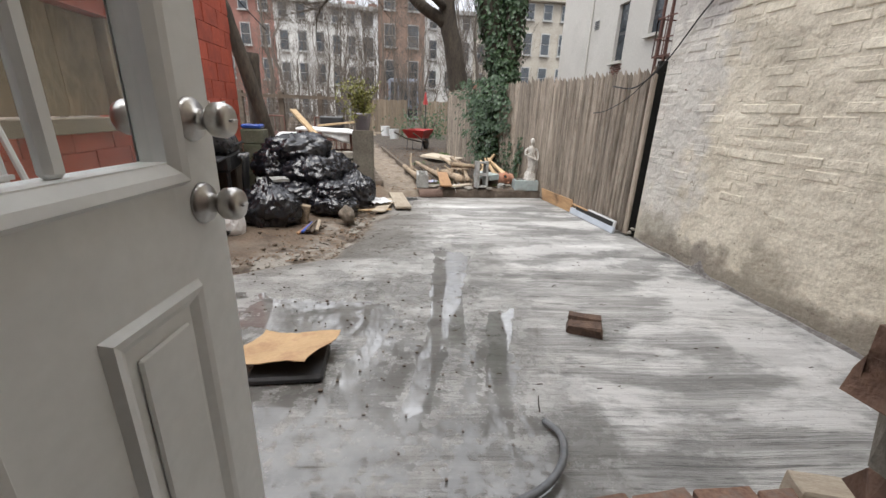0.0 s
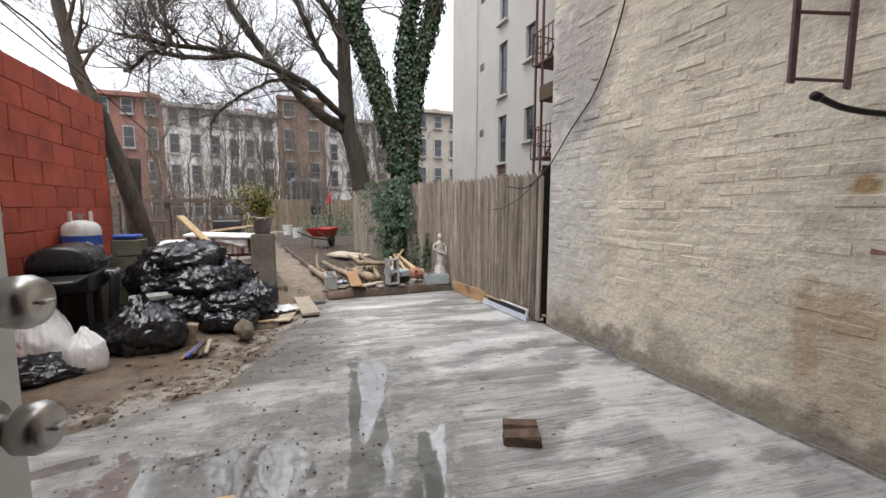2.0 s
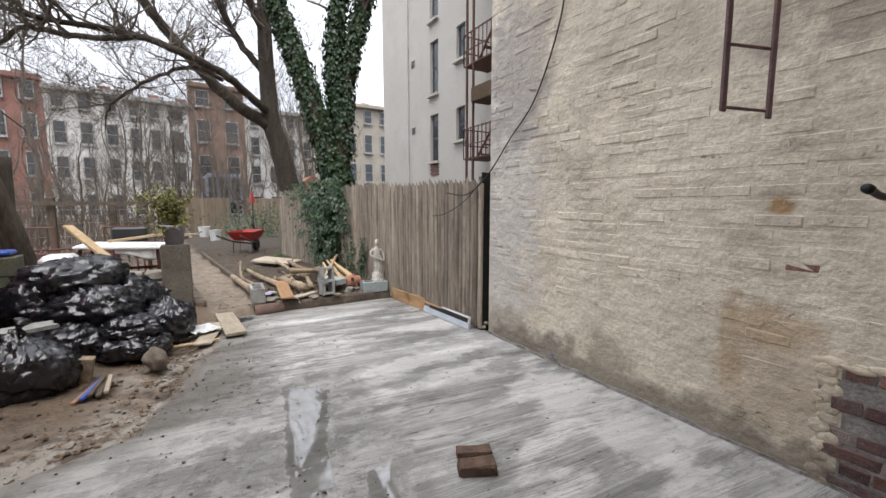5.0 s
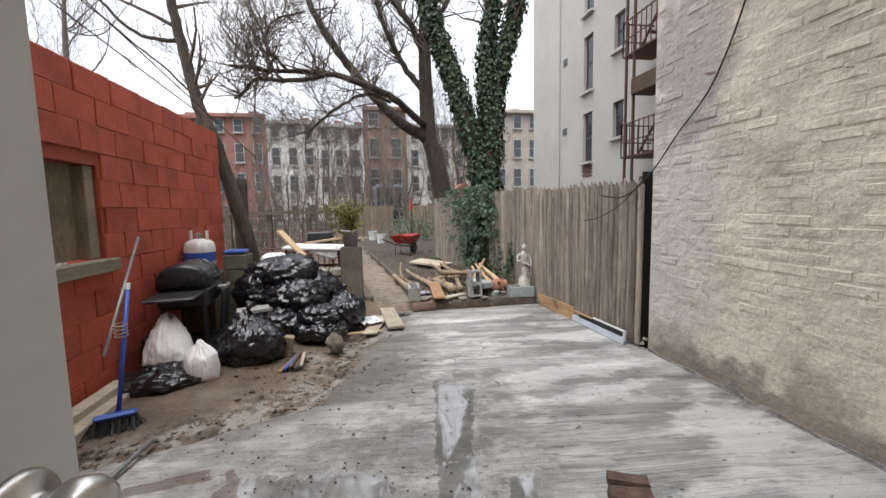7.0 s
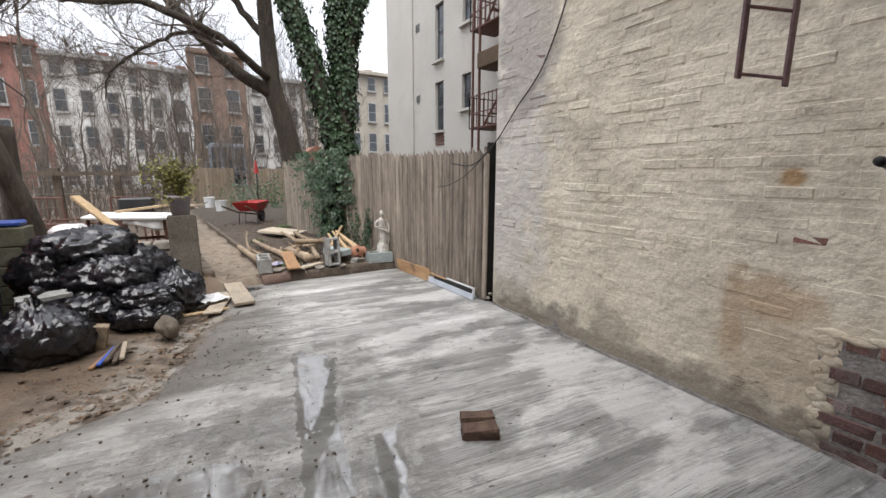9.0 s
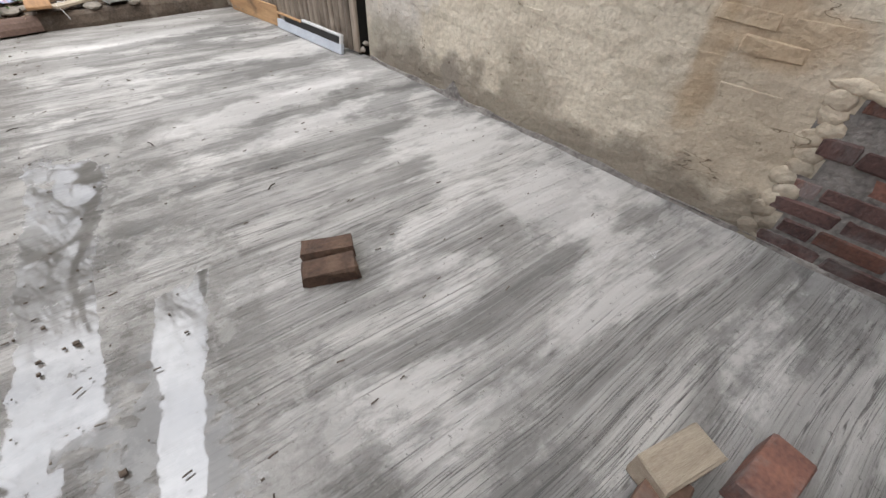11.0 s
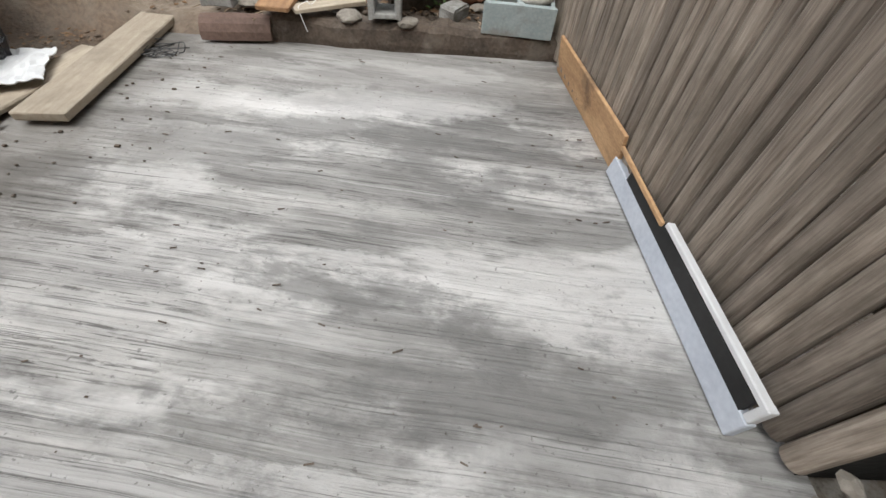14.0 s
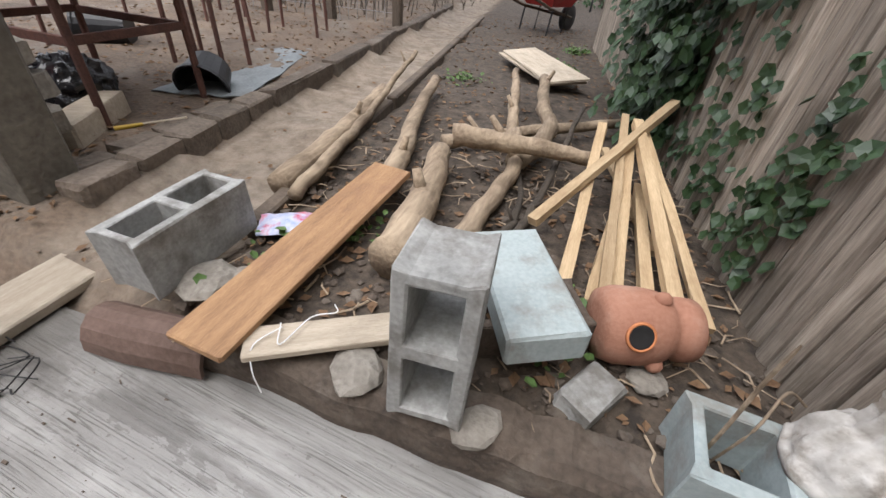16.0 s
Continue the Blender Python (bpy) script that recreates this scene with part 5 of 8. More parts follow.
# ---- stucco apartment building with fire escape ----
def build_stucco():
    BX, Y0, Y1, TOP = 8.9, 8.0, 23.3, 15.5
    b = thing("apartment_building", "pale grey stuccoed apartment building with dark sash windows", "building", Matrix.Translation((BX, 0, 0)))
    wins = []
    for k in range(4):
        z = 3.18 + 2.9 * k
        wins.append((17.6, 18.27, z - (0.2 if k else 0), z + 1.9))
        wins.append((15.65, 16.25, z + 0.6, z + 1.82))
    ys = sorted({Y0, Y1} | {w[0] for w in wins} | {w[1] for w in wins})
    zs = sorted({-0.2, TOP} | {w[2] for w in wins} | {w[3] for w in wins})
    bm = bmesh.new()
    for y0, y1 in zip(ys, ys[1:]):
        for z0, z1 in zip(zs, zs[1:]):
            cy, cz = (y0 + y1) / 2, (z0 + z1) / 2
            if not any(w[0] < cy < w[1] and w[2] < cz < w[3] for w in wins):
                box(bm, (0.15, cy, cz), (0.3, y1 - y0, z1 - z0))
    box(bm, (5.3, (Y0 + Y1) / 2, TOP / 2), (10, Y1 - Y0 - 0.02, TOP))
    bmesh.ops.remove_doubles(bm, verts=bm.verts, dist=1e-4)
    part("wall", bm, M_STUCCO, b)
    part("cornice", new_box((0.05, (Y0 + Y1) / 2, TOP + 0.15), (0.6, Y1 - Y0 + 0.3, 0.4), bevel=0.05), M_STUCCO, b)
    for y0, y1, z0, z1 in wins:
        w = part("window", new_box((0.14, (y0 + y1) / 2, (z0 + z1) / 2), (0.04, y1 - y0 - .02, z1 - z0 - .02)), M_FRAMEDK, b)
        h = (z1 - z0) / 2
        for k in (0, 1):
            part("pane", new_box((0.115, (y0 + y1) / 2, z0 + h * (k + 0.5)), (0.012, y1 - y0 - 0.14, h - 0.12)), M_GLASSDK, w)
        part("sill", new_box((-0.04, (y0 + y1) / 2, z0 - 0.05), (0.22, y1 - y0 + 0.14, 0.09)), M_STUCCO, w)
    for z in (4.7, 7.6, 10.5):
        v = part("vent", new_box((-0.015, 19.8, z), (0.03, 0.34, 0.3)), M_GREYM, b)
        for k in range(4):
            part("slat", new_box((-0.038, 19.8, z - 0.1 + 0.066 * k), (0.015, 0.3, 0.025)), M_FRAMEDK, v)
    rng = random.Random(2)
    for r in range(7):
        for k in range(4):
            part("brick", new_box((-0.012, 17.6 + 0.17 * k + 0.08 * (r % 2), 2.62 + 0.072 * r), (0.03, 0.155, 0.056), jit=0.004, rng=rng), M_BRICK, b)
    bm = bmesh.new()
    tube(bm, [(-0.05, 20.3, 0), (-0.05, 20.3, 15)], 0.04, 8)
    part("drainpipe", bm, M_STUCCO, b)
    # fire escape
    f = thing("fire_escape", "rusty brown iron fire escape with slatted platforms", "fire escape", Matrix.Translation((BX, 0, 0)))
    ya, yb = 10.4, 14.2
    for z in (2.84, 5.72, 8.6, 11.5):
        plat = part("platform", new_box((-0.55, (ya + yb) / 2, z), (0.95, yb - ya, 0.04)), M_IRON, f)
        for k in range(8):
            part("slat", new_box((-0.95 + 0.115 * k, (ya + yb) / 2, z + 0.03), (0.06, yb - ya, 0.025)), M_IRON, plat)
        for h in (0.45, 0.95):
            part("rail", new_box((-1.02, (ya + yb) / 2, z + h), (0.03, yb - ya, 0.03)), M_IRON, f)
            part("rail", new_box((-0.52, yb, z + h), (1.0, 0.03, 0.03)), M_IRON, f)
        for k in range(20):
            part("baluster", new_box((-1.02, ya + (yb - ya) * k / 19, z + 0.5), (0.022, 0.022, 0.98)), M_IRON, f)
        for k in range(6):
            part("baluster", new_box((-1.02 + 0.18 * k, yb, z + 0.5), (0.022, 0.022, 0.98)), M_IRON, f)
        bm = bmesh.new()
        for sx in (-0.85, -0.35):
            tube(bm, [(sx, yb - 0.5, z), (sx, ya + 0.6, z + 2.85)], 0.035, 6)
        part("stair_string", bm, M_IRON, f)
        for k in range(11):
            part("tread", new_box((-0.6, yb - 0.5 - (yb - ya - 1.1) * (k + .5) / 11, z + 2.85 * (k + .5) / 11), (0.5, 0.16, 0.025)), M_IRON, f)
    for y in (yb - 0.15, yb - 0.5):
        part("post", new_box((-1.0, y, 7.0), (0.06, 0.06, 14)), M_IRON, f)
    w = mat("old_brown_planks", (0.06, 0.04, 0.025), (0.15, 0.10, 0.06), 5, 0.9, 0.4)
    part("plank_box", new_box((-0.75, 12.9, 4.75), (0.7, 1.6, 0.45), bevel=0.02), w, f, "weathered brown plank box")


build_stucco()

# ---- row houses across the gardens ----
def build_rowhouses():
    rng = random.Random(6)
    cols = {"red": ((0.19, 0.085, 0.068), (0.29, 0.15, 0.122)), "grey": ((0.46, 0.45, 0.43), (0.64, 0.63, 0.605)), "white": ((0.66, 0.66, 0.655), (0.80, 0.80, 0.795)),
            "brown": ((0.16, 0.10, 0.075), (0.27, 0.18, 0.14)), "tan": ((0.30, 0.27, 0.225), (0.46, 0.425, 0.365))}
    mats = {k: mat(k + "_facade", a, b, 0.6, 0.9, 0.3, 6, stain=tuple(v * 0.75 for v in a), stain_scale=0.4) for k, (a, b) in cols.items()}
    trim = mat("facade_trim", (0.26, 0.26, 0.25), (0.4, 0.4, 0.39), 3, 0.8, 0.1)
    houses = [(-33, -27, 11.6, "brown", 3), (-27, -21, 11.2, "tan", 3), (-21, -15.9, 11.4, "red", 3), (-15.9, -10.4, 11.6, "red", 3), (-10.4, -5.2, 11.0, "grey", 3), (-5.2, -2.2, 10.7, "grey", 2), (-2.2, -0.3, 10.6, "white", 1), (-0.3, 4.5, 12.6, "brown", 2),
              (4.5, 9.7, 10.8, "grey", 3), (9.7, 14.6, 10.6, "tan", 3), (14.6, 20.5, 12.6, "tan", 3), (20.5, 26, 12.0, "grey", 3), (26, 33, 11.5, "red", 3)]
    for x0, x1, top, key, nw in houses:
        label = {"red": "red brick row house", "grey": "grey rendered row house", "white": "white painted row house", "brown": "brownstone row house", "tan": "tan rendered row house"}[key]
        h = thing("row_house", label + " with dark windows across the gardens", "house", Matrix.Translation((x0, 49, 0)), group="row houses across the gardens")
        w = x1 - x0
        st = top / 3.75
        part("wall", new_box((w / 2, 5.0, top / 2), (w - 0.02, 9.8, top)), mats[key], h)
        ww = min(1.0, w / nw * 0.42)
        wins = []
        for f in range(4):
            for k in range(nw):
                cx = w * (k + 0.5) / nw
                z0 = 0.5 + f * st + (0.25 if f else 0.0)
                wins.append((cx, z0, st * 0.60 if f < 3 else st * 0.42))
        for cx, z0, hh in wins:
            win = part("window", new_box((cx, 0.04, z0 + hh / 2), (ww + 0.16, 0.10, hh + 0.16)), trim if key != "white" else M_FRAMEDK, h)
            for q in (0, 1):
                part("pane", new_box((cx, -0.02, z0 + hh * (0.25 + 0.5 * q)), (ww, 0.03, hh / 2 - 0.06)), M_GLASSDK, win)
            part("sill", new_box((cx, -0.08, z0 - 0.13), (ww + 0.3, 0.2, 0.12)), trim, win)
        part("cornice", new_box((w / 2, -0.1, top + 0.05), (w, 0.7, 0.45), bevel=0.08), trim if key in ("white", "grey") else mats[key], h)
        if rng.random() < 0.7:
            part("chimney", new_box((w * rng.uniform(.2, .8), 4, top + 0.7), (0.9, 0.6, 1.4)), mats["red"], h)
        if key == "brown" and x0 > -5:
            part("bay_window", new_box((w / 2 + .2, -0.5, 2.9), (3.2, 1.2, 3.0), bevel=0.25), mat("blue_grey_bay", (0.12, 0.14, 0.18), (0.2, 0.22, 0.27), 4), h, "blue-grey wooden bay")
            for k in range(3):
                part("pane", new_box((w / 2 - .8 + k * 1.0, -1.12, 2.9), (0.7, 0.04, 2.2)), M_GLASSDK, h)


build_rowhouses()

# ---- kerb and garden edge ----
def build_kerbs():
    rng = random.Random(12)
    bm = bmesh.new()
    n = 36
    secs = []
    for i in range(n + 1):
        x = 1.28 + (2.88 - 1.28) * i / n
        w = 0.012 * fractal((x, 0, 0), 5, 1)
        h = 0.125 + 0.018 * fractal((x, 3, 0), 6, 2)
        y0 = 8.60 - 0.02 * (x - 1.3) + w
        secs.append([bm.verts.new(p) for p in ((x, y0, -0.06), (x, y0 - 0.005, 0.03), (x, y0 + 0.005, h - 0.025), (x, y0 + 0.03, h), (x, y0 + 0.13, h + 0.01 * math.sin(x * 40)), (x, y0 + 0.16, -0.06))])
    for a, b in zip(secs, secs[1:]):
        for k in range(5):
            bm.faces.new((a[k], a[k + 1], b[k + 1], b[k]))
    bm.faces.new(secs[0])
    bm.faces.new(secs[-1][::-1])
    solo("kerb", bm, M_KERB, "low earth-stained concrete kerb at the slab edge", "kerb", "structure", smooth=False)
    bm = bmesh.new()
    prof = [(0.075 * math.cos(a), 0.075 * math.sin(a)) for a in [math.pi * k / 8 for k in range(9)]]
    ends = []
    for x, yy, s in ((0.99, 8.59, 1.0), (1.12, 8.60, 1.05), (1.34, 8.63, 1.0)):
        ends.append([bm.verts.new((x, yy + u * s, 0.02 + v * s * 1.35)) for u, v in prof] + [bm.verts.new((x, yy + u * s * 0.85, 0.02 + v * s * 1.1)) for u, v in prof[::-1]])
    for a, b in zip(ends, ends[1:]):
        for k in range(len(a)):
            bm.faces.new((a[k], a[(k + 1) % len(a)], b[(k + 1) % len(a)], b[k]))
    for e in (ends[0], ends[-1][::-1]):
        bm.faces.new(e)
    solo("edging_tile", bm, mat("rusty_brown_clay", (0.09, 0.055, 0.04), (0.19, 0.125, 0.10), 8, 0.8, 0.4, 60), "rounded brown clay edging tile on the kerb line", "edging tile", smooth=False)
    # path edging
    paver = mat("brown_paver", (0.085, 0.066, 0.05), (0.21, 0.17, 0.135), 8, 0.95, 0.9, 60, stain=(0.06, 0.05, 0.04), stain_scale=5, stain_amount=0.6, depth=0.02, vary=0.2)
    y = 8.95
    k = 0
    while y < 16:
        L = 0.26 if y < 10 else 0.9
        x = 0.45 - 0.12 * (y + L / 2 - 9.0) - 0.05
        m = Matrix.Translation((x, y + L / 2, 0.10)) @ Matrix.Rotation(0.12 + rng.uniform(-.05, .05), 4, 'Z')
        solo("edging_stone", new_box((0, 0, 0), (0.13, L - 0.01, 0.15), None, 0.014, 0.008, rng), M_KERB if y > 10 else paver, "worn stone edging along the garden path", "edging stone", group="path edging stones", m=m)
        if y < 9.75:
            m = Matrix.Translation((x - 0.145 + rng.uniform(-.01, .01), y + L / 2 + 0.06, 0.085)) @ Matrix.Rotation(0.12 + rng.uniform(-.08, .08), 4, 'Z')
            solo("edging_stone", new_box((0, 0, 0), (0.13, L - 0.015, 0.14), None, 0.02, 0.012, rng), paver, "worn brown paver laid beside the path edging", "edging stone", group="path edging stones", m=m)
        y += L
        k += 1
    for y0, y1 in ((9.05, 10.6), (10.65, 13.2), (13.25, 15.5)):
        bm = bmesh.new()
        xa, xb = 1.11 - 0.115 * (y0 - 9.1), 1.11 - 0.115 * (y1 - 9.1)
        box(bm, (0, 0, 0), (0.07, y1 - y0, 0.11), Matrix.Translation(((xa + xb) / 2, (y0 + y1) / 2, 0.10)) @ Matrix.Rotation(0.115, 4, 'Z'), 0.01)
        solo("edging_timber", bm, M_WOODDK, "half-buried dark timber edging the path", "edging timber", group="path edging timbers")


build_kerbs()


# ---- concrete blocks ----
def cmu(width=0.185, length=0.397, height=0.19):
    """A two-core concrete block, cores along z, with grooved ends."""
    bm = bmesh.new()
    L, w, h = length / 2, width / 2, height / 2
    xs = [-L, -L + 0.035, -0.018, 0.018, L - 0.035, L]
    ys = [-w, -w + 0.032, w - 0.032, w]
    v = {}
    for i, x in enumerate(xs):
        for j, y in enumerate(ys):
            for k, z in enumerate((-h, h)):
                gx = 0.012 if (i in (0, 5) and j in (1, 2)) else 0
                v[i, j, k] = bm.verts.new((x + (gx if i == 0 else -gx), y, z))
    holes = {(1, 1), (3, 1)}
    for i in range(5):
        for j in range(3):
            if (i, j) in holes:
                for (a, b) in (((i, j), (i + 1, j)), ((i + 1, j), (i + 1, j + 1)), ((i + 1, j + 1), (i, j + 1)), ((i, j + 1), (i, j))):
                    bm.faces.new((v[a[0], a[1], 0], v[b[0], b[1], 0], v[b[0], b[1], 1], v[a[0], a[1], 1]))
                continue
            for k in (0, 1):
                bm.faces.new((v[i, j, k], v[i + 1, j, k], v[i + 1, j + 1, k], v[i, j + 1, k]))
    for i in range(5):
        for j in (0, 3):
            bm.faces.new((v[i, j, 0], v[i + 1, j, 0], v[i + 1, j, 1], v[i, j, 1]))
    for j in range(3):
        for i in (0, 5):
            bm.faces.new((v[i, j, 0], v[i, j + 1, 0], v[i, j + 1, 1], v[i, j, 1]))
    bmesh.ops.recalc_face_normals(bm, faces=bm.faces)
    es = [e for e in bm.edges if len(e.link_faces) == 2 and e.calc_face_angle(0) > 0.8]
    bmesh.ops.bevel(bm, geom=es, offset=0.004, segments=1, affect='EDGES')
    rng = random.Random(int(width * 1e4))
    for q in bm.verts:
        q.co += Vector([rng.uniform(-.0015, .0015) for _ in range(3)])
    return bm


def build_blocks():
    R = Matrix.Rotation
    solo("concrete_block", cmu(0.165), M_CMU, "grey two-core concrete block lying on the garden bed", "concrete block",
         m=Matrix.Translation((1.055, 8.86, 0.225)) @ R(radians(88), 4, 'Z') @ R(radians(-2), 4, 'Y'))
    solo("concrete_block", cmu(0.166), M_CMU, "grey concrete block standing on end with cores showing", "concrete block",
         m=Matrix.Translation((1.93, 8.69, 0.335)) @ R(radians(4), 4, 'Z') @ R(radians(-4), 4, 'X') @ R(radians(90), 4, 'X') @ R(radians(90), 4, 'Z'))
    solo("concrete_block", cmu(0.18, 0.37, 0.14), M_KERB, "soil-stained concrete block under the blue slab", "concrete block",
         m=Matrix.Translation((2.075, 8.945, 0.165)) @ R(radians(-65), 4, 'Z') @ R(radians(90), 4, 'X') @ R(radians(90), 4, 'Y') @ R(radians(90), 4, 'X'))
    solo("paving_slab", new_box((0, 0, 0), (0.41, 0.19, 0.085), None, 0.007, 0.003, random.Random(4)), M_BLUE, "pale blue painted concrete slab lying on a block", "concrete slab",
         m=Matrix.Translation((2.07, 8.95, 0.278)) @ R(radians(-65), 4, 'Z') @ R(radians(3), 4, 'X'))
    solo("planter_block", cmu(0.195, 0.365, 0.15), M_BLUE, "pale blue-green concrete block used as a planter on the kerb", "planter block",
         m=Matrix.Translation((2.622, 8.672, 0.19)) @ R(radians(-6), 4, 'Z'))
    rng = random.Random(9)
    solo("paving_stone", new_box((0, 0, 0), (0.15, 0.10, 0.075), None, 0.012, 0.006, rng), M_CMU, "small pale broken concrete stone on the soil", "stone",
         m=Matrix.Translation((2.285, 8.79, 0.145)) @ R(radians(58), 4, 'Z') @ R(radians(7), 4, 'X'))
    for x, y, s in ((1.74, 8.66, 0.07), (2.05, 8.62, 0.06), (1.2, 8.78, 0.08), (2.42, 8.9, 0.05), (1.28, 8.83, 0.05)):
        bm = bmesh.new()
        bmesh.ops.create_icosphere(bm, subdivisions=2, radius=s)
        for v in bm.verts:
            v.co *= 1 + 0.35 * fractal(v.co, 12, x * 9)
            v.co.z *= 0.4
        solo("rubble", bm, M_STONE, "flat broken piece of mortar on the soil", "rubble", group="mortar rubble in the bed", m=Matrix.Translation((x, y, 0.135)))
    # little dead stalks in the planter
    bm = bmesh.new()
    tube(bm, curve_pts([(2.5, 8.7, 0.13), (2.5, 8.70, 0.27), (2.51, 8.72, 0.40), (2.52, 8.73, 0.50)], 5), [0.004] * 15 + [0.002], 6)
    tube(bm, curve_pts([(2.52, 8.7, 0.15), (2.54, 8.7, 0.3), (2.6, 8.78, 0.34), (2.66, 8.8, 0.3)], 5), 0.003, 5)
    solo("dead_stalk", bm, M_LOG, "dry orange-brown stalk growing from the planter block", "plant stalk")


build_blocks()


def build_statue():
    """Draped classical garden figure as one plain shape on a round base."""
    bm = bmesh.new()
    # (height, half width, half depth, sway to the side, how deep the folds are)
    prof = [(0.0, 0.094, 0.088, 0.0, 0.02), (0.018, 0.098, 0.09, 0.0, 0.03), (0.03, 0.09, 0.084, 0.0, 0.06), (0.06, 0.088, 0.08, 0.002, 0.10), (0.10, 0.076, 0.07, 0.004, 0.14),
            (0.13, 0.066, 0.06, 0.006, 0.16), (0.17, 0.062, 0.055, 0.010, 0.18), (0.22, 0.064, 0.054, 0.014, 0.20), (0.27, 0.070, 0.056, 0.014, 0.20), (0.32, 0.072, 0.056, 0.008, 0.16),
            (0.355, 0.062, 0.05, 0.002, 0.14), (0.385, 0.054, 0.046, -0.004, 0.06), (0.42, 0.058, 0.048, -0.008, 0.05), (0.46, 0.064, 0.048, -0.010, 0.04), (0.485, 0.056, 0.04, -0.010, 0.03),
            (0.505, 0.026, 0.026, -0.010, 0.0), (0.525, 0.022, 0.023, -0.008, 0.0), (0.545, 0.032, 0.034, -0.006, 0.02), (0.57, 0.038, 0.040, -0.006, 0.05), (0.595, 0.034, 0.036, -0.006, 0.06),
            (0.613, 0.020, 0.022, -0.006, 0.04), (0.622, 0.004, 0.004, -0.006, 0.0)]
    rings = []
    n = 56
    for (z0, w0, d0, x0, f0), (z1, w1, d1, x1, f1) in zip(prof, prof[1:]):
        steps = max(2, int((z1 - z0) / 0.006))
        for q in range(steps):
            f = q / steps
            thin = 0.82 if z0 > 0.1 else 1.0
            z, w, dp, ox, fold = (a + (b - a) * f for a, b in ((z0, z1), (w0, w1), (d0, d1), (x0, x1), (f0, f1)))
            ring = []
            for k in range(n):
                a = 2 * math.pi * k / n
                # pleats slant across the hips and fan out over the base
                g = abs(math.sin(3.5 * a + 9 * z + 2.2 * noise.noise(Vector((math.cos(a), math.sin(a), z * 9)))))
                r = 1 + fold * (0.9 - 1.7 * g) + 0.35 * fold * math.sin(11 * a - 30 * z)
                ring.append(bm.verts.new((thin * w * r * math.cos(a) + ox, thin * dp * r * math.sin(a), z)))
            rings.append(ring)
    for a, b in zip(rings, rings[1:]):
        for k in range(n):
            bm.faces.new((a[k], a[(k + 1) % n], b[(k + 1) % n], b[k]))
    bm.faces.new(rings[0][::-1])
    bm.faces.new(rings[-1])
    tube(bm, curve_pts([(-0.06, 0, 0.475), (-0.105, -0.01, 0.43), (-0.10, -0.045, 0.375), (-0.04, -0.062, 0.40)], 6), [0.016] * 9 + [0.012] * 10, 12)
    tube(bm, curve_pts([(0.05, 0, 0.475), (0.085, 0.0, 0.42), (0.092, -0.02, 0.34), (0.078, -0.03, 0.27)], 6), [0.016] * 9 + [0.012] * 10, 12)
    tube(bm, curve_pts([(-0.07, -0.02, 0.36), (-0.01, -0.062, 0.335), (0.06, -0.045, 0.30), (0.095, 0.0, 0.21), (0.09, 0.01, 0.12)], 6), [0.018] * 12 + [0.013] * 13, 12)
    for v in bm.verts:
        v.co += v.co.normalized() * 0.003 * fractal(v.co, 40, 2)
    solo("statue", bm, M_STATUE, "white weathered plaster garden statue on the planter block", "statue", m=Matrix.Translation((2.69, 8.688, 0.262)) @ Matrix.Rotation(radians(-8), 4, 'Z'), smooth=True)


build_statue()


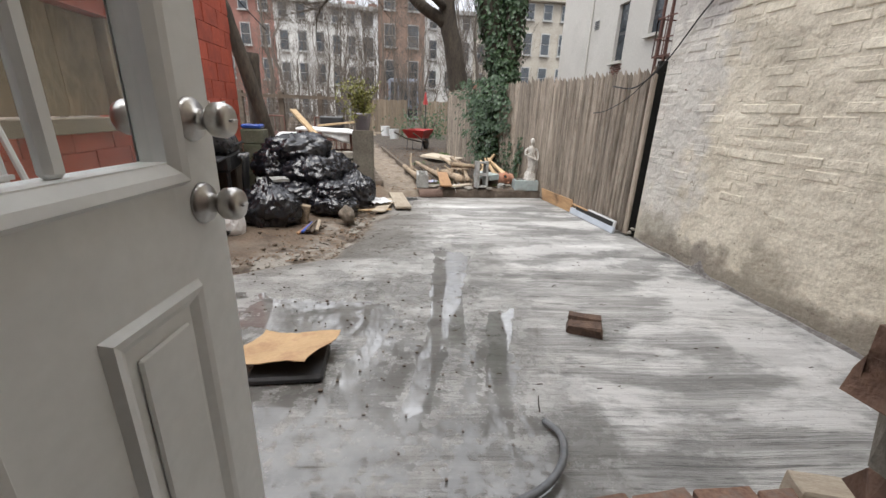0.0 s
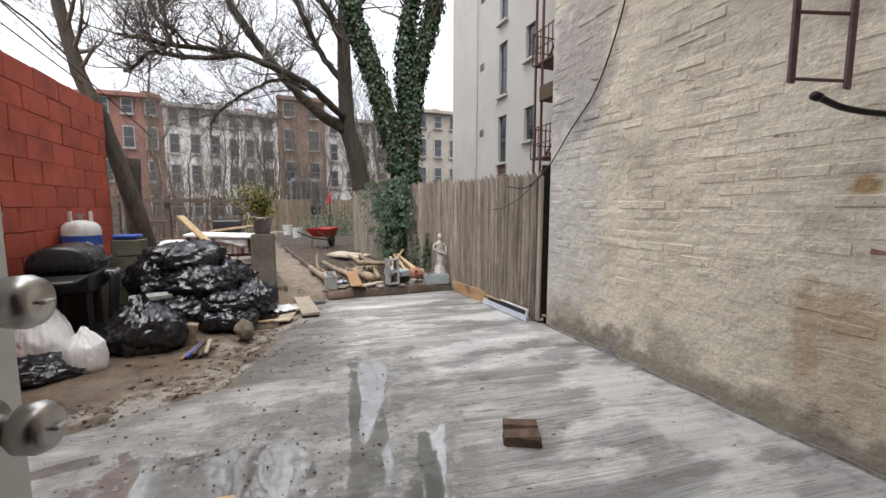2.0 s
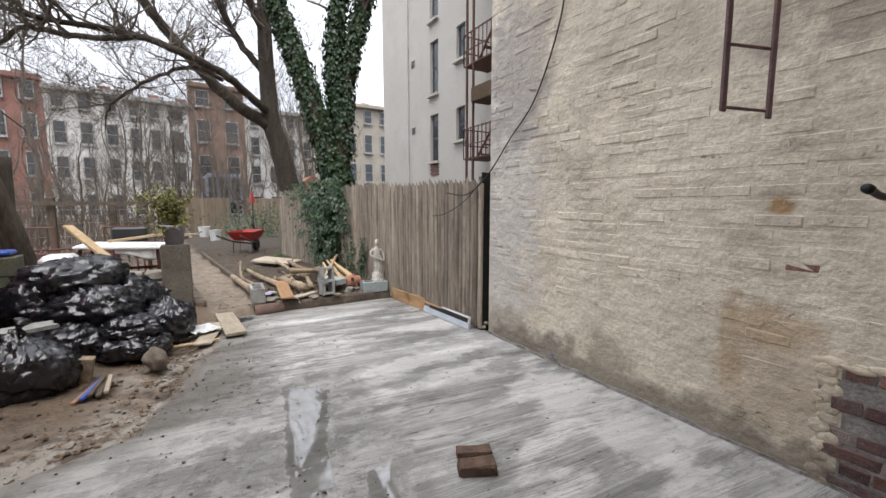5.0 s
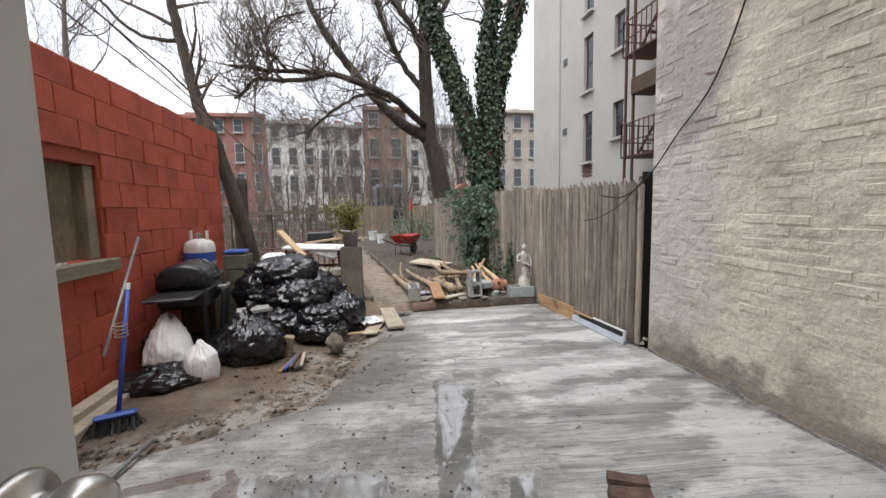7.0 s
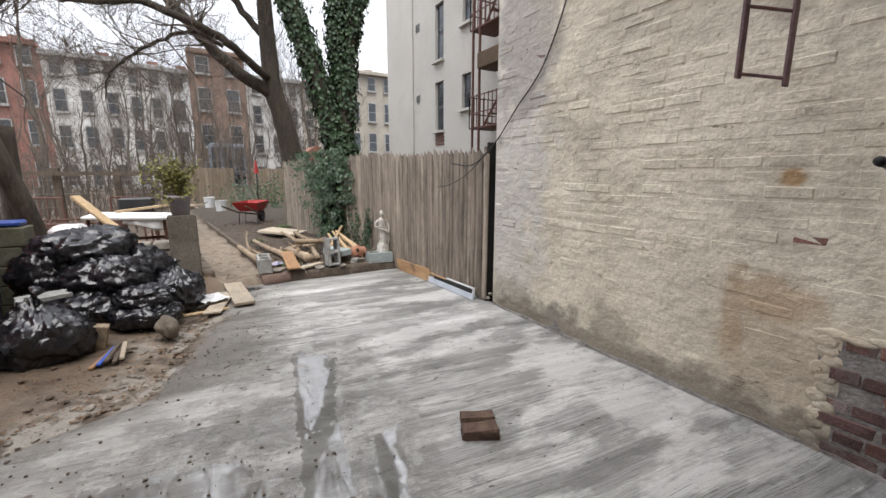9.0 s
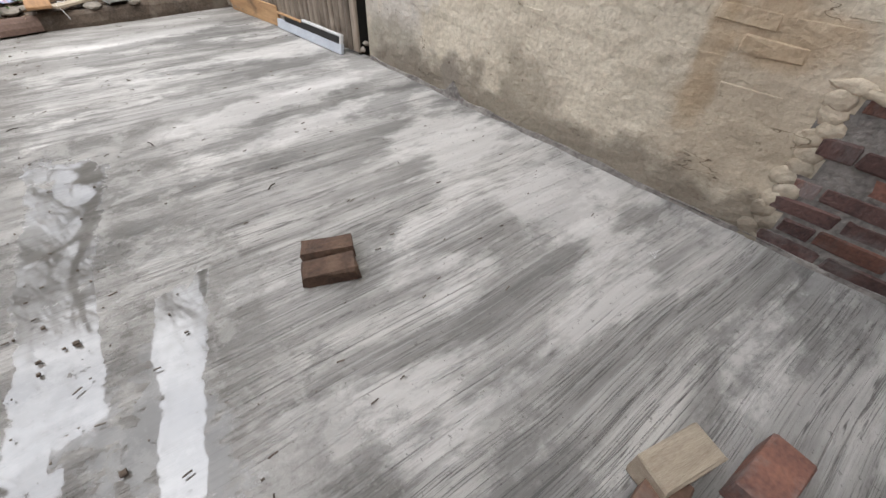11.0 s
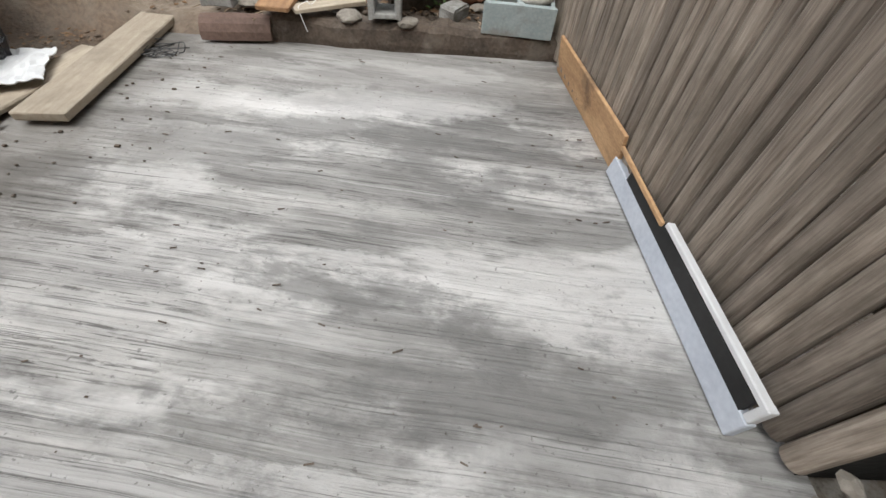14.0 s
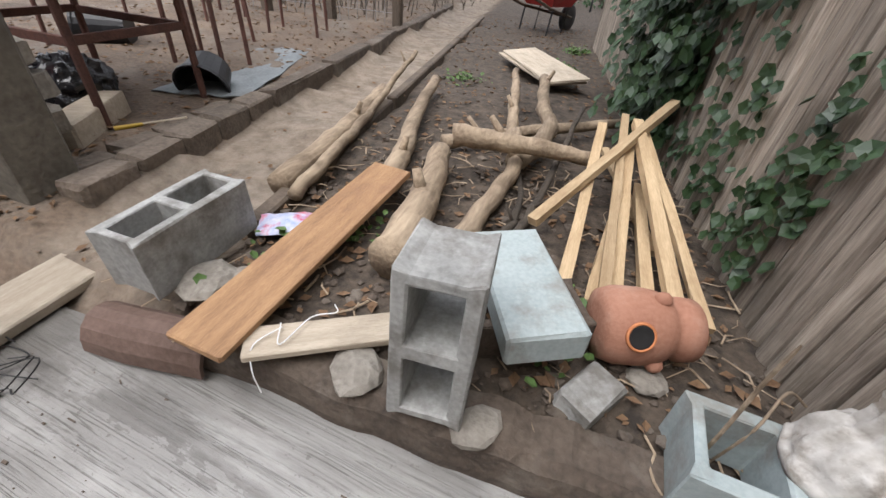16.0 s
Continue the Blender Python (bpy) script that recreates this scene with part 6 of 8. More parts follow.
# ---- wood heap in the bed ----
def build_wood():
    rng = random.Random(14)
    logs = [([(1.67, 9.0, 0.2), (1.63, 9.4, 0.19), (1.55, 9.84, 0.2)], 0.085, 0.06, "thick flaking-barked log on the garden bed"),
            ([(1.63, 9.74, 0.34), (1.95, 9.85, 0.31), (2.26, 9.98, 0.26)], 0.058, 0.035, "sawn log lying across other branches"),
            ([(1.44, 9.5, 0.17), (1.36, 9.85, 0.18), (1.25, 10.3, 0.2), (1.12, 11.0, 0.22)], 0.06, 0.04, "pale peeled log on the garden bed"),
            ([(1.16, 9.25, 0.17), (1.08, 9.8, 0.19), (0.98, 10.4, 0.22), (1.0, 10.9, 0.4)], 0.035, 0.018, "crooked forked branch on the wood heap"),
            ([(1.05, 9.3, 0.16), (0.98, 9.9, 0.16), (0.86, 10.7, 0.18)], 0.065, 0.05, "weathered grey log along the path"),
            ([(1.82, 9.15, 0.17), (1.86, 9.5, 0.18), (1.9, 9.85, 0.2), (1.84, 10.2, 0.24)], 0.05, 0.035, "smooth brown branch on the wood heap"),
            ([(1.84, 10.1, 0.2), (1.74, 10.7, 0.26), (1.64, 11.3, 0.3)], 0.04, 0.028, "slim pale branch on the wood heap"),
            ([(1.9, 9.9, 0.2), (2.0, 10.3, 0.24), (1.92, 10.7, 0.26), (1.86, 11.2, 0.3)], 0.06, 0.04, "kinked pale branch on the wood heap"),
            ([(1.5, 10.05, 0.17), (1.85, 10.3, 0.2), (2.45, 10.8, 0.22)], 0.045, 0.03, "brown branch across the wood heap"),
            ([(2.0, 9.3, 0.16), (2.06, 9.8, 0.18), (2.15, 10.6, 0.3)], 0.022, 0.014, "dark rough branch on the wood heap"),
            ([(1.95, 9.25, 0.15), (1.98, 9.6, 0.16), (1.9, 10.0, 0.16)], 0.02, 0.012, "dark crooked branch on the soil")]
    for ctrl, a, b, label in logs:
        bm = bmesh.new()
        pts = curve_pts(ctrl, 7, 0.006, rng)
        rad = [(a + (b - a) * i / (len(pts) - 1)) * 0.85 * (1 + 0.04 * fractal(pts[i], 14, a * 50)) for i in range(len(pts))]
        tube(bm, pts, rad, 12)
        i = rng.randint(4, len(pts) - 3)
        tube(bm, [pts[i], pts[i] + Vector((rng.uniform(-.1, .1), 0.03, rad[i] + 0.05))], [rad[i] * 0.5, rad[i] * 0.3], 7)
        for v in bm.verts:
            v.co += Vector((0.6, 0.3, 1)) * 0.006 * fractal(v.co, 16, a * 90)
        solo("log", bm, M_LOG if "dark" not in label else M_BARK, label, "log", group="logs in the garden bed", smooth=True)
    sticks = [((2.05, 9.35, 0.24), (2.54, 10.3, 0.48)), ((2.19, 9.1, 0.14), (2.24, 10.1, 0.38)), ((2.31, 9.1, 0.16), (2.335, 10.2, 0.41)), ((2.6, 9.12, 0.16), (2.42, 10.1, 0.38)),
              ((2.53, 9.1, 0.15), (2.38, 10.1, 0.42)), ((2.45, 9.15, 0.14), (2.44, 9.87, 0.22)), ((2.28, 9.12, 0.14), (2.36, 9.7, 0.2)), ((2.35, 9.2, 0.14), (2.36, 10.0, 0.34)), ((2.5, 9.5, 0.14), (2.3, 10.3, 0.2))]
    for p, q in sticks:
        p, q = Vector(p), Vector(q)
        L = (q - p).length
        s = rng.uniform(0.034, 0.052)
        bm = bmesh.new()
        rings = []
        for i in range(7):
            f = i / 6
            rings.append([bm.verts.new((sx * s * (1 + rng.uniform(-.15, .15)), sy * s * 0.7 * (1 + rng.uniform(-.15, .15)), L * f)) for sx, sy in ((-.5, -.5), (.5, -.6), (.55, .5), (-.4, .55))])
        for a, b in zip(rings, rings[1:]):
            for k in range(4):
                bm.faces.new((a[k], a[(k + 1) % 4], b[(k + 1) % 4], b[k]))
        bm.faces.new(rings[0][::-1])
        bm.faces.new(rings[-1])
        m = Matrix.Translation(p) @ (q - p).to_track_quat('Z', 'Y').to_matrix().to_4x4()
        solo("split_stick", bm, M_LUMBER, "split yellow wooden stake leaning on the wood heap", "wooden stake", group="split stakes by the fence", m=m)
    R = Matrix.Rotation

    def plank(c, size, rz, material, label, rx=0, ry=0, name="plank", group=""):
        solo(name, new_box((0, 0, 0), size, None, 0.004, 0.002, rng), material, label, "plank", group=group, m=Matrix.Translation(c) @ R(radians(rz), 4, 'Z') @ R(radians(ry), 4, 'Y') @ R(radians(rx), 4, 'X'))

    plank((1.415, 9.03, 0.205), (0.98, 0.165, 0.025), 86, M_BOARD, "reddish-brown board resting across the kerb", ry=-3)
    plank((1.63, 8.70, 0.165), (0.38, 0.095, 0.022), 31, M_PALEB, "short pale board tied with white string", ry=0)
    plank((1.75, 12.0, 0.24), (1.15, 0.34, 0.02), -61, M_PALEB, "pale plywood sheet on the wood heap", rx=6)
    plank((1.73, 12.02, 0.21), (1.1, 0.34, 0.02), -58, M_PALEB, "second plywood sheet under the first", rx=4)
    plank((0.69, 8.24, 0.035), (1.08, 0.20, 0.035), 94, M_PALEB, "weathered grooved plank lying on the slab edge", ry=1.5)
    plank((0.50, 7.95, 0.03), (0.75, 0.16, 0.02), 78, M_PALEB, "thin dirty board on the slab edge")
    plank((0.13, 7.63, 0.03), (0.9, 0.035, 0.02), 6, M_LUMBER, "narrow wooden batten lying on the ground")
    # string on the short board
    bm = bmesh.new()
    tube(bm, curve_pts([(1.53, 8.67, 0.185), (1.50, 8.6, 0.18), (1.52, 8.56, 0.14), (1.54, 8.55, 0.08)], 5), 0.0017, 5)
    tube(bm, curve_pts([(1.52, 8.68, 0.185), (1.56, 8.62, 0.187), (1.58, 8.72, 0.19), (1.63, 8.76, 0.19), (1.6, 8.8, 0.17)], 5), 0.0017, 5)
    solo("string", bm, M_PAPER, "loose white string tied round the short board", "string")
    # printed plastic packet
    bm = bmesh.new()
    g = [[bm.verts.new((0.2 * (i / 8 - .5), 0.13 * (j / 6 - .5), 0.025 * (1 - (2 * i / 8 - 1) ** 2) * (1 - (2 * j / 6 - 1) ** 2) + 0.008 * fractal((i, j, 0), 0.6, 1))) for i in range(9)] for j in range(7)]
    lo = [[bm.verts.new((v.co.x, v.co.y, -0.004)) for v in row] for row in g]
    for grid in (g, lo):
        for a, b in zip(grid, grid[1:]):
            for i in range(8):
                bm.faces.new((a[i], a[i + 1], b[i + 1], b[i]))
    pk = thing("packet", "crumpled red and blue printed plastic packet on soil", "packet", Matrix.Translation((1.24, 9.1, 0.155)) @ R(radians(30), 4, 'Z'))
    part("film", bm, mat("printed_film", (0.25, 0.35, 0.6), (0.75, 0.72, 0.78), 22, 0.35, 0.3, 40, stain=(0.6, 0.04, 0.1), stain_scale=16, stain_amount=1.0), pk, smooth=True)


build_wood()


def build_chiminea():
    bm = bmesh.new()
    prof = [(0.06, 0.0), (0.105, 0.01), (0.118, 0.05), (0.118, 0.12), (0.112, 0.17), (0.098, 0.20), (0.085, 0.215), (0.088, 0.225), (0.098, 0.245), (0.095, 0.285), (0.078, 0.29), (0.07, 0.27), (0.065, 0.2)]
    lathe(bm, prof, 28)
    for a in (20, 140, 260):
        r = bmesh.ops.create_icosphere(bm, subdivisions=2, radius=0.024)
        for v in r["verts"]:
            v.co = Vector((v.co.x * 1.0 + 0.112 * math.cos(radians(a)), v.co.y + 0.112 * math.sin(radians(a)), v.co.z * 1.1 + 0.165))
    m = Matrix.Translation((2.27, 8.955, 0.225)) @ Matrix.Scale(0.86, 4) @ Matrix.Rotation(radians(16), 4, 'Z') @ Matrix.Rotation(radians(90), 4, 'Y') @ Matrix.Rotation(radians(40), 4, 'Z')
    t = thing("chiminea", "small terracotta chiminea pot lying on its side", "terracotta pot", m)
    part("pot_body", bm, M_TERRA, t, smooth=True)
    # no hole is cut: a black disc paints the shaded inside
    bm = bmesh.new()
    lathe(bm, [(0.034, 0), (0.036, 0.003), (0.030, 0.004), (0.012, 0.003)], 20, Matrix.Rotation(radians(200), 4, 'Z') @ Matrix.Translation((0.1165, 0, 0.085)) @ Matrix.Rotation(radians(90), 4, 'Y'))
    part("mouth", bm, M_CABLE, t, "black disc standing for the shaded inside of the mouth")
    bm = bmesh.new()
    lathe(bm, [(0.034, 0.0), (0.036, 0.006), (0.041, 0.006), (0.044, 0.0)], 24, Matrix.Rotation(radians(200), 4, 'Z') @ Matrix.Translation((0.1165, 0, 0.085)) @ Matrix.Rotation(radians(90), 4, 'Y'))
    part("mouth_rim", bm, mat("orange_clay", (0.42, 0.15, 0.06), (0.55, 0.22, 0.09), 20, 0.8, 0.2), t, "bright orange rim", smooth=True)


build_chiminea()


# ---- things along the fence foot ----
def build_fence_foot():
    R = Matrix.Rotation
    a = math.atan2(8.56 - 7.62, 2.845 - 2.945)
    solo("plywood_strip", new_box((0, 0, 0), (0.86, 0.016, 0.18), None, 0.003), M_PLY, "orange stained plywood strip against the fence foot", "plywood strip",
         m=Matrix.Translation((2.885, 8.06, 0.088)) @ R(a, 4, 'Z') @ R(radians(-8), 4, 'X'))
    w = thing("window_sash", "broken white window sash lying against the fence", "window sash", Matrix.Translation((2.945, 7.165, 0.004)) @ R(math.atan2(0.988, -0.051), 4, 'Z') @ R(radians(9), 4, 'X'))
    blue = mat("grey_blue_paint", (0.42, 0.46, 0.52), (0.58, 0.62, 0.67), 6, 0.6, 0.2)
    part("rail", new_box((0, 0, 0.037), (0.97, 0.03, 0.074), None, 0.003), blue, w)
    part("rail", new_box((-0.2, 0.004, 0.133), (0.55, 0.026, 0.018), None, 0.003), M_PAPER, w)
    part("stile", new_box((-0.47, 0.002, 0.108), (0.022, 0.028, 0.066), None, 0.003), M_PAPER, w)
    part("inset", new_box((-0.05, 0.008, 0.097), (0.80, 0.014, 0.050)), M_CABLE, w, "black rubber inset")
    part("splinter", new_box((0.28, 0.018, 0.122), (0.4, 0.012, 0.02), None, 0.004), M_PLY, w, "bare broken wood")
    rng = random.Random(3)
    for k, (x, y) in enumerate(((3.09, 6.62), (3.06, 6.53), (3.12, 6.57))):
        bm = bmesh.new()
        bmesh.ops.create_icosphere(bm, subdivisions=2, radius=0.019)
        for v in bm.verts:
            v.co *= 1 + 0.8 * fractal(v.co, 30, k)
        solo("rubble", bm, M_STONE, "crumb of mortar in the gap by the wall", "rubble", group="mortar crumbs by the wall", m=Matrix.Translation((x, y, 0.03 + 0.03 * k)))
    # mortar fillet at the wall foot
    bm = bmesh.new()
    secs = []
    for i in range(60):
        y = 2.6 + (6.48 - 2.6) * i / 59
        d = 0.022 + 0.016 * fractal((y, 0, 0), 4, 1)
        h = 0.018 + 0.03 * max(0, fractal((y, 5, 0), 3, 3)) + (0.09 * math.exp(-((y - 5.56) / 0.05) ** 2))
        secs.append([bm.verts.new(p) for p in ((WX - d, y, -0.01), (WX - d * 0.6, y, 0.012), (WX - 0.012, y, h), (WX + 0.01, y, h), (WX + 0.01, y, -0.01))])
    for p, q in zip(secs, secs[1:]):
        for k in range(4):
            bm.faces.new((p[k], p[k + 1], q[k + 1], q[k]))
    bm.faces.new(secs[0])
    bm.faces.new(secs[-1])
    solo("mortar_fillet", bm, M_OLDMORTAR, "rough dark mortar fillet at the wall foot", "mortar fillet", "structure")


build_fence_foot()


# ---- fixtures on the cream wall ----
def build_wall_fixtures():
    purple = mat("purple_brown_rust", (0.10, 0.06, 0.068), (0.22, 0.135, 0.14), 14, 0.7, 0.5, 90, metal=0.1, stain=(0.2, 0.085, 0.05), stain_scale=6, stain_amount=0.7)
    t = thing("wall_ladder", "rusty purple-brown iron ladder hanging beside the wall", "ladder", Matrix.Translation((2.77, 4.07, 1.80)))
    for x, y, z in ((-0.11, 0.05, 0.03), (0.11, -0.05, 0.0)):
        part("rail", new_box((x, y, z + 1.6), (0.042, 0.014, 3.2), None, 0.002), purple, t)
    for k in range(12):
        bm = bmesh.new()
        tube(bm, [(-0.11, 0.05, 0.05 + 0.285 * k), (0.11, -0.05, 0.035 + 0.285 * k)], 0.008, 8)
        part("rung", bm, purple, t)
    for z in (1.2, 2.4):
        part("bracket", new_box((0.22, -0.05, z), (0.24, 0.03, 0.03)), purple, t)
    bm = bmesh.new()
    pts = curve_pts([(1.16, 3.26, 1.41), (1.25, 3.26, 1.40), (1.40, 3.24, 1.40), (1.6, 3.18, 1.41), (1.85, 3.02, 1.42), (2.0, 2.5, 1.42)], 8)
    tube(bm, pts, 0.0043, 12)
    tube(bm, pts[:2], 0.0058, 12)
    solo("iron_handrail", bm, M_CABLE, "thin black bent iron handrail beside the doorway", "handrail", smooth=True)
    bm = bmesh.new()
    tube(bm, curve_pts([(3.06, 5.4, 4.2), (3.07, 5.5, 3.2), (3.075, 5.59, 2.79), (3.078, 5.84, 2.31), (3.078, 6.17, 2.01), (3.06, 6.48, 1.70), (2.98, 6.75, 1.50), (2.94, 7.1, 1.52)], 8), 0.007, 6)
    tube(bm, curve_pts([(3.06, 6.5, 1.70), (2.97, 6.8, 1.42), (2.93, 7.15, 1.28), (2.91, 7.4, 1.25)], 6), 0.005, 6)
    solo("cable", bm, M_CABLE, "black cable running down the wall onto the fence", "cable")


build_wall_fixtures()


# ---- loose bricks, cardboard, sticks on the slab ----
def build_slab_things():
    rng = random.Random(31)
    for k, (x, y) in enumerate(((1.665, 4.70), (1.715, 4.795))):
        dark = mat("dirty_brick_" + "ab"[k], (0.05, 0.034, 0.027), (0.15, 0.09, 0.062), 9, 0.9, 0.9, 60, stain=(0.17, 0.115, 0.08), stain_scale=9, stain_amount=0.7)
        solo("brick", new_box((0, 0, 0), (0.195, 0.092, 0.058), None, 0.009, 0.007, rng), dark, "muddy old brick lying on the wet slab", "brick", group="pair of bricks on the slab",
             m=Matrix.Translation((x, y, 0.031)) @ Matrix.Rotation(radians(-25), 4, 'Z') @ Matrix.Rotation(radians(3 - 5 * k), 4, 'X'))
    # curled cardboard sheet over a black slab that stands for its shadow
    c = thing("cardboard", "curled brown cardboard sheet with green print on wet ground", "cardboard", Matrix.Translation((0.02, 4.55, 0.0)) @ Matrix.Rotation(radians(-18), 4, 'Z'))
    bm = bmesh.new()
    nx, ny = 14, 8
    top, bot = [], []
    for j in range(ny + 1):
        rt, rb = [], []
        for i in range(nx + 1):
            u, v = i / nx - 0.5, j / ny - 0.5
            z = 0.08 + 0.07 * max(0, u + 0.2) ** 1.4 + 0.05 * max(0, -v - 0.1) - 0.03 * (v + .5) + 0.006 * fractal((u, v, 0), 5, 2)
            x, y = 0.42 * u + 0.02 * math.sin(6 * v), 0.36 * v + 0.02 * math.sin(5 * u)
            rt.append(bm.verts.new((x, y, z + 0.004)))
            rb.append(bm.verts.new((x, y, z)))
        top.append(rt)
        bot.append(rb)
    for g in (top, bot):
        for a, b in zip(g, g[1:]):
            for i in range(nx):
                bm.faces.new((a[i], a[i + 1], b[i + 1], b[i]))
    rim_t = top[0] + [r[-1] for r in top[1:]] + top[-1][-2::-1] + [r[0] for r in top[-2:0:-1]]
    rim_b = bot[0] + [r[-1] for r in bot[1:]] + bot[-1][-2::-1] + [r[0] for r in bot[-2:0:-1]]
    for k in range(len(rim_t)):
        bm.faces.new((rim_t[k], rim_t[(k + 1) % len(rim_t)], rim_b[(k + 1) % len(rim_b)], rim_b[k]))
    part("sheet", bm, M_CARD, c, smooth=False)
    # added flat black box: the shadow and wet dark below the sheet
    solo("tray", new_box((0.06, 4.50, 0.02), (0.34, 0.28, 0.04), Matrix.Identity(4), 0.012), M_PLASTIC, "flat black slab added for the dark shadow under the cardboard", "tray")
    bm = bmesh.new()
    tube(bm, [(-0.93, 5.2, 0.02), (-0.855, 5.68, 0.05)], 0.014, 10)
    solo("metal_pole", bm, M_GREYM, "short dull metal pole lying on the mud", "pole", smooth=True)
    for k, (x, y) in enumerate(((1.18, 4.13), (1.45, 6.1), (0.95, 6.7), (1.75, 5.35))):
        bm = bmesh.new()
        a = rng.uniform(0, 6)
        L = 0.05 if k == 0 else 0.025
        tube(bm, curve_pts([(-L * math.cos(a), -L * math.sin(a), 0.004), (0, 0.006, 0.006), (L * math.cos(a), L * math.sin(a), 0.004)], 4), 0.0025, 5)
        solo("twig", bm, M_BARK, "small dark twig on the concrete", "twig", group="twigs on the slab", m=Matrix.Translation((x, y, 0.003)))
    bm = bmesh.new()
    for k in range(5):
        tube(bm, [(0.01 * k, 0.004 * k, 0.003), (0.012 + 0.012 * k, 0.03 - 0.005 * k, 0.006)], 0.001, 4)
    wires = bmesh.new()
    for k in range(7):
        a = rng.uniform(0, 6.28)
        tube(wires, curve_pts([(0.13 * rng.uniform(-1, 1), 0.09 * rng.uniform(-1, 1), 0.006 + 0.03 * rng.random()) for _ in range(5)], 5), 0.0022, 4)
    solo("wire_tangle", wires, M_CABLE, "tangle of thin black wire on the concrete", "wire", m=Matrix.Translation((0.86, 8.38, 0.0)))
    solo("wire_scraps", bm, M_PAPER, "few thin white wire scraps on concrete", "wire", m=Matrix.Translation((2.66, 3.95, 0.004)))


build_slab_things()


# ---- bags ----
M_ROCK = mat("brown_rock", (0.09, 0.072, 0.055), (0.22, 0.185, 0.145), 9, 0.95, 0.9, 60, depth=0.02)


def bag(bm, size, seed, tied=True, folds=9, sag=0.25, lump=1.0):
    """A slumped bag with gathers running to the knot, flat underneath."""
    rng = random.Random(seed)
    bmesh.ops.create_icosphere(bm, subdivisions=5, radius=1.0)
    sx, sy, sz = size
    ph = rng.uniform(0, 6)
    for v in bm.verts:
        p = v.co.copy()
        a = math.atan2(p.y, p.x)
        up = max(0, p.z)
        w = p + 0.35 * noise.noise_vector(p * 1.7 + Vector((seed, seed, 0)))
        r = 1 + lump * (0.15 * fractal(p, 1.2, seed) + 0.07 * (1 - abs(noise.noise(w * 2.6 + Vector((seed, 0, 0)))) * 3.2) + 0.04 * (1 - abs(noise.noise(w * 5.5 + Vector((0, seed, 0)))) * 3.2) + 0.016 * (1 - abs(noise.noise(w * 12 + Vector((0, 0, seed)))) * 3))
        g = 0.07 * up * math.sin(folds * a + ph + 2 * noise.noise(p * 2)) + 0.035 * (up + 0.15) * math.sin(folds * 2.7 * a + ph * 2 + noise.noise(p * 3)) + 0.016 * math.sin(folds * 5.3 * a + ph)
        q = p * (r + g)
        q.z = q.z * (1 - sag * 0.3)
        if tied and p.z > 0.55:
            f = (p.z - 0.55) / 0.45
            q.x *= 1 - 0.62 * f ** 1.2
            q.y *= 1 - 0.62 * f ** 1.2
            q.z += 0.16 * f * f
        if q.z < -0.62:
            q.z = -0.62 + (q.z + 0.62) * 0.12
            q.x *= 1.06
            q.y *= 1.06
        v.co = Vector((q.x * sx, q.y * sy, (q.z + 0.66) * sz))


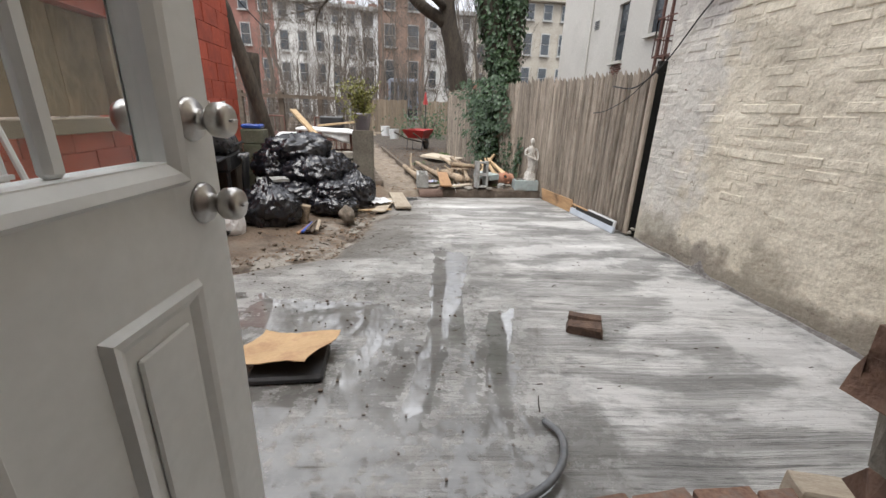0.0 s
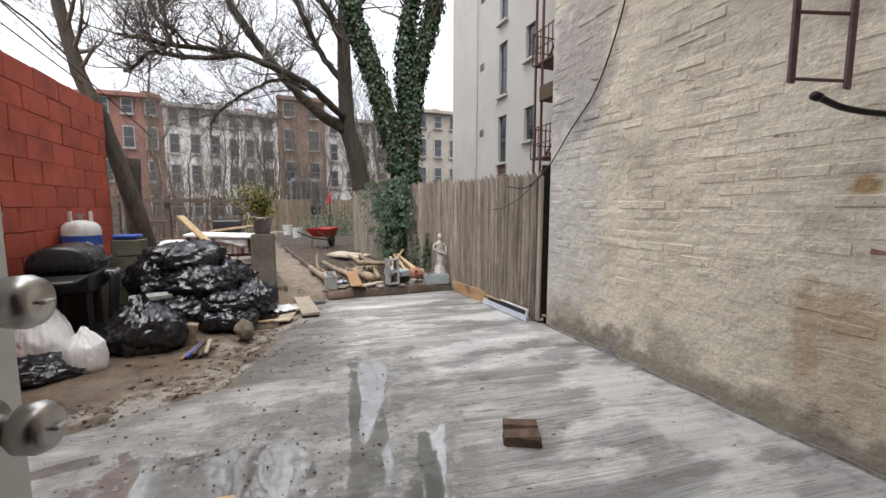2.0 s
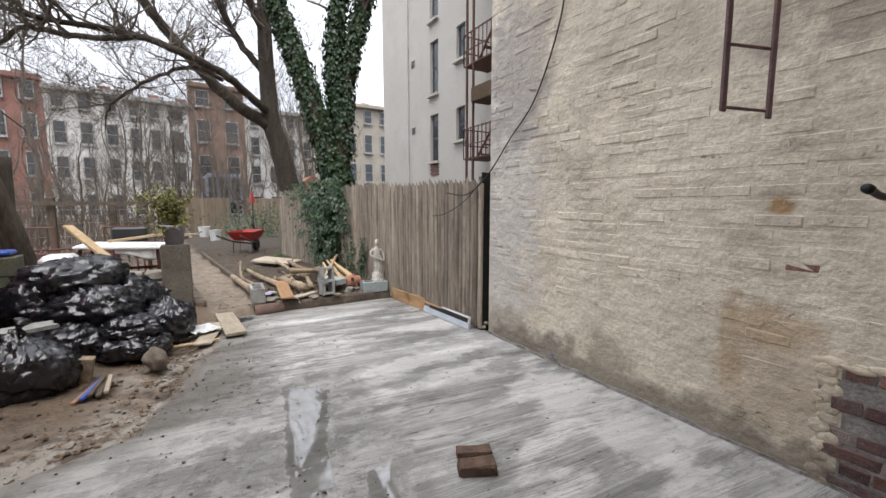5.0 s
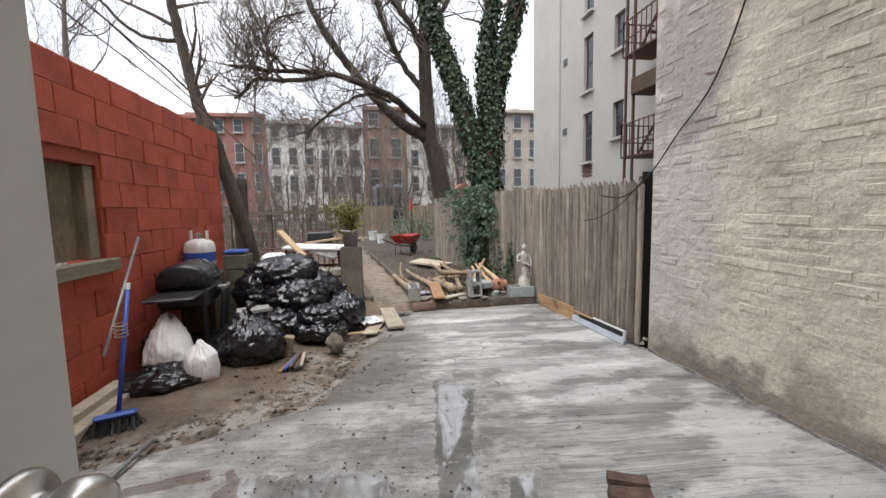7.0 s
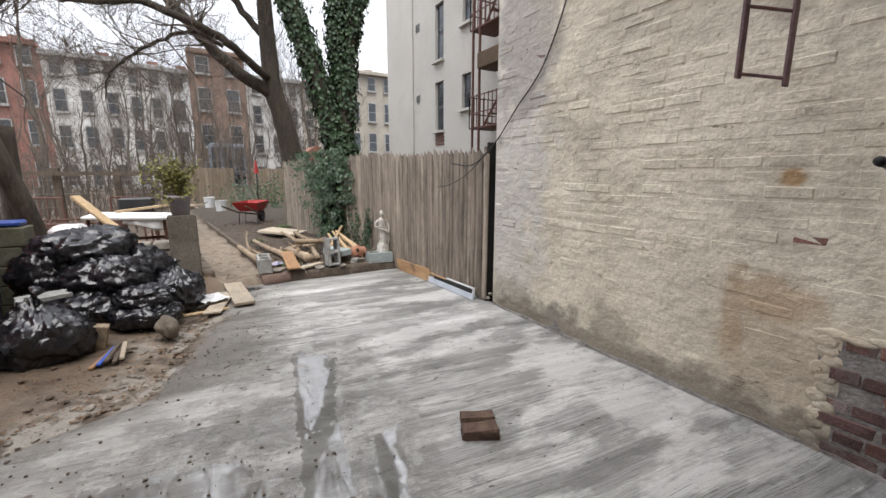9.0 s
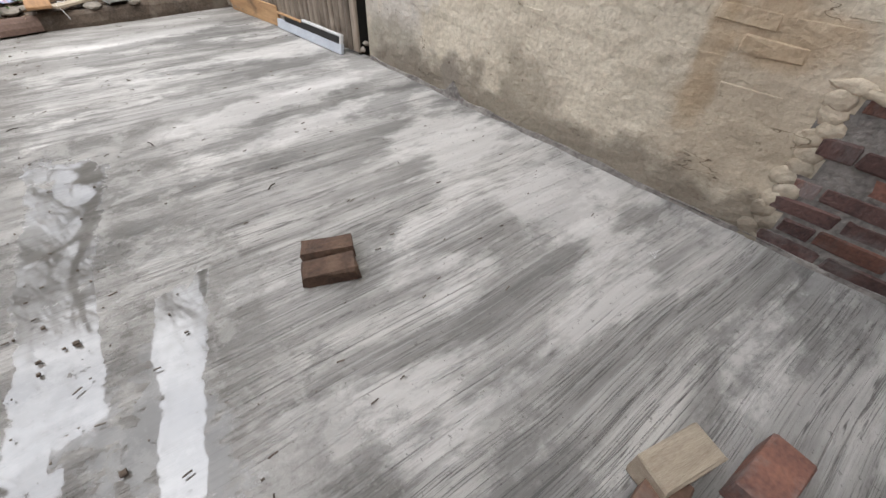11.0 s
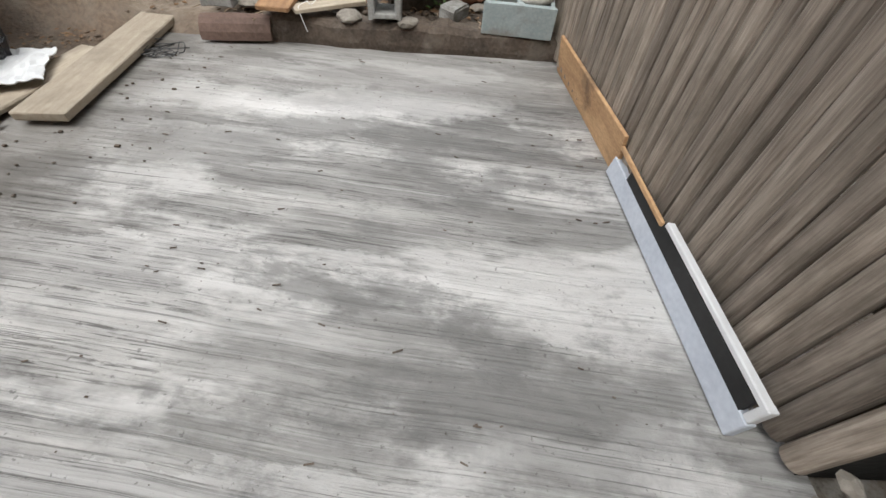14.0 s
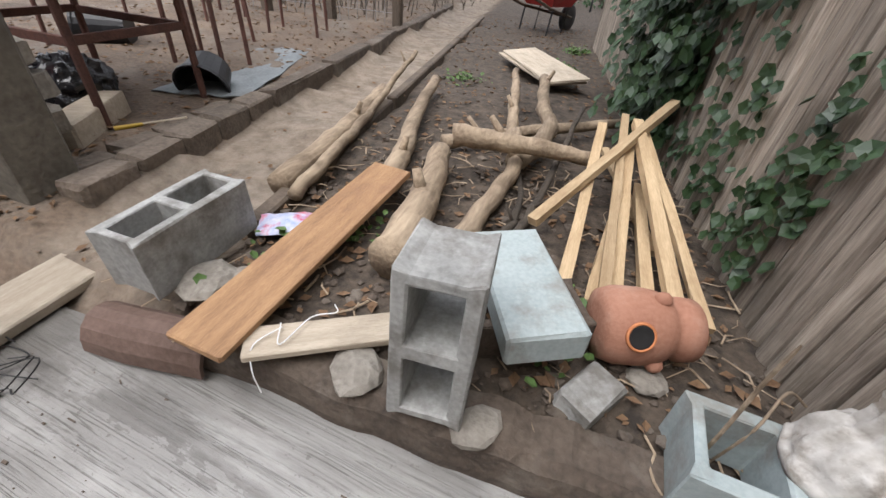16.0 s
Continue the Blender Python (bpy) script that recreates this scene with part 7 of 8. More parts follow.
def build_bags():
    black = [(-0.67, 7.02, 0.02, 0.285, 0.26, 0.27, True, "tied black bin bag with gathered folds on mud", 0),
             (-0.60, 8.25, 0.50, 0.42, 0.32, 0.24, False, "heaped black bin bag on top of the pile", 25),
             (-0.42, 7.95, 0.28, 0.34, 0.28, 0.22, False, "glossy black bin bag in the pile", -10),
             (0.12, 8.02, 0.02, 0.25, 0.25, 0.25, True, "tied black bin bag at the end of the pile", 40),
             (-0.10, 7.58, 0.02, 0.27, 0.22, 0.13, False, "flattened black bin bag on the ground", 15),
             (-0.13, 7.68, 0.17, 0.24, 0.20, 0.13, False, "crumpled black bin bag on another bag", -35),
             (-0.46, 7.9, 0.0, 0.42, 0.32, 0.24, False, "large black bin bag under the pile", 60),
             (-0.86, 8.15, 0.30, 0.27, 0.28, 0.26, False, "bulging black bin bag beside the post", 80),
             (-0.72, 8.25, 0.0, 0.42, 0.32, 0.28, False, "black bin bag at the bottom of the pile", 10),
             (-0.25, 8.35, 0.22, 0.34, 0.25, 0.28, False, "black bin bag at the back of the pile", 10),
             (-1.19, 6.62, 0.0, 0.33, 0.24, 0.12, False, "flat black bin bag under the white sacks", 20),
             (-1.42, 7.0, 0.02, 0.14, 0.2, 0.22, False, "limp black bin bag by the red wall", 20)]
    for k, (x, y, z, a, b, c, tied, label, rot) in enumerate(black):
        bm = bmesh.new()
        bag(bm, (a, b, c), 3 + k * 1.7, tied, 23 if tied else 9)
        if tied:
            tube(bm, [(0.01, 0, c * 1.6), (0.0, 0.01, c * 1.85), (0.03, 0.0, c * 2.05)], [0.05, 0.018, 0.05], 10)
        solo("bin_bag", bm, M_BAG, label, "bin bag", group="black bin bags", smooth=True, m=Matrix.Translation((x, y, z)) @ Matrix.Rotation(radians(rot), 4, 'Z'))
    for k, (x, y, z, a, b, c, rx, label) in enumerate(((-1.25, 6.76, 0.09, 0.215, 0.15, 0.27, -20, "large white woven sack leaning on black bags"), (-0.93, 6.63, 0.02, 0.13, 0.11, 0.20, 6, "small knotted white sack on the mud"))):
        bm = bmesh.new()
        bag(bm, (a, b, c), 61 + k * 3.3, k == 1, 5, 0.1, 0.45)
        if k == 0:
            # the half-empty sack narrows and folds over towards its mouth
            for v in bm.verts:
                f = max(0, v.co.z / c - 0.3)
                v.co.x = v.co.x * (1 - 0.42 * f) - 0.03 * f
                v.co.z *= 1.08
        solo("sack", bm, M_WBAG, label, "sack", group="white sacks", smooth=True, m=Matrix.Translation((x, y, z)) @ Matrix.Rotation(radians(rx), 4, 'X'))
    bm = bmesh.new()
    bmesh.ops.create_icosphere(bm, subdivisions=3, radius=0.1)
    for v in bm.verts:
        v.co *= 1 + 0.45 * fractal(v.co, 8, 4)
        v.co.x *= 0.85
        v.co.z = max(v.co.z * 1.15, -0.07)
    solo("rock", bm, M_ROCK, "rounded brown rock beside the bin bags", "rock", smooth=True, m=Matrix.Translation((0.09, 7.16, 0.075)))
    cols = [M_BOARD, M_BLUEP, M_WOODDK, M_WOODDK, M_PALEB]
    for k in range(5):
        bm = new_box((0, 0, 0), (0.03, 0.26, 0.022), None, 0.004)
        solo("wood_offcut", bm, cols[k], ("reddish", "blue", "dark", "brown", "grey")[k] + " painted wooden offcut lying by the bags", "offcut", group="wooden offcuts by the bags",
             m=Matrix.Translation((-0.30 + 0.03 * k, 6.80 + 0.02 * k, 0.04 + 0.012 * (k % 3))) @ Matrix.Rotation(radians(-22 + 6 * k), 4, 'Z') @ Matrix.Rotation(radians(8), 4, 'X'))
    solo("wood_block", new_box((0, 0, 0), (0.1, 0.09, 0.2), None, 0.006), M_LOG, "upright offcut of brown timber", "offcut", m=Matrix.Translation((-0.36, 7.12, 0.11)) @ Matrix.Rotation(radians(12), 4, 'Y'))
    # flattened sheet over the front bag and white film by the planks
    for name, label, c, sx, sy, material, seed in (("paper_sheet", "crumpled white plastic sheet on the planks", (0.42, 8.02, 0.075), 0.26, 0.34, M_PAPER, 3), ("slate", "grey flat slab of stone on the front bag", (-0.72, 7.36, 0.42), 0.3, 0.2, M_CMU, 8)):
        bm = bmesh.new()
        r = bmesh.ops.create_grid(bm, x_segments=14, y_segments=14, size=0.5)
        for v in bm.verts:
            v.co = Vector((v.co.x * sx * (1 + .15 * fractal(v.co, 3, 1)), v.co.y * sy, 0.022 * fractal(v.co, 4, seed) if material is M_PAPER else 0.006 * fractal(v.co, 4, seed)))
        ex = bmesh.ops.extrude_face_region(bm, geom=list(bm.faces))
        bmesh.ops.translate(bm, verts=[g for g in ex["geom"] if isinstance(g, bmesh.types.BMVert)], vec=(0, 0, 0.004 if material is M_PAPER else 0.03))
        solo(name, bm, material, label, name.replace("_", " "), m=Matrix.Translation(c) @ Matrix.Rotation(radians(25), 4, 'Z'))


build_bags()


# ---- grill, gas bottle, broom, timbers by the red wall ----
def build_grill():
    m = Matrix.Translation((-1.29, 7.38, 0.03)) @ Matrix.Rotation(radians(8), 4, 'Z')
    g = thing("gas_grill", "black gas barbecue grill with closed lid and side shelf", "grill", m)
    bm = bmesh.new()
    n = 14
    secs = []
    for i, y in enumerate((-0.30, -0.285, -0.2, 0.2, 0.285, 0.30)):
        k = 0.86 if i in (0, 5) else (0.96 if i in (1, 4) else 1.0)
        ring = []
        for j in range(n + 1):
            a = math.pi * j / n
            ring.append(bm.verts.new((0.215 * math.cos(a) * k, y, 0.70 + 0.225 * k * math.sin(a) ** 0.6)))
        secs.append(ring)
    for a, b in zip(secs, secs[1:]):
        for j in range(n):
            bm.faces.new((a[j], a[j + 1], b[j + 1], b[j]))
        bm.faces.new((a[0], b[0], b[-1], a[-1]))
    bm.faces.new(secs[0])
    bm.faces.new(secs[-1][::-1])
    part("lid", bm, M_LID, g, smooth=True)
    bm = bmesh.new()
    tube(bm, [(0.24, -0.2, 0.78), (0.26, -0.18, 0.78), (0.26, 0.18, 0.78), (0.24, 0.2, 0.78)], 0.012, 8)
    part("handle", bm, M_PLASTIC, g)
    bm = bmesh.new()
    lathe(bm, [(0.03, 0), (0.03, 0.012), (0.02, 0.014)], 16, Matrix.Translation((0.12, 0.1, 0.905)) @ Matrix.Rotation(radians(35), 4, 'Y'))
    part("thermometer", bm, M_STEEL, g, "round chrome thermometer")
    part("firebox", new_box((0, 0, 0.60), (0.42, 0.6, 0.19), None, 0.03), M_PLASTIC, g)
    sh = part("side_shelf", new_box((0.0, -0.49, 0.665), (0.38, 0.36, 0.03), None, 0.012), M_PLASTIC, g)
    part("side_shelf", new_box((0.0, 0.42, 0.675), (0.36, 0.22, 0.03), None, 0.012), M_PLASTIC, g)
    bm = bmesh.new()
    secs = []
    for z, w, x in ((0.66, 0.125, 0.27), (0.60, 0.14, 0.29), (0.45, 0.13, 0.27), (0.2, 0.12, 0.25), (0.0, 0.11, 0.24)):
        secs.append([bm.verts.new((x + 0.03 * math.cos(t), 0.10 + 1.15 * w * math.sin(t), z)) for t in [2 * math.pi * k / 14 for k in range(14)]])
    for a, b in zip(secs, secs[1:]):
        for k in range(14):
            bm.faces.new((a[k], a[(k + 1) % 14], b[(k + 1) % 14], b[k]))
    bm.faces.new(secs[0])
    bm.faces.new(secs[-1][::-1])
    part("front_leg", bm, M_PLASTIC, g, smooth=True)
    part("control_panel", new_box((0.27, 0.10, 0.645), (0.09, 0.22, 0.05), Matrix.Identity(4), 0.015), M_GREYM, g, "grey control panel")
    for k in range(4):
        part("vent_slot", new_box((0.275, 0.05 + 0.035 * k, 0.673), (0.045, 0.014, 0.006)), M_CABLE, g)
    for x, y in ((-0.17, -0.26), (0.17, -0.26), (-0.17, 0.3)):
        part("leg", new_box((x, y, 0.27), (0.035, 0.035, 0.54), None, 0.004), M_PLASTIC, g)
    part("bottom_shelf", new_box((0, 0.0, 0.12), (0.36, 0.56, 0.02)), M_PLASTIC, g)
    # gas bottle on a crate
    solo("crate", new_box((-1.41, 7.98, 0.39), (0.34, 0.34, 0.76), Matrix.Identity(4), 0.01), M_WOODDK, "dark wooden crate behind the grill", "crate")
    t = thing("gas_bottle", "white propane gas bottle with a blue label band", "gas bottle", Matrix.Translation((-1.42, 7.98, 0.772)))
    bm = bmesh.new()
    lathe(bm, [(0.10, 0.0), (0.105, 0.03), (0.135, 0.045), (0.155, 0.09), (0.157, 0.26), (0.145, 0.315), (0.11, 0.35), (0.06, 0.365), (0.03, 0.37)], 28)
    part("tank", bm, M_TANK, t, smooth=True)
    bm = bmesh.new()
    lathe(bm, [(0.1575, 0.12), (0.159, 0.12), (0.159, 0.22), (0.1575, 0.22)], 28)
    part("label_band", bm, M_BLUEP, t, "blue label band")
    for a in (0.3, 3.44):
        bm = bmesh.new()
        pts = [(0.095 * math.cos(a + k * 0.25), 0.095 * math.sin(a + k * 0.25), 0) for k in range(-3, 4)]
        lo = [bm.verts.new((x, y, 0.345)) for x, y, _ in pts]
        hi = [bm.verts.new((x, y, 0.46)) for x, y, _ in pts]
        lo2 = [bm.verts.new((x * .94, y * .94, 0.345)) for x, y, _ in pts]
        hi2 = [bm.verts.new((x * .94, y * .94, 0.46)) for x, y, _ in pts]
        for k in range(6):
            bm.faces.new((lo[k], lo[k + 1], hi[k + 1], hi[k]))
            bm.faces.new((lo2[k], lo2[k + 1], hi2[k + 1], hi2[k]))
            bm.faces.new((hi[k], hi[k + 1], hi2[k + 1], hi2[k]))
        part("collar", bm, M_TANK, t)
    bm = bmesh.new()
    lathe(bm, [(0.018, 0.36), (0.018, 0.41), (0.03, 0.415), (0.03, 0.43), (0.01, 0.435)], 12)
    part("valve", bm, M_GREYM, t)
    solo("blue_tub", new_box((-1.18, 8.42, 0.945), (0.24, 0.2, 0.05), Matrix.Identity(4), 0.015), M_BLUEP, "blue plastic tub lid on the block post", "tub lid")
    p = thing("block_post", "mossy stacked concrete block post behind the bags", "post", Matrix.Translation((-1.16, 8.42, 0)))
    moss = mat("mossy_block", (0.075, 0.075, 0.05), (0.19, 0.18, 0.13), 6, 0.95, 0.7, 50, stain=(0.06, 0.075, 0.03), stain_scale=4)
    for k in range(5):
        part("block", new_box((0.01 * math.sin(k * 3), 0, 0.09 + 0.183 * k), (0.27, 0.25, 0.176), None, 0.008), moss, p)
    # broom and stick tied together
    b = thing("broom", "blue-handled push broom leaning on the red wall", "broom", Matrix.Translation((-1.19, 5.93, 0.0)))
    bm = bmesh.new()
    tube(bm, [(0, 0.03, 0.10), (0.01, 0.24, 0.90)], 0.014, 10)
    part("handle", bm, M_BLUEP, b, smooth=True)
    bm = bmesh.new()
    tube(bm, [(0.01, 0.24, 0.90), (0.0105, 0.252, 0.945)], 0.0145, 10)
    part("grip_cap", bm, M_PAPER, b, "white end cap")
    part("head", new_box((0, 0, 0.115), (0.23, 0.055, 0.032), Matrix.Rotation(radians(20), 4, 'Z'), 0.012), M_BLUEP, b)
    bm = bmesh.new()
    rng = random.Random(2)
    for k in range(420):
        u = rng.uniform(-.11, .11)
        x, y = u * math.cos(radians(20)), u * math.sin(radians(20)) + rng.uniform(-.02, .02)
        tube(bm, [(x, y, 0.10), (x * 1.25 + rng.gauss(0, .02), y * 1.3 + rng.gauss(-.01, .035), 0.012)], 0.0018, 3)
    part("bristles", bm, M_CABLE, b, "long black bristles")
    bm = bmesh.new()
    tube(bm, [(-1.25, 5.98, 0.50), (-1.53, 7.02, 1.22)], 0.011, 10)
    solo("metal_pole", bm, M_GREYM, "thin grey metal pole tied to the broom", "pole", smooth=True)
    bm = bmesh.new()
    for k in range(4):
        z = 0.6 + 0.025 * k
        tube(bm, [(-1.20 + 0.04 * math.cos(a), 6.09 + 0.03 * math.sin(a), z + 0.006 * math.sin(a)) for a in [k2 * 0.7 for k2 in range(10)]], 0.004, 5)
    solo("tie_cord", bm, M_PALEB, "loose brown cord knotted round the broom", "cord")
    for k, (y0, y1, x, z, h) in enumerate(((4.6, 6.5, -1.47, 0.07, 0.14), (5.2, 6.75, -1.38, 0.04, 0.09))):
        solo("timber", new_box((0, 0, 0), (0.1, y1 - y0, h), None, 0.008, 0.004, rng), M_PALEB, "rough grey timber along the foot of the red wall", "timber", group="timbers by the red wall",
             m=Matrix.Translation((x, (y0 + y1) / 2, z)) @ Matrix.Rotation(radians(2 * k), 4, 'Z'))
    # white stepladder by the wall
    s = thing("stepladder", "white folding stepladder beside the red wall", "stepladder", Matrix.Translation((-1.25, 4.75, 0.0)))
    for sy in (-0.2, 0.2):
        bm = bmesh.new()
        tube(bm, [(0.0, sy, 0.0), (-0.02, sy * 0.75, 1.25)], 0.018, 6)
        part("rail", bm, M_PAPER, s)
        bm = bmesh.new()
        tube(bm, [(0.22, sy, 0.0), (0.0, sy * 0.75, 1.25)], 0.014, 6)
        part("rear_leg", bm, M_PAPER, s)
    for k in range(4):
        part("step", new_box((0.0, 0, 0.28 * (k + 1)), (0.08, 0.38 - 0.03 * k, 0.022)), M_PAPER, s)
    part("top_cap", new_box((0, 0, 1.27), (0.14, 0.32, 0.04), None, 0.01), M_RED2, s, "red plastic top cap")


build_grill()


# ---- pillar, plant, table ----
def build_pillar():
    rng = random.Random(41)
    pm = mat("cement_pillar", (0.08, 0.07, 0.056), (0.18, 0.162, 0.132), 5, 0.95, 0.6, 40, stain=(0.06, 0.05, 0.04), stain_scale=3)
    solo("pillar", new_box((0, 0, 0), (0.30, 0.21, 0.94), None, 0.014, 0.008, rng), pm, "square rendered cement pillar at the path entrance", "pillar", m=Matrix.Translation((0.178, 8.965, 0.44)))
    t = thing("potted_shrub", "yellow-green leafy shrub in a grey plastic pot", "potted plant", Matrix.Translation((0.178, 8.985, 0.912)))
    bm = bmesh.new()
    lathe(bm, [(0.095, 0), (0.118, 0.2), (0.128, 0.205), (0.128, 0.235), (0.118, 0.236), (0.11, 0.2), (0.02, 0.19)], 24)
    part("pot", bm, M_POT, t, smooth=True)
    bm = bmesh.new()
    spots = []
    for k in range(34):
        a = rng.uniform(0, 6.28)
        r = rng.uniform(0.05, 0.36)
        p = Vector((-0.06 + r * math.cos(a), r * math.sin(a) * 0.7, rng.uniform(0.3, 0.72) - r * 0.25))
        pts = curve_pts([(0, 0, 0.18), (p.x * 0.4, p.y * 0.4, p.z * 0.7), p], 4)
        tube(bm, pts, [0.005 - 0.0003 * i for i in range(len(pts))], 4)
        for _ in range(42):
            q = pts[rng.randint(3, len(pts) - 1)] + Vector((rng.gauss(0, .035), rng.gauss(0, .035), rng.gauss(0, .035)))
            spots.append((q, Vector((rng.uniform(-1, 1), rng.uniform(-1, 1), 0.6))))
    part("stems", bm, M_TWIG, t)
    leaf_cloud("leaves", spots, 0.028, M_SHRUB, t, rng, "fine yellow-green leaves")
    # low dry-stone wall between post and pillar
    w = thing("stone_wall", "low dark dry-stone wall behind the bin bags", "stone wall")
    for r in range(5):
        x = -0.92
        while x < 0.0:
            L = rng.uniform(0.12, 0.24)
            part("stone", new_box((x + L / 2, 9.12 + rng.uniform(-.02, .02), 0.07 + 0.115 * r), (L - 0.012, 0.22, 0.105), None, 0.015, 0.01, rng), M_STONE, w)
            x += L
    t = thing("garden_table", "white-topped folding garden table behind the bags", "table", Matrix.Translation((-0.42, 9.75, 0.1)))
    part("tabletop", new_box((0, 0, 0.76), (0.95, 0.75, 0.035), Matrix.Rotation(radians(3), 4, 'Y'), 0.008), M_PAPER, t)
    for x in (-0.4, 0.4):
        for y in (-0.3, 0.3):
            bm = bmesh.new()
            tube(bm, [(x, y, 0), (x * 0.95, y, 0.76)], 0.02, 8)
            part("leg", bm, M_IRON, t, "rusty iron leg")
    for y in (-0.3, 0.3):
        part("stretcher", new_box((0, y, 0.42), (0.78, 0.022, 0.04), None, 0.003), M_IRON, t)
    for x in (-0.39, 0.39):
        part("stretcher", new_box((x, 0, 0.425), (0.022, 0.58, 0.04), None, 0.003), M_IRON, t)
    bm = bmesh.new()
    grid = []
    for j in range(11):
        row = []
        for i in range(13):
            u, v = i / 12, j / 10
            drop = max(0, v - 0.35)
            row.append(bm.verts.new((0.42 * u - 0.05 + 0.05 * drop * math.sin(6 * u), -0.25 - 0.22 * min(v, 0.35) - 0.03 * drop + 0.02 * math.sin(14 * u) * drop, 0.80 - 0.34 * drop * (0.5 + 0.5 * u))))
        grid.append(row)
    for a, b in zip(grid, grid[1:]):
        for i in range(12):
            bm.faces.new((a[i], a[i + 1], b[i + 1], b[i]))
    ex = bmesh.ops.extrude_face_region(bm, geom=list(bm.faces))
    bmesh.ops.translate(bm, verts=[q for q in ex["geom"] if isinstance(q, bmesh.types.BMVert)], vec=(0, 0.004, 0.004))
    solo("cloth", bm, M_PAPER, "white cloth hanging over the table edge", "cloth", m=Matrix.Translation((-0.42, 9.75, 0.1)), smooth=True)
    p, q = Vector((-0.22, 8.55, 0.62)), Vector((-0.80, 9.05, 1.16))
    m = Matrix.Translation((p + q) / 2) @ (q - p).to_track_quat('X', 'Z').to_matrix().to_4x4()
    solo("plank", new_box((0, 0, 0), ((q - p).length, 0.10, 0.028), None, 0.003), M_LUMBER, "pale new plank sticking up from the bag pile", "plank", m=m)
    p, q = Vector((-0.55, 9.62, 0.93)), Vector((0.02, 9.62, 1.0))
    m = Matrix.Translation((p + q) / 2) @ (q - p).to_track_quat('X', 'Z').to_matrix().to_4x4()
    solo("lattice", new_box((0, 0, 0), ((q - p).length, 0.12, 0.03), None, 0.003), M_LUMBER, "yellow wooden lattice strip on the table", "lattice", m=m)
    solo("white_film", new_box((-0.88, 9.0, 0.78), (0.3, 0.34, 0.14), Matrix.Identity(4), 0.05), M_PAPER, "bundle of white plastic film behind the bags", "plastic film")
    solo("storage_box", new_box((-0.45, 10.6, 0.95), (0.42, 0.25, 0.22), Matrix.Identity(4), 0.02), M_PLASTIC, "dark plastic box on a garden stand", "box")


build_pillar()


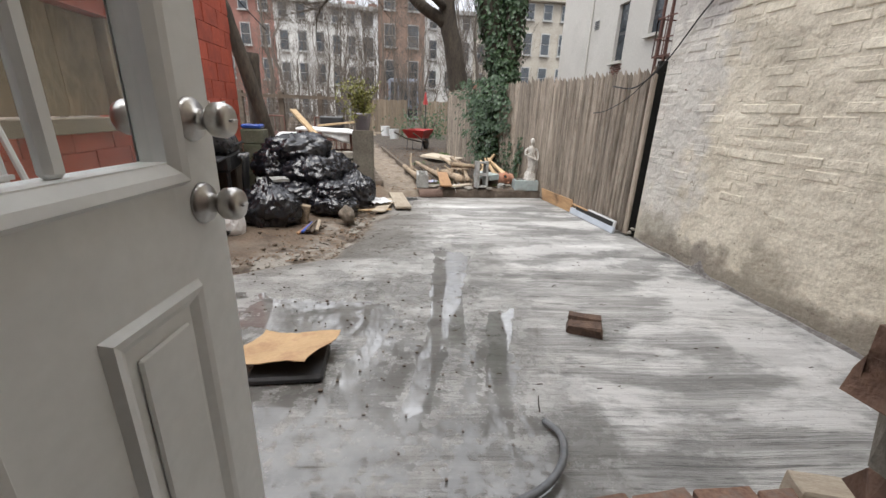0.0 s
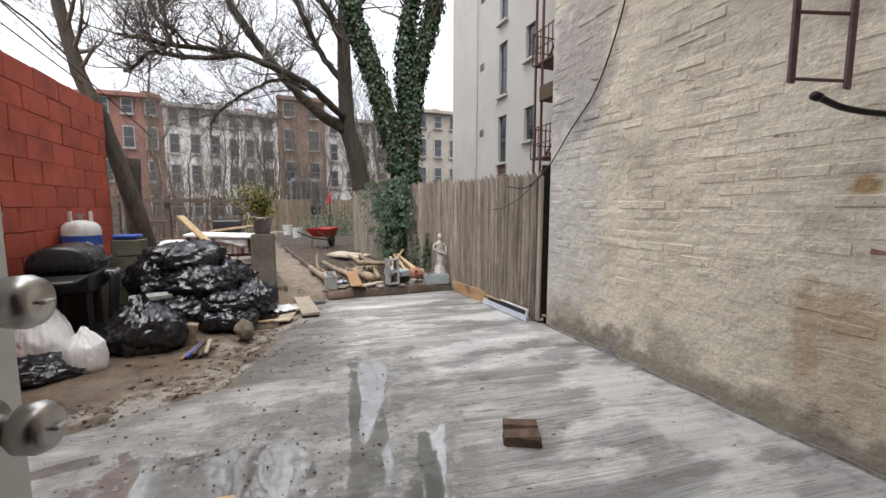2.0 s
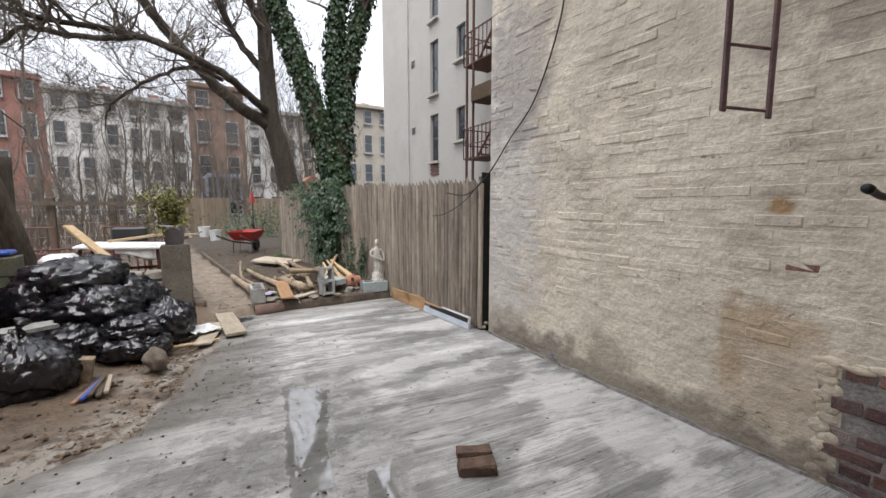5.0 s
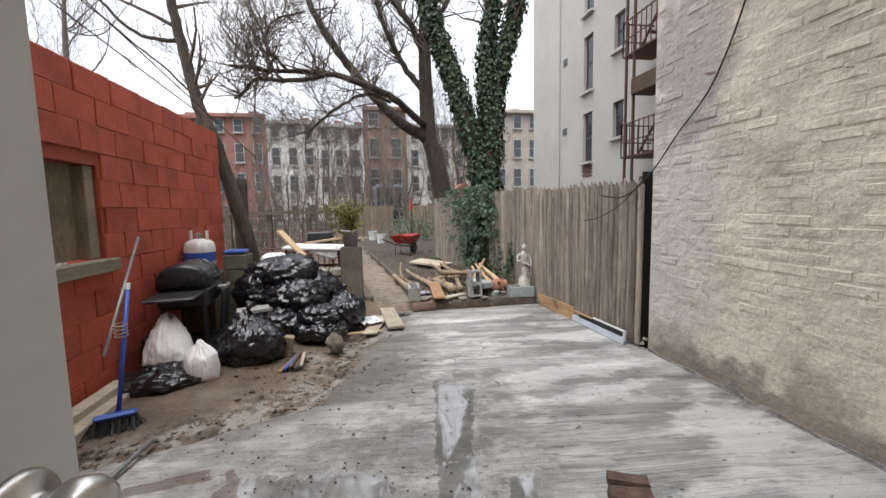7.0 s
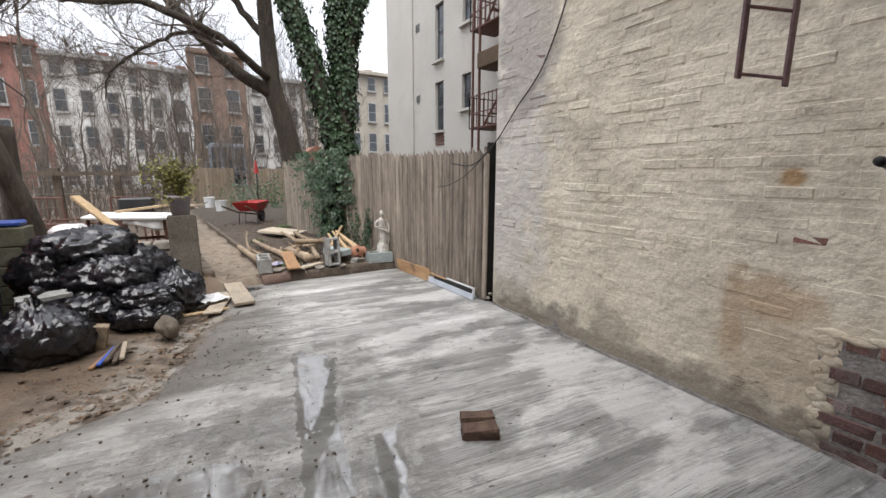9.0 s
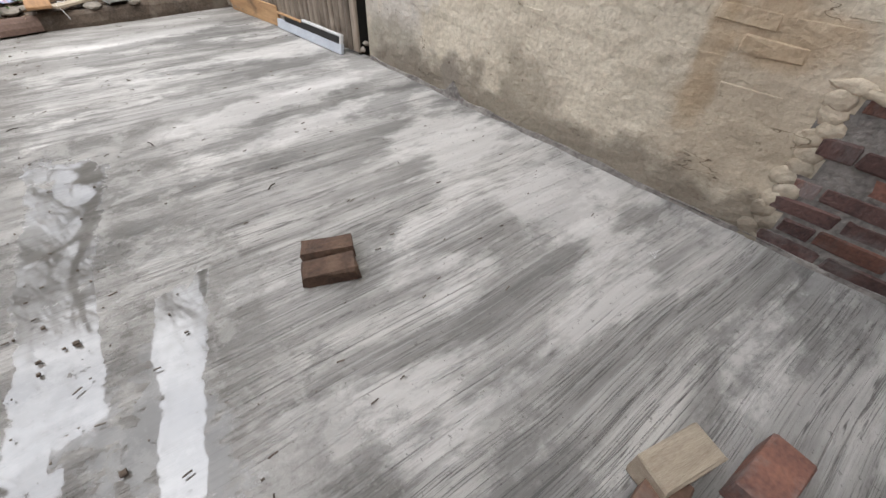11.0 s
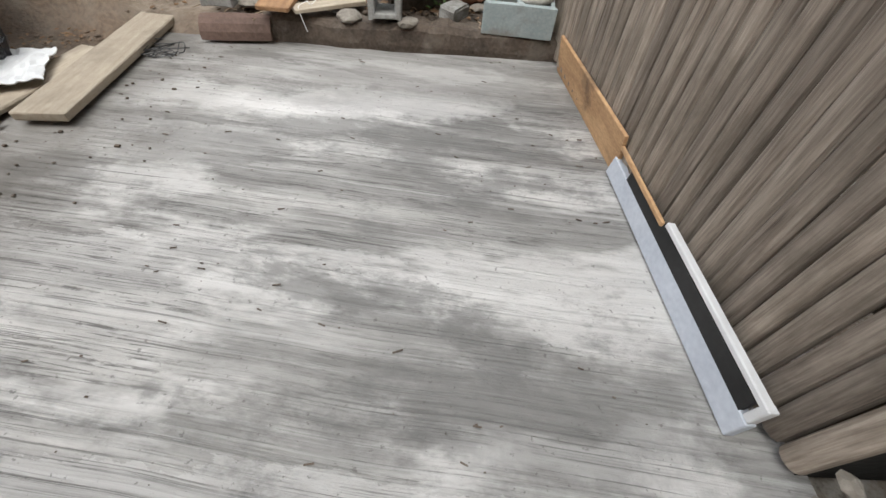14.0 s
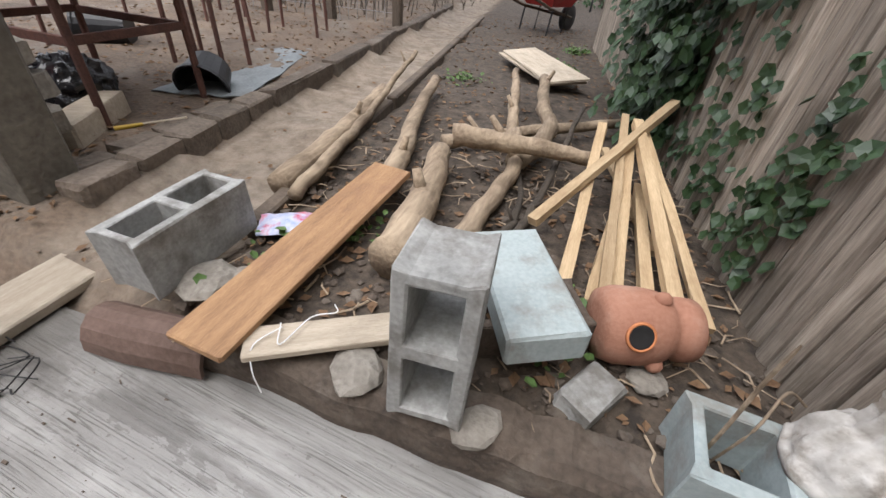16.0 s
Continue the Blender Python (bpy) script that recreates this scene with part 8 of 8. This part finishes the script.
# ---- far garden ----
def build_garden():
    rng = random.Random(52)
    w = thing("wheelbarrow", "red wheelbarrow standing on the garden path", "wheelbarrow", Matrix.Translation((1.46, 15.0, 0.1)) @ Matrix.Rotation(radians(62), 4, 'Z') @ Matrix.Scale(1.08, 4))
    bm = bmesh.new()
    lo = [(-0.26, -0.2, 0.33), (0.2, -0.2, 0.33), (0.2, 0.2, 0.33), (-0.26, 0.2, 0.33)]
    hi = [(-0.42, -0.32, 0.54), (0.40, -0.28, 0.56), (0.40, 0.28, 0.56), (-0.42, 0.32, 0.54)]
    for s, dz in ((1.0, 0.0), (0.97, 0.012)):
        a = [bm.verts.new((x * s, y * s, z + dz)) for x, y, z in lo]
        b = [bm.verts.new((x * s, y * s, z + dz * .2)) for x, y, z in hi]
        bm.faces.new(a)
        for k in range(4):
            bm.faces.new((a[k], a[(k + 1) % 4], b[(k + 1) % 4], b[k]))
    part("tray", bm, M_REDP, w)
    for sy in (-0.22, 0.22):
        bm = bmesh.new()
        tube(bm, [(-0.95, sy * 1.2, 0.5), (-0.3, sy, 0.31), (0.5, sy * 0.25, 0.18)], 0.018, 6)
        part("handle", bm, M_WOODDK, w)
        bm = bmesh.new()
        tube(bm, [(-0.25, sy, 0.31), (-0.3, sy, 0.0), (0.05, sy, 0.0), (0.1, sy, 0.31)], 0.012, 6)
        part("leg", bm, M_PLASTIC, w)
    bm = bmesh.new()
    lathe(bm, [(0.09, -0.03), (0.16, -0.035), (0.175, -0.02), (0.175, 0.02), (0.16, 0.035), (0.09, 0.03)], 22, Matrix.Translation((0.5, 0, 0.17)) @ Matrix.Rotation(radians(90), 4, 'X'))
    part("wheel", bm, M_PLASTIC, w, smooth=True)

    def bucket(x, y, z, r, h, material, label, tilt=0, rz=0, name="bucket"):
        bm = bmesh.new()
        lathe(bm, [(r * 0.78, 0), (r, h), (r * 1.06, h), (r * 1.06, h - 0.02), (r * 0.96, h - 0.005), (r * 0.74, 0.015)], 20)
        solo(name, bm, material, label, name.replace("_", " "), smooth=False, m=Matrix.Translation((x, y, z)) @ Matrix.Rotation(radians(rz), 4, 'Z') @ Matrix.Rotation(radians(tilt), 4, 'X'))

    bucket(0.8, 19.5, 0.08, 0.2, 0.42, M_PAPER, "white plastic bucket on the garden path")
    bucket(0.45, 21.5, 0.08, 0.2, 0.45, M_PAPER, "second white plastic bucket by the path")
    bucket(-1.35, 10.75, 0.27, 0.14, 0.34, M_PLASTIC, "black plant pot lying on its side", 90, -60, "plant_pot")
    bucket(-0.12, 10.25, 0.26, 0.15, 0.19, M_PLASTIC, "black bowl planter tipped on its side", 115, 20, "plant_pot")
    # grey ground cloth
    bm = bmesh.new()
    bmesh.ops.create_grid(bm, x_segments=16, y_segments=24, size=0.5)
    for v in bm.verts:
        v.co = Vector((v.co.x * 0.55, v.co.y * 1.5, 0.02 * fractal(v.co, 3, 2) + 0.02))
    ex = bmesh.ops.extrude_face_region(bm, geom=list(bm.faces))
    bmesh.ops.translate(bm, verts=[g for g in ex["geom"] if isinstance(g, bmesh.types.BMVert)], vec=(0, 0, 0.006))
    solo("ground_cloth", bm, mat("grey_felt", (0.11, 0.125, 0.13), (0.2, 0.215, 0.22), 6, 0.9, 0.4), "grey crumpled landscape fabric on the soil", "fabric", m=Matrix.Translation((-0.28, 10.75, 0.13)) @ Matrix.Rotation(radians(18), 4, 'Z'))
    solo("timber", new_box((0, 0, 0), (0.14, 0.5, 0.12), None, 0.01, 0.004, rng), M_PALEB, "squared pale timber offcut by the pillar", "timber", m=Matrix.Translation((-0.08, 9.42, 0.19)) @ Matrix.Rotation(radians(28), 4, 'Z'))
    bm = bmesh.new()
    bag(bm, (0.22, 0.2, 0.16), 91, False)
    solo("bin_bag", bm, M_BAG, "small black bin bag in the garden", "bin bag", smooth=True, m=Matrix.Translation((-0.45, 9.62, 0.12)))
    b = thing("brush", "short paint brush with yellow handle on the soil", "brush", Matrix.Translation((0.08, 9.55, 0.14)) @ Matrix.Rotation(radians(-30), 4, 'Z'))
    bm = bmesh.new()
    tube(bm, [(0, -0.12, 0.01), (0, 0.0, 0.012)], [0.012, 0.008], 8)
    part("handle", bm, mat("yellow_plastic", (0.5, 0.32, 0.03), (0.62, 0.42, 0.06), 8, 0.5, 0), b)
    bm = bmesh.new()
    tube(bm, [(0, 0.0, 0.012), (0, 0.2, 0.012)], 0.006, 8)
    part("shaft", bm, M_PALEB, b)
    # rusty metal table frame and garden chairs
    def frame_stand(x, y, sx, sy, h, rz, name, label, cat, back=0.0):
        t = thing(name, label, cat, Matrix.Translation((x, y, 0.1)) @ Matrix.Rotation(radians(rz), 4, 'Z'))
        for ax in (-1, 1):
            for ay in (-1, 1):
                bm = bmesh.new()
                hh = h + (back if ay > 0 else 0)
                tube(bm, [(ax * sx * 1.06, ay * sy * 1.06, 0), (ax * sx, ay * sy, hh)], 0.016, 6)
                part("leg", bm, M_IRON, t)
        for z in ((h,) if not back else (h, h + back)):
            bm = bmesh.new()
            c = [(-sx, -sy, z), (sx, -sy, z), (sx, sy, z), (-sx, sy, z), (-sx, -sy, z)]
            if z > h:
                c = [(-sx, sy, z), (sx, sy, z)]
            tube(bm, c, 0.016, 6)
            part("top_frame", bm, M_IRON, t)
        for k in range(3):
            bm = bmesh.new()
            u = -sx + 2 * sx * (k + 1) / 4
            tube(bm, [(u, -sy, h), (u, sy, h)] if not back else [(u, sy, h), (u, sy, h + back)], 0.008, 5)
            part("bar", bm, M_IRON, t)
    frame_stand(-1.25, 10.9, 0.55, 0.4, 0.62, 12, "table_frame", "rusty bare iron table frame in the garden", "table frame")
    frame_stand(-0.45, 10.6, 0.2, 0.12, 0.74, 0, "plant_stand", "narrow rusty iron stand holding a box", "stand")
    frame_stand(-0.75, 12.1, 0.22, 0.22, 0.45, 20, "garden_chair", "rusty iron garden chair on bare soil", "chair", 0.45)
    frame_stand(-2.0, 12.3, 0.22, 0.22, 0.45, -15, "garden_chair", "rusty iron garden chair near the fence", "chair", 0.45)
    # wire garden fence with timber posts
    f = thing("garden_fence", "old wire fence on grey timber posts", "fence", kind="structure")
    for k in range(8):
        x = -6.2 + 0.86 * k
        part("post", new_box((x, 12.6 + 0.1 * k, 0.75), (0.11, 0.1, 1.55), None, 0.008, 0.006, rng), M_WOODDK if k % 2 else M_KERB, f)
    bm = bmesh.new()
    for k in range(52):
        x = -6.2 + 0.117 * k
        y = 12.62 + 0.1 * (x + 6.2) / 0.86
        tube(bm, [(x, y, 0.1), (x, y, 1.35)], 0.003, 3)
    for z in (0.3, 0.55, 0.8, 1.05, 1.3):
        tube(bm, [(-6.2, 12.62, z), (-0.15, 13.32, z)], 0.003, 3)
    part("wire_mesh", bm, M_GREYM, f)
    part("rail", new_box((-3.2, 12.97, 1.42), (6.1, 0.05, 0.07), Matrix.Identity(4)), M_WOODDK, f)
    bf = thing("back_fence", "tan board fence across the far garden", "fence", kind="structure")
    tan = mat("tan_boards", (0.15, 0.115, 0.082), (0.28, 0.225, 0.165), 4, 0.9, 0.3, 30, stretch=(3, 3, 0.5), vary=0.2)
    bd = mesh_of(new_box((0, 0, 0.82), (0.135, 0.025, 1.64), None, 0.004), "board", tan)
    for k in range(120):
        x = -9.0 + 0.145 * k
        if x < -0.6 or 1.45 < x < 2.3:
            continue
        piece("board", bd, bf, Matrix.Translation((x, 24 + 0.3 * math.sin(k * 0.05), 0.05 + 0.02 * math.sin(k * 1.7))))
    # low evergreen, red cloth and shed behind the fence
    bmv = [(Vector((rng.gauss(0, 0.8), rng.gauss(0, 0.5), abs(rng.gauss(0.6, 0.4)))), Vector((rng.uniform(-1, 1), -1, 0.5))) for _ in range(750)]
    t = thing("bush", "dark evergreen bush by the far garden fence", "bush", Matrix.Translation((2.3, 20.5, 0)))
    bm = bmesh.new()
    for k in range(7):
        tube(bm, [(0, 0, 0), (rng.gauss(0, .5), rng.gauss(0, .3), rng.uniform(0.8, 1.6))], [0.03, 0.008], 5)
    part("stems", bm, M_TWIG, t)
    leaf_cloud("leaves", bmv, 0.07, M_IVY, t, rng, "dark evergreen leaves")
    bm = bmesh.new()
    secs = []
    for i in range(9):
        z = 1.45 + 0.5 * i / 8
        secs.append([bm.verts.new((2.0 + 0.1 * (1 - i / 9) * math.cos(a) * (1 + .3 * math.sin(3 * a)), 19.0 + 0.1 * (1 - i / 9) * math.sin(a), z)) for a in [k * 0.785 for k in range(8)]])
    for a, b in zip(secs, secs[1:]):
        for k in range(8):
            bm.faces.new((a[k], a[(k + 1) % 8], b[(k + 1) % 8], b[k]))
    bm.faces.new(secs[0])
    bm.faces.new(secs[-1])
    ps = thing("folded_parasol", "folded red garden parasol on a dark pole", "parasol")
    part("canopy", bm, M_REDP, ps)
    bm = bmesh.new()
    tube(bm, [(2.0, 19.0, 0.0), (2.0, 19.0, 2.0)], 0.02, 6)
    part("pole", bm, M_PLASTIC, ps)
    s = thing("shed", "small brown garden shed with pitched roof", "shed", Matrix.Translation((5.2, 24.5, 0)))
    part("wall", new_box((0, 0, 1.0), (2.2, 1.8, 2.0)), M_WOODDK, s)
    bm = bmesh.new()
    a = [bm.verts.new(p) for p in ((-1.3, -1.0, 1.95), (0, -1.0, 2.8), (1.3, -1.0, 1.95))]
    b = [bm.verts.new((v.co.x, 1.0, v.co.z)) for v in a]
    for k in range(3):
        bm.faces.new((a[k], a[(k + 1) % 3], b[(k + 1) % 3], b[k]))
    bm.faces.new(a[::-1])
    bm.faces.new(b)
    part("roof", bm, mat("brown_roof", (0.16, 0.07, 0.05), (0.26, 0.13, 0.09), 5, 0.9, 0.3), s)
    # felled timbers by the path
    for k in range(6):
        bm = bmesh.new()
        box(bm, (0, 0, 0), (rng.uniform(1, 2), 0.12, 0.1), None, 0.01)
        solo("timber", bm, (M_PALEB, M_WOODDK, M_LUMBER)[k % 3], "old timber lying in the far garden", "timber", group="timbers in the far garden",
             m=Matrix.Translation((-0.3 + rng.uniform(-1.2, 1.6), rng.uniform(20.5, 23), 0.12 + 0.05 * (k % 2))) @ Matrix.Rotation(rng.uniform(-.5, .5), 4, 'Z'))
    # dry brush behind the wire fence
    bm = bmesh.new()
    for k in range(900):
        x, y = rng.uniform(-8, -0.3), rng.uniform(13.4, 23)
        h = rng.uniform(0.6, 2.3)
        p = Vector((x, y, 0))
        q = p + Vector((rng.gauss(0, .12) * h, rng.gauss(0, .1), h * 0.55))
        e = q + Vector((rng.gauss(0, .2) * h, rng.gauss(0, .1), h * 0.45))
        tube(bm, [p, q, e], [0.010, 0.007, 0.004], 3, False)
        for _ in range(2):
            f = q.lerp(e, rng.random())
            tube(bm, [f, f + Vector((rng.gauss(0, .22), rng.gauss(0, .1), rng.uniform(0.05, .4)))], [0.005, 0.003], 3, False)
    solo("dry_brush", bm, M_TWIG, "tangled dry brown brush in the overgrown garden", "brush", kind="stuff")
    # overhead wires
    bm = bmesh.new()
    for (a, b) in (((-6, 2.0, 7.6), (-1.75, 9.4, 2.75)), ((-5, 2.0, 7.9), (-1.3, 10.0, 2.3)), ((-4.2, 3.0, 7.0), (1.0, 30, 3.0))):
        a, b = Vector(a), Vector(b)
        tube(bm, [a.lerp(b, k / 12) - Vector((0, 0, 0.25 * math.sin(math.pi * k / 12))) for k in range(13)], 0.008, 4)
    solo("overhead_wires", bm, M_CABLE, "thin black overhead service wires", "wires")


build_garden()


# ---- litter, leaves and crumbs ----
def build_litter():
    rng = random.Random(71)
    vs, fs = [], []

    def leaf(x, y, z, s):
        k = len(vs)
        a = rng.uniform(0, 6.28)
        c, d = math.cos(a), math.sin(a)
        for u, v, w in ((0, 0.6, 0.15), (-0.35, 0, rng.uniform(0, .4)), (0, -0.6, 0.1), (0.35, 0, rng.uniform(0, .4)), (0, 0, -0.02)):
            vs.append((x + s * (u * c - v * d), y + s * (u * d + v * c), z + s * w))
        fs.extend([(k, k + 1, k + 4), (k + 1, k + 2, k + 4), (k + 2, k + 3, k + 4), (k + 3, k, k + 4)])

    for _ in range(5200):
        y = 8.75 + 7 * rng.random() ** 1.5
        x = rng.uniform(-3.0, 2.9)
        xl = 0.45 - 0.12 * (y - 9.0)
        if xl + 0.05 < x < xl + 0.62 and rng.random() < 0.85:
            continue
        leaf(x, y, dirt_height(x, y) + 0.008, rng.uniform(0.012, 0.045))
    for _ in range(700):
        y = rng.uniform(5.4, 8.6)
        x = slab_left(y) - abs(rng.gauss(0, 0.35)) + 0.05
        if x > -1.5:
            leaf(x, y, max(dirt_height(x, y), -0.02) + 0.012, rng.uniform(0.008, 0.03))
    me = bpy.data.meshes.new("leaf_litter")
    me.from_pydata(vs, [], fs)
    me.materials.append(M_LEAF_DRY)
    tagged(new("leaf_litter", me), "dry brown fallen leaves scattered over the soil", "leaves", kind="stuff")
    bm = bmesh.new()
    for _ in range(1900):
        y = rng.uniform(3.2, 8.5)
        x = rng.uniform(slab_left(y) + 0.02, 3.0)
        if rng.random() < 0.5:
            x = slab_left(y) + abs(rng.gauss(0, 0.45))
        elif rng.random() < 0.5:
            x, y = rng.gauss(0.4, 0.5), rng.gauss(4.9, 0.6)
            x = max(x, slab_left(y) + 0.03)
        s = 0.001 + 0.004 * rng.random() ** 3 * (1.5 if x < 1.2 else 0.4)
        box(bm, (x, y, 0.006 + s * 0.3), (s * rng.uniform(1, 3), s * rng.uniform(1, 2.5), s), Matrix.Identity(4))
    for _ in range(150):
        x, y = rng.uniform(0.6, 2.9), rng.uniform(4.2, 8.55)
        a, L = rng.uniform(-0.5, 0.5), rng.uniform(0.006, 0.028)
        box(bm, (0, 0, 0), (L, 0.0035, 0.003), Matrix.Translation((x, y, 0.008)) @ Matrix.Rotation(a, 4, 'Z'))
    solo("crumbs", bm, M_KERB, "small dark crumbs of soil on the concrete", "crumbs", kind="stuff")
    bm = bmesh.new()
    for _ in range(900):
        y = rng.uniform(5.0, 8.6)
        x = slab_left(y) - rng.gauss(0.1, 0.25)
        if x < -1.45:
            continue
        s = 0.004 + 0.022 * rng.random() ** 2.5
        z = max(dirt_height(x, y), -0.03)
        r = bmesh.ops.create_icosphere(bm, subdivisions=1, radius=s)
        for v in r["verts"]:
            v.co = Vector((v.co.x * rng.uniform(.7, 1.3) + x, v.co.y + y, v.co.z * 0.6 + z + s * 0.3))
    solo("clods", bm, M_DIRT, "small clods of mud along the slab edge", "clods", kind="stuff")
    # crumbly dark soil and twigs in the planted bed
    bm = bmesh.new()
    for _ in range(1300):
        x, y = rng.uniform(1.15, 2.85), 8.68 + 1.5 * rng.random() ** 1.4
        s = 0.004 + 0.02 * rng.random() ** 3
        z = max(dirt_height(x, y), 0.09)
        r = bmesh.ops.create_icosphere(bm, subdivisions=1, radius=s)
        for v in r["verts"]:
            v.co = Vector((v.co.x * rng.uniform(.6, 1.5) + x, v.co.y * rng.uniform(.7, 1.3) + y, v.co.z * 0.6 + z + s * 0.2))
    solo("soil_crumbs", bm, M_KERB, "crumbs of dark soil in the planted bed", "soil", kind="stuff")
    bm = bmesh.new()
    for _ in range(260):
        x, y = rng.uniform(1.0, 2.85), 8.66 + 1.8 * rng.random() ** 1.4
        z = max(dirt_height(x, y), 0.1) + 0.012
        a, L = rng.uniform(0, 6.28), rng.uniform(0.03, 0.14)
        tube(bm, [(x, y, z), (x + L * 0.5 * math.cos(a), y + L * 0.5 * math.sin(a), z + rng.uniform(0, 0.015)), (x + L * math.cos(a + .3), y + L * math.sin(a + .3), z)], rng.uniform(0.0012, 0.004), 4)
    solo("dead_twigs", bm, M_LOG, "dead twigs and roots strewn over the bed", "twigs", kind="stuff")
    # low green weeds
    spots = []
    for cx, cy, n in ((1.45, 9.2, 40), (2.15, 8.95, 30), (1.2, 11.5, 80), (1.9, 12.5, 160), (2.2, 9.0, 40), (1.3, 8.95, 30), (2.0, 13.5, 160)):
        for _ in range(n):
            x, y = cx + rng.gauss(0, 0.07), cy + rng.gauss(0, 0.07)
            spots.append((Vector((x, y, dirt_height(x, y) + abs(rng.gauss(0.02, 0.02)))), Vector((rng.uniform(-.6, .6), rng.uniform(-.6, .6), 1))))
    w = thing("weeds", "small green weeds sprouting in the soil", "weeds", kind="stuff")
    leaf_cloud("weed_leaves", spots, 0.03, mat("weed_green", (0.06, 0.12, 0.03), (0.13, 0.22, 0.06), 9, 0.6, 0), w, rng)


build_litter()
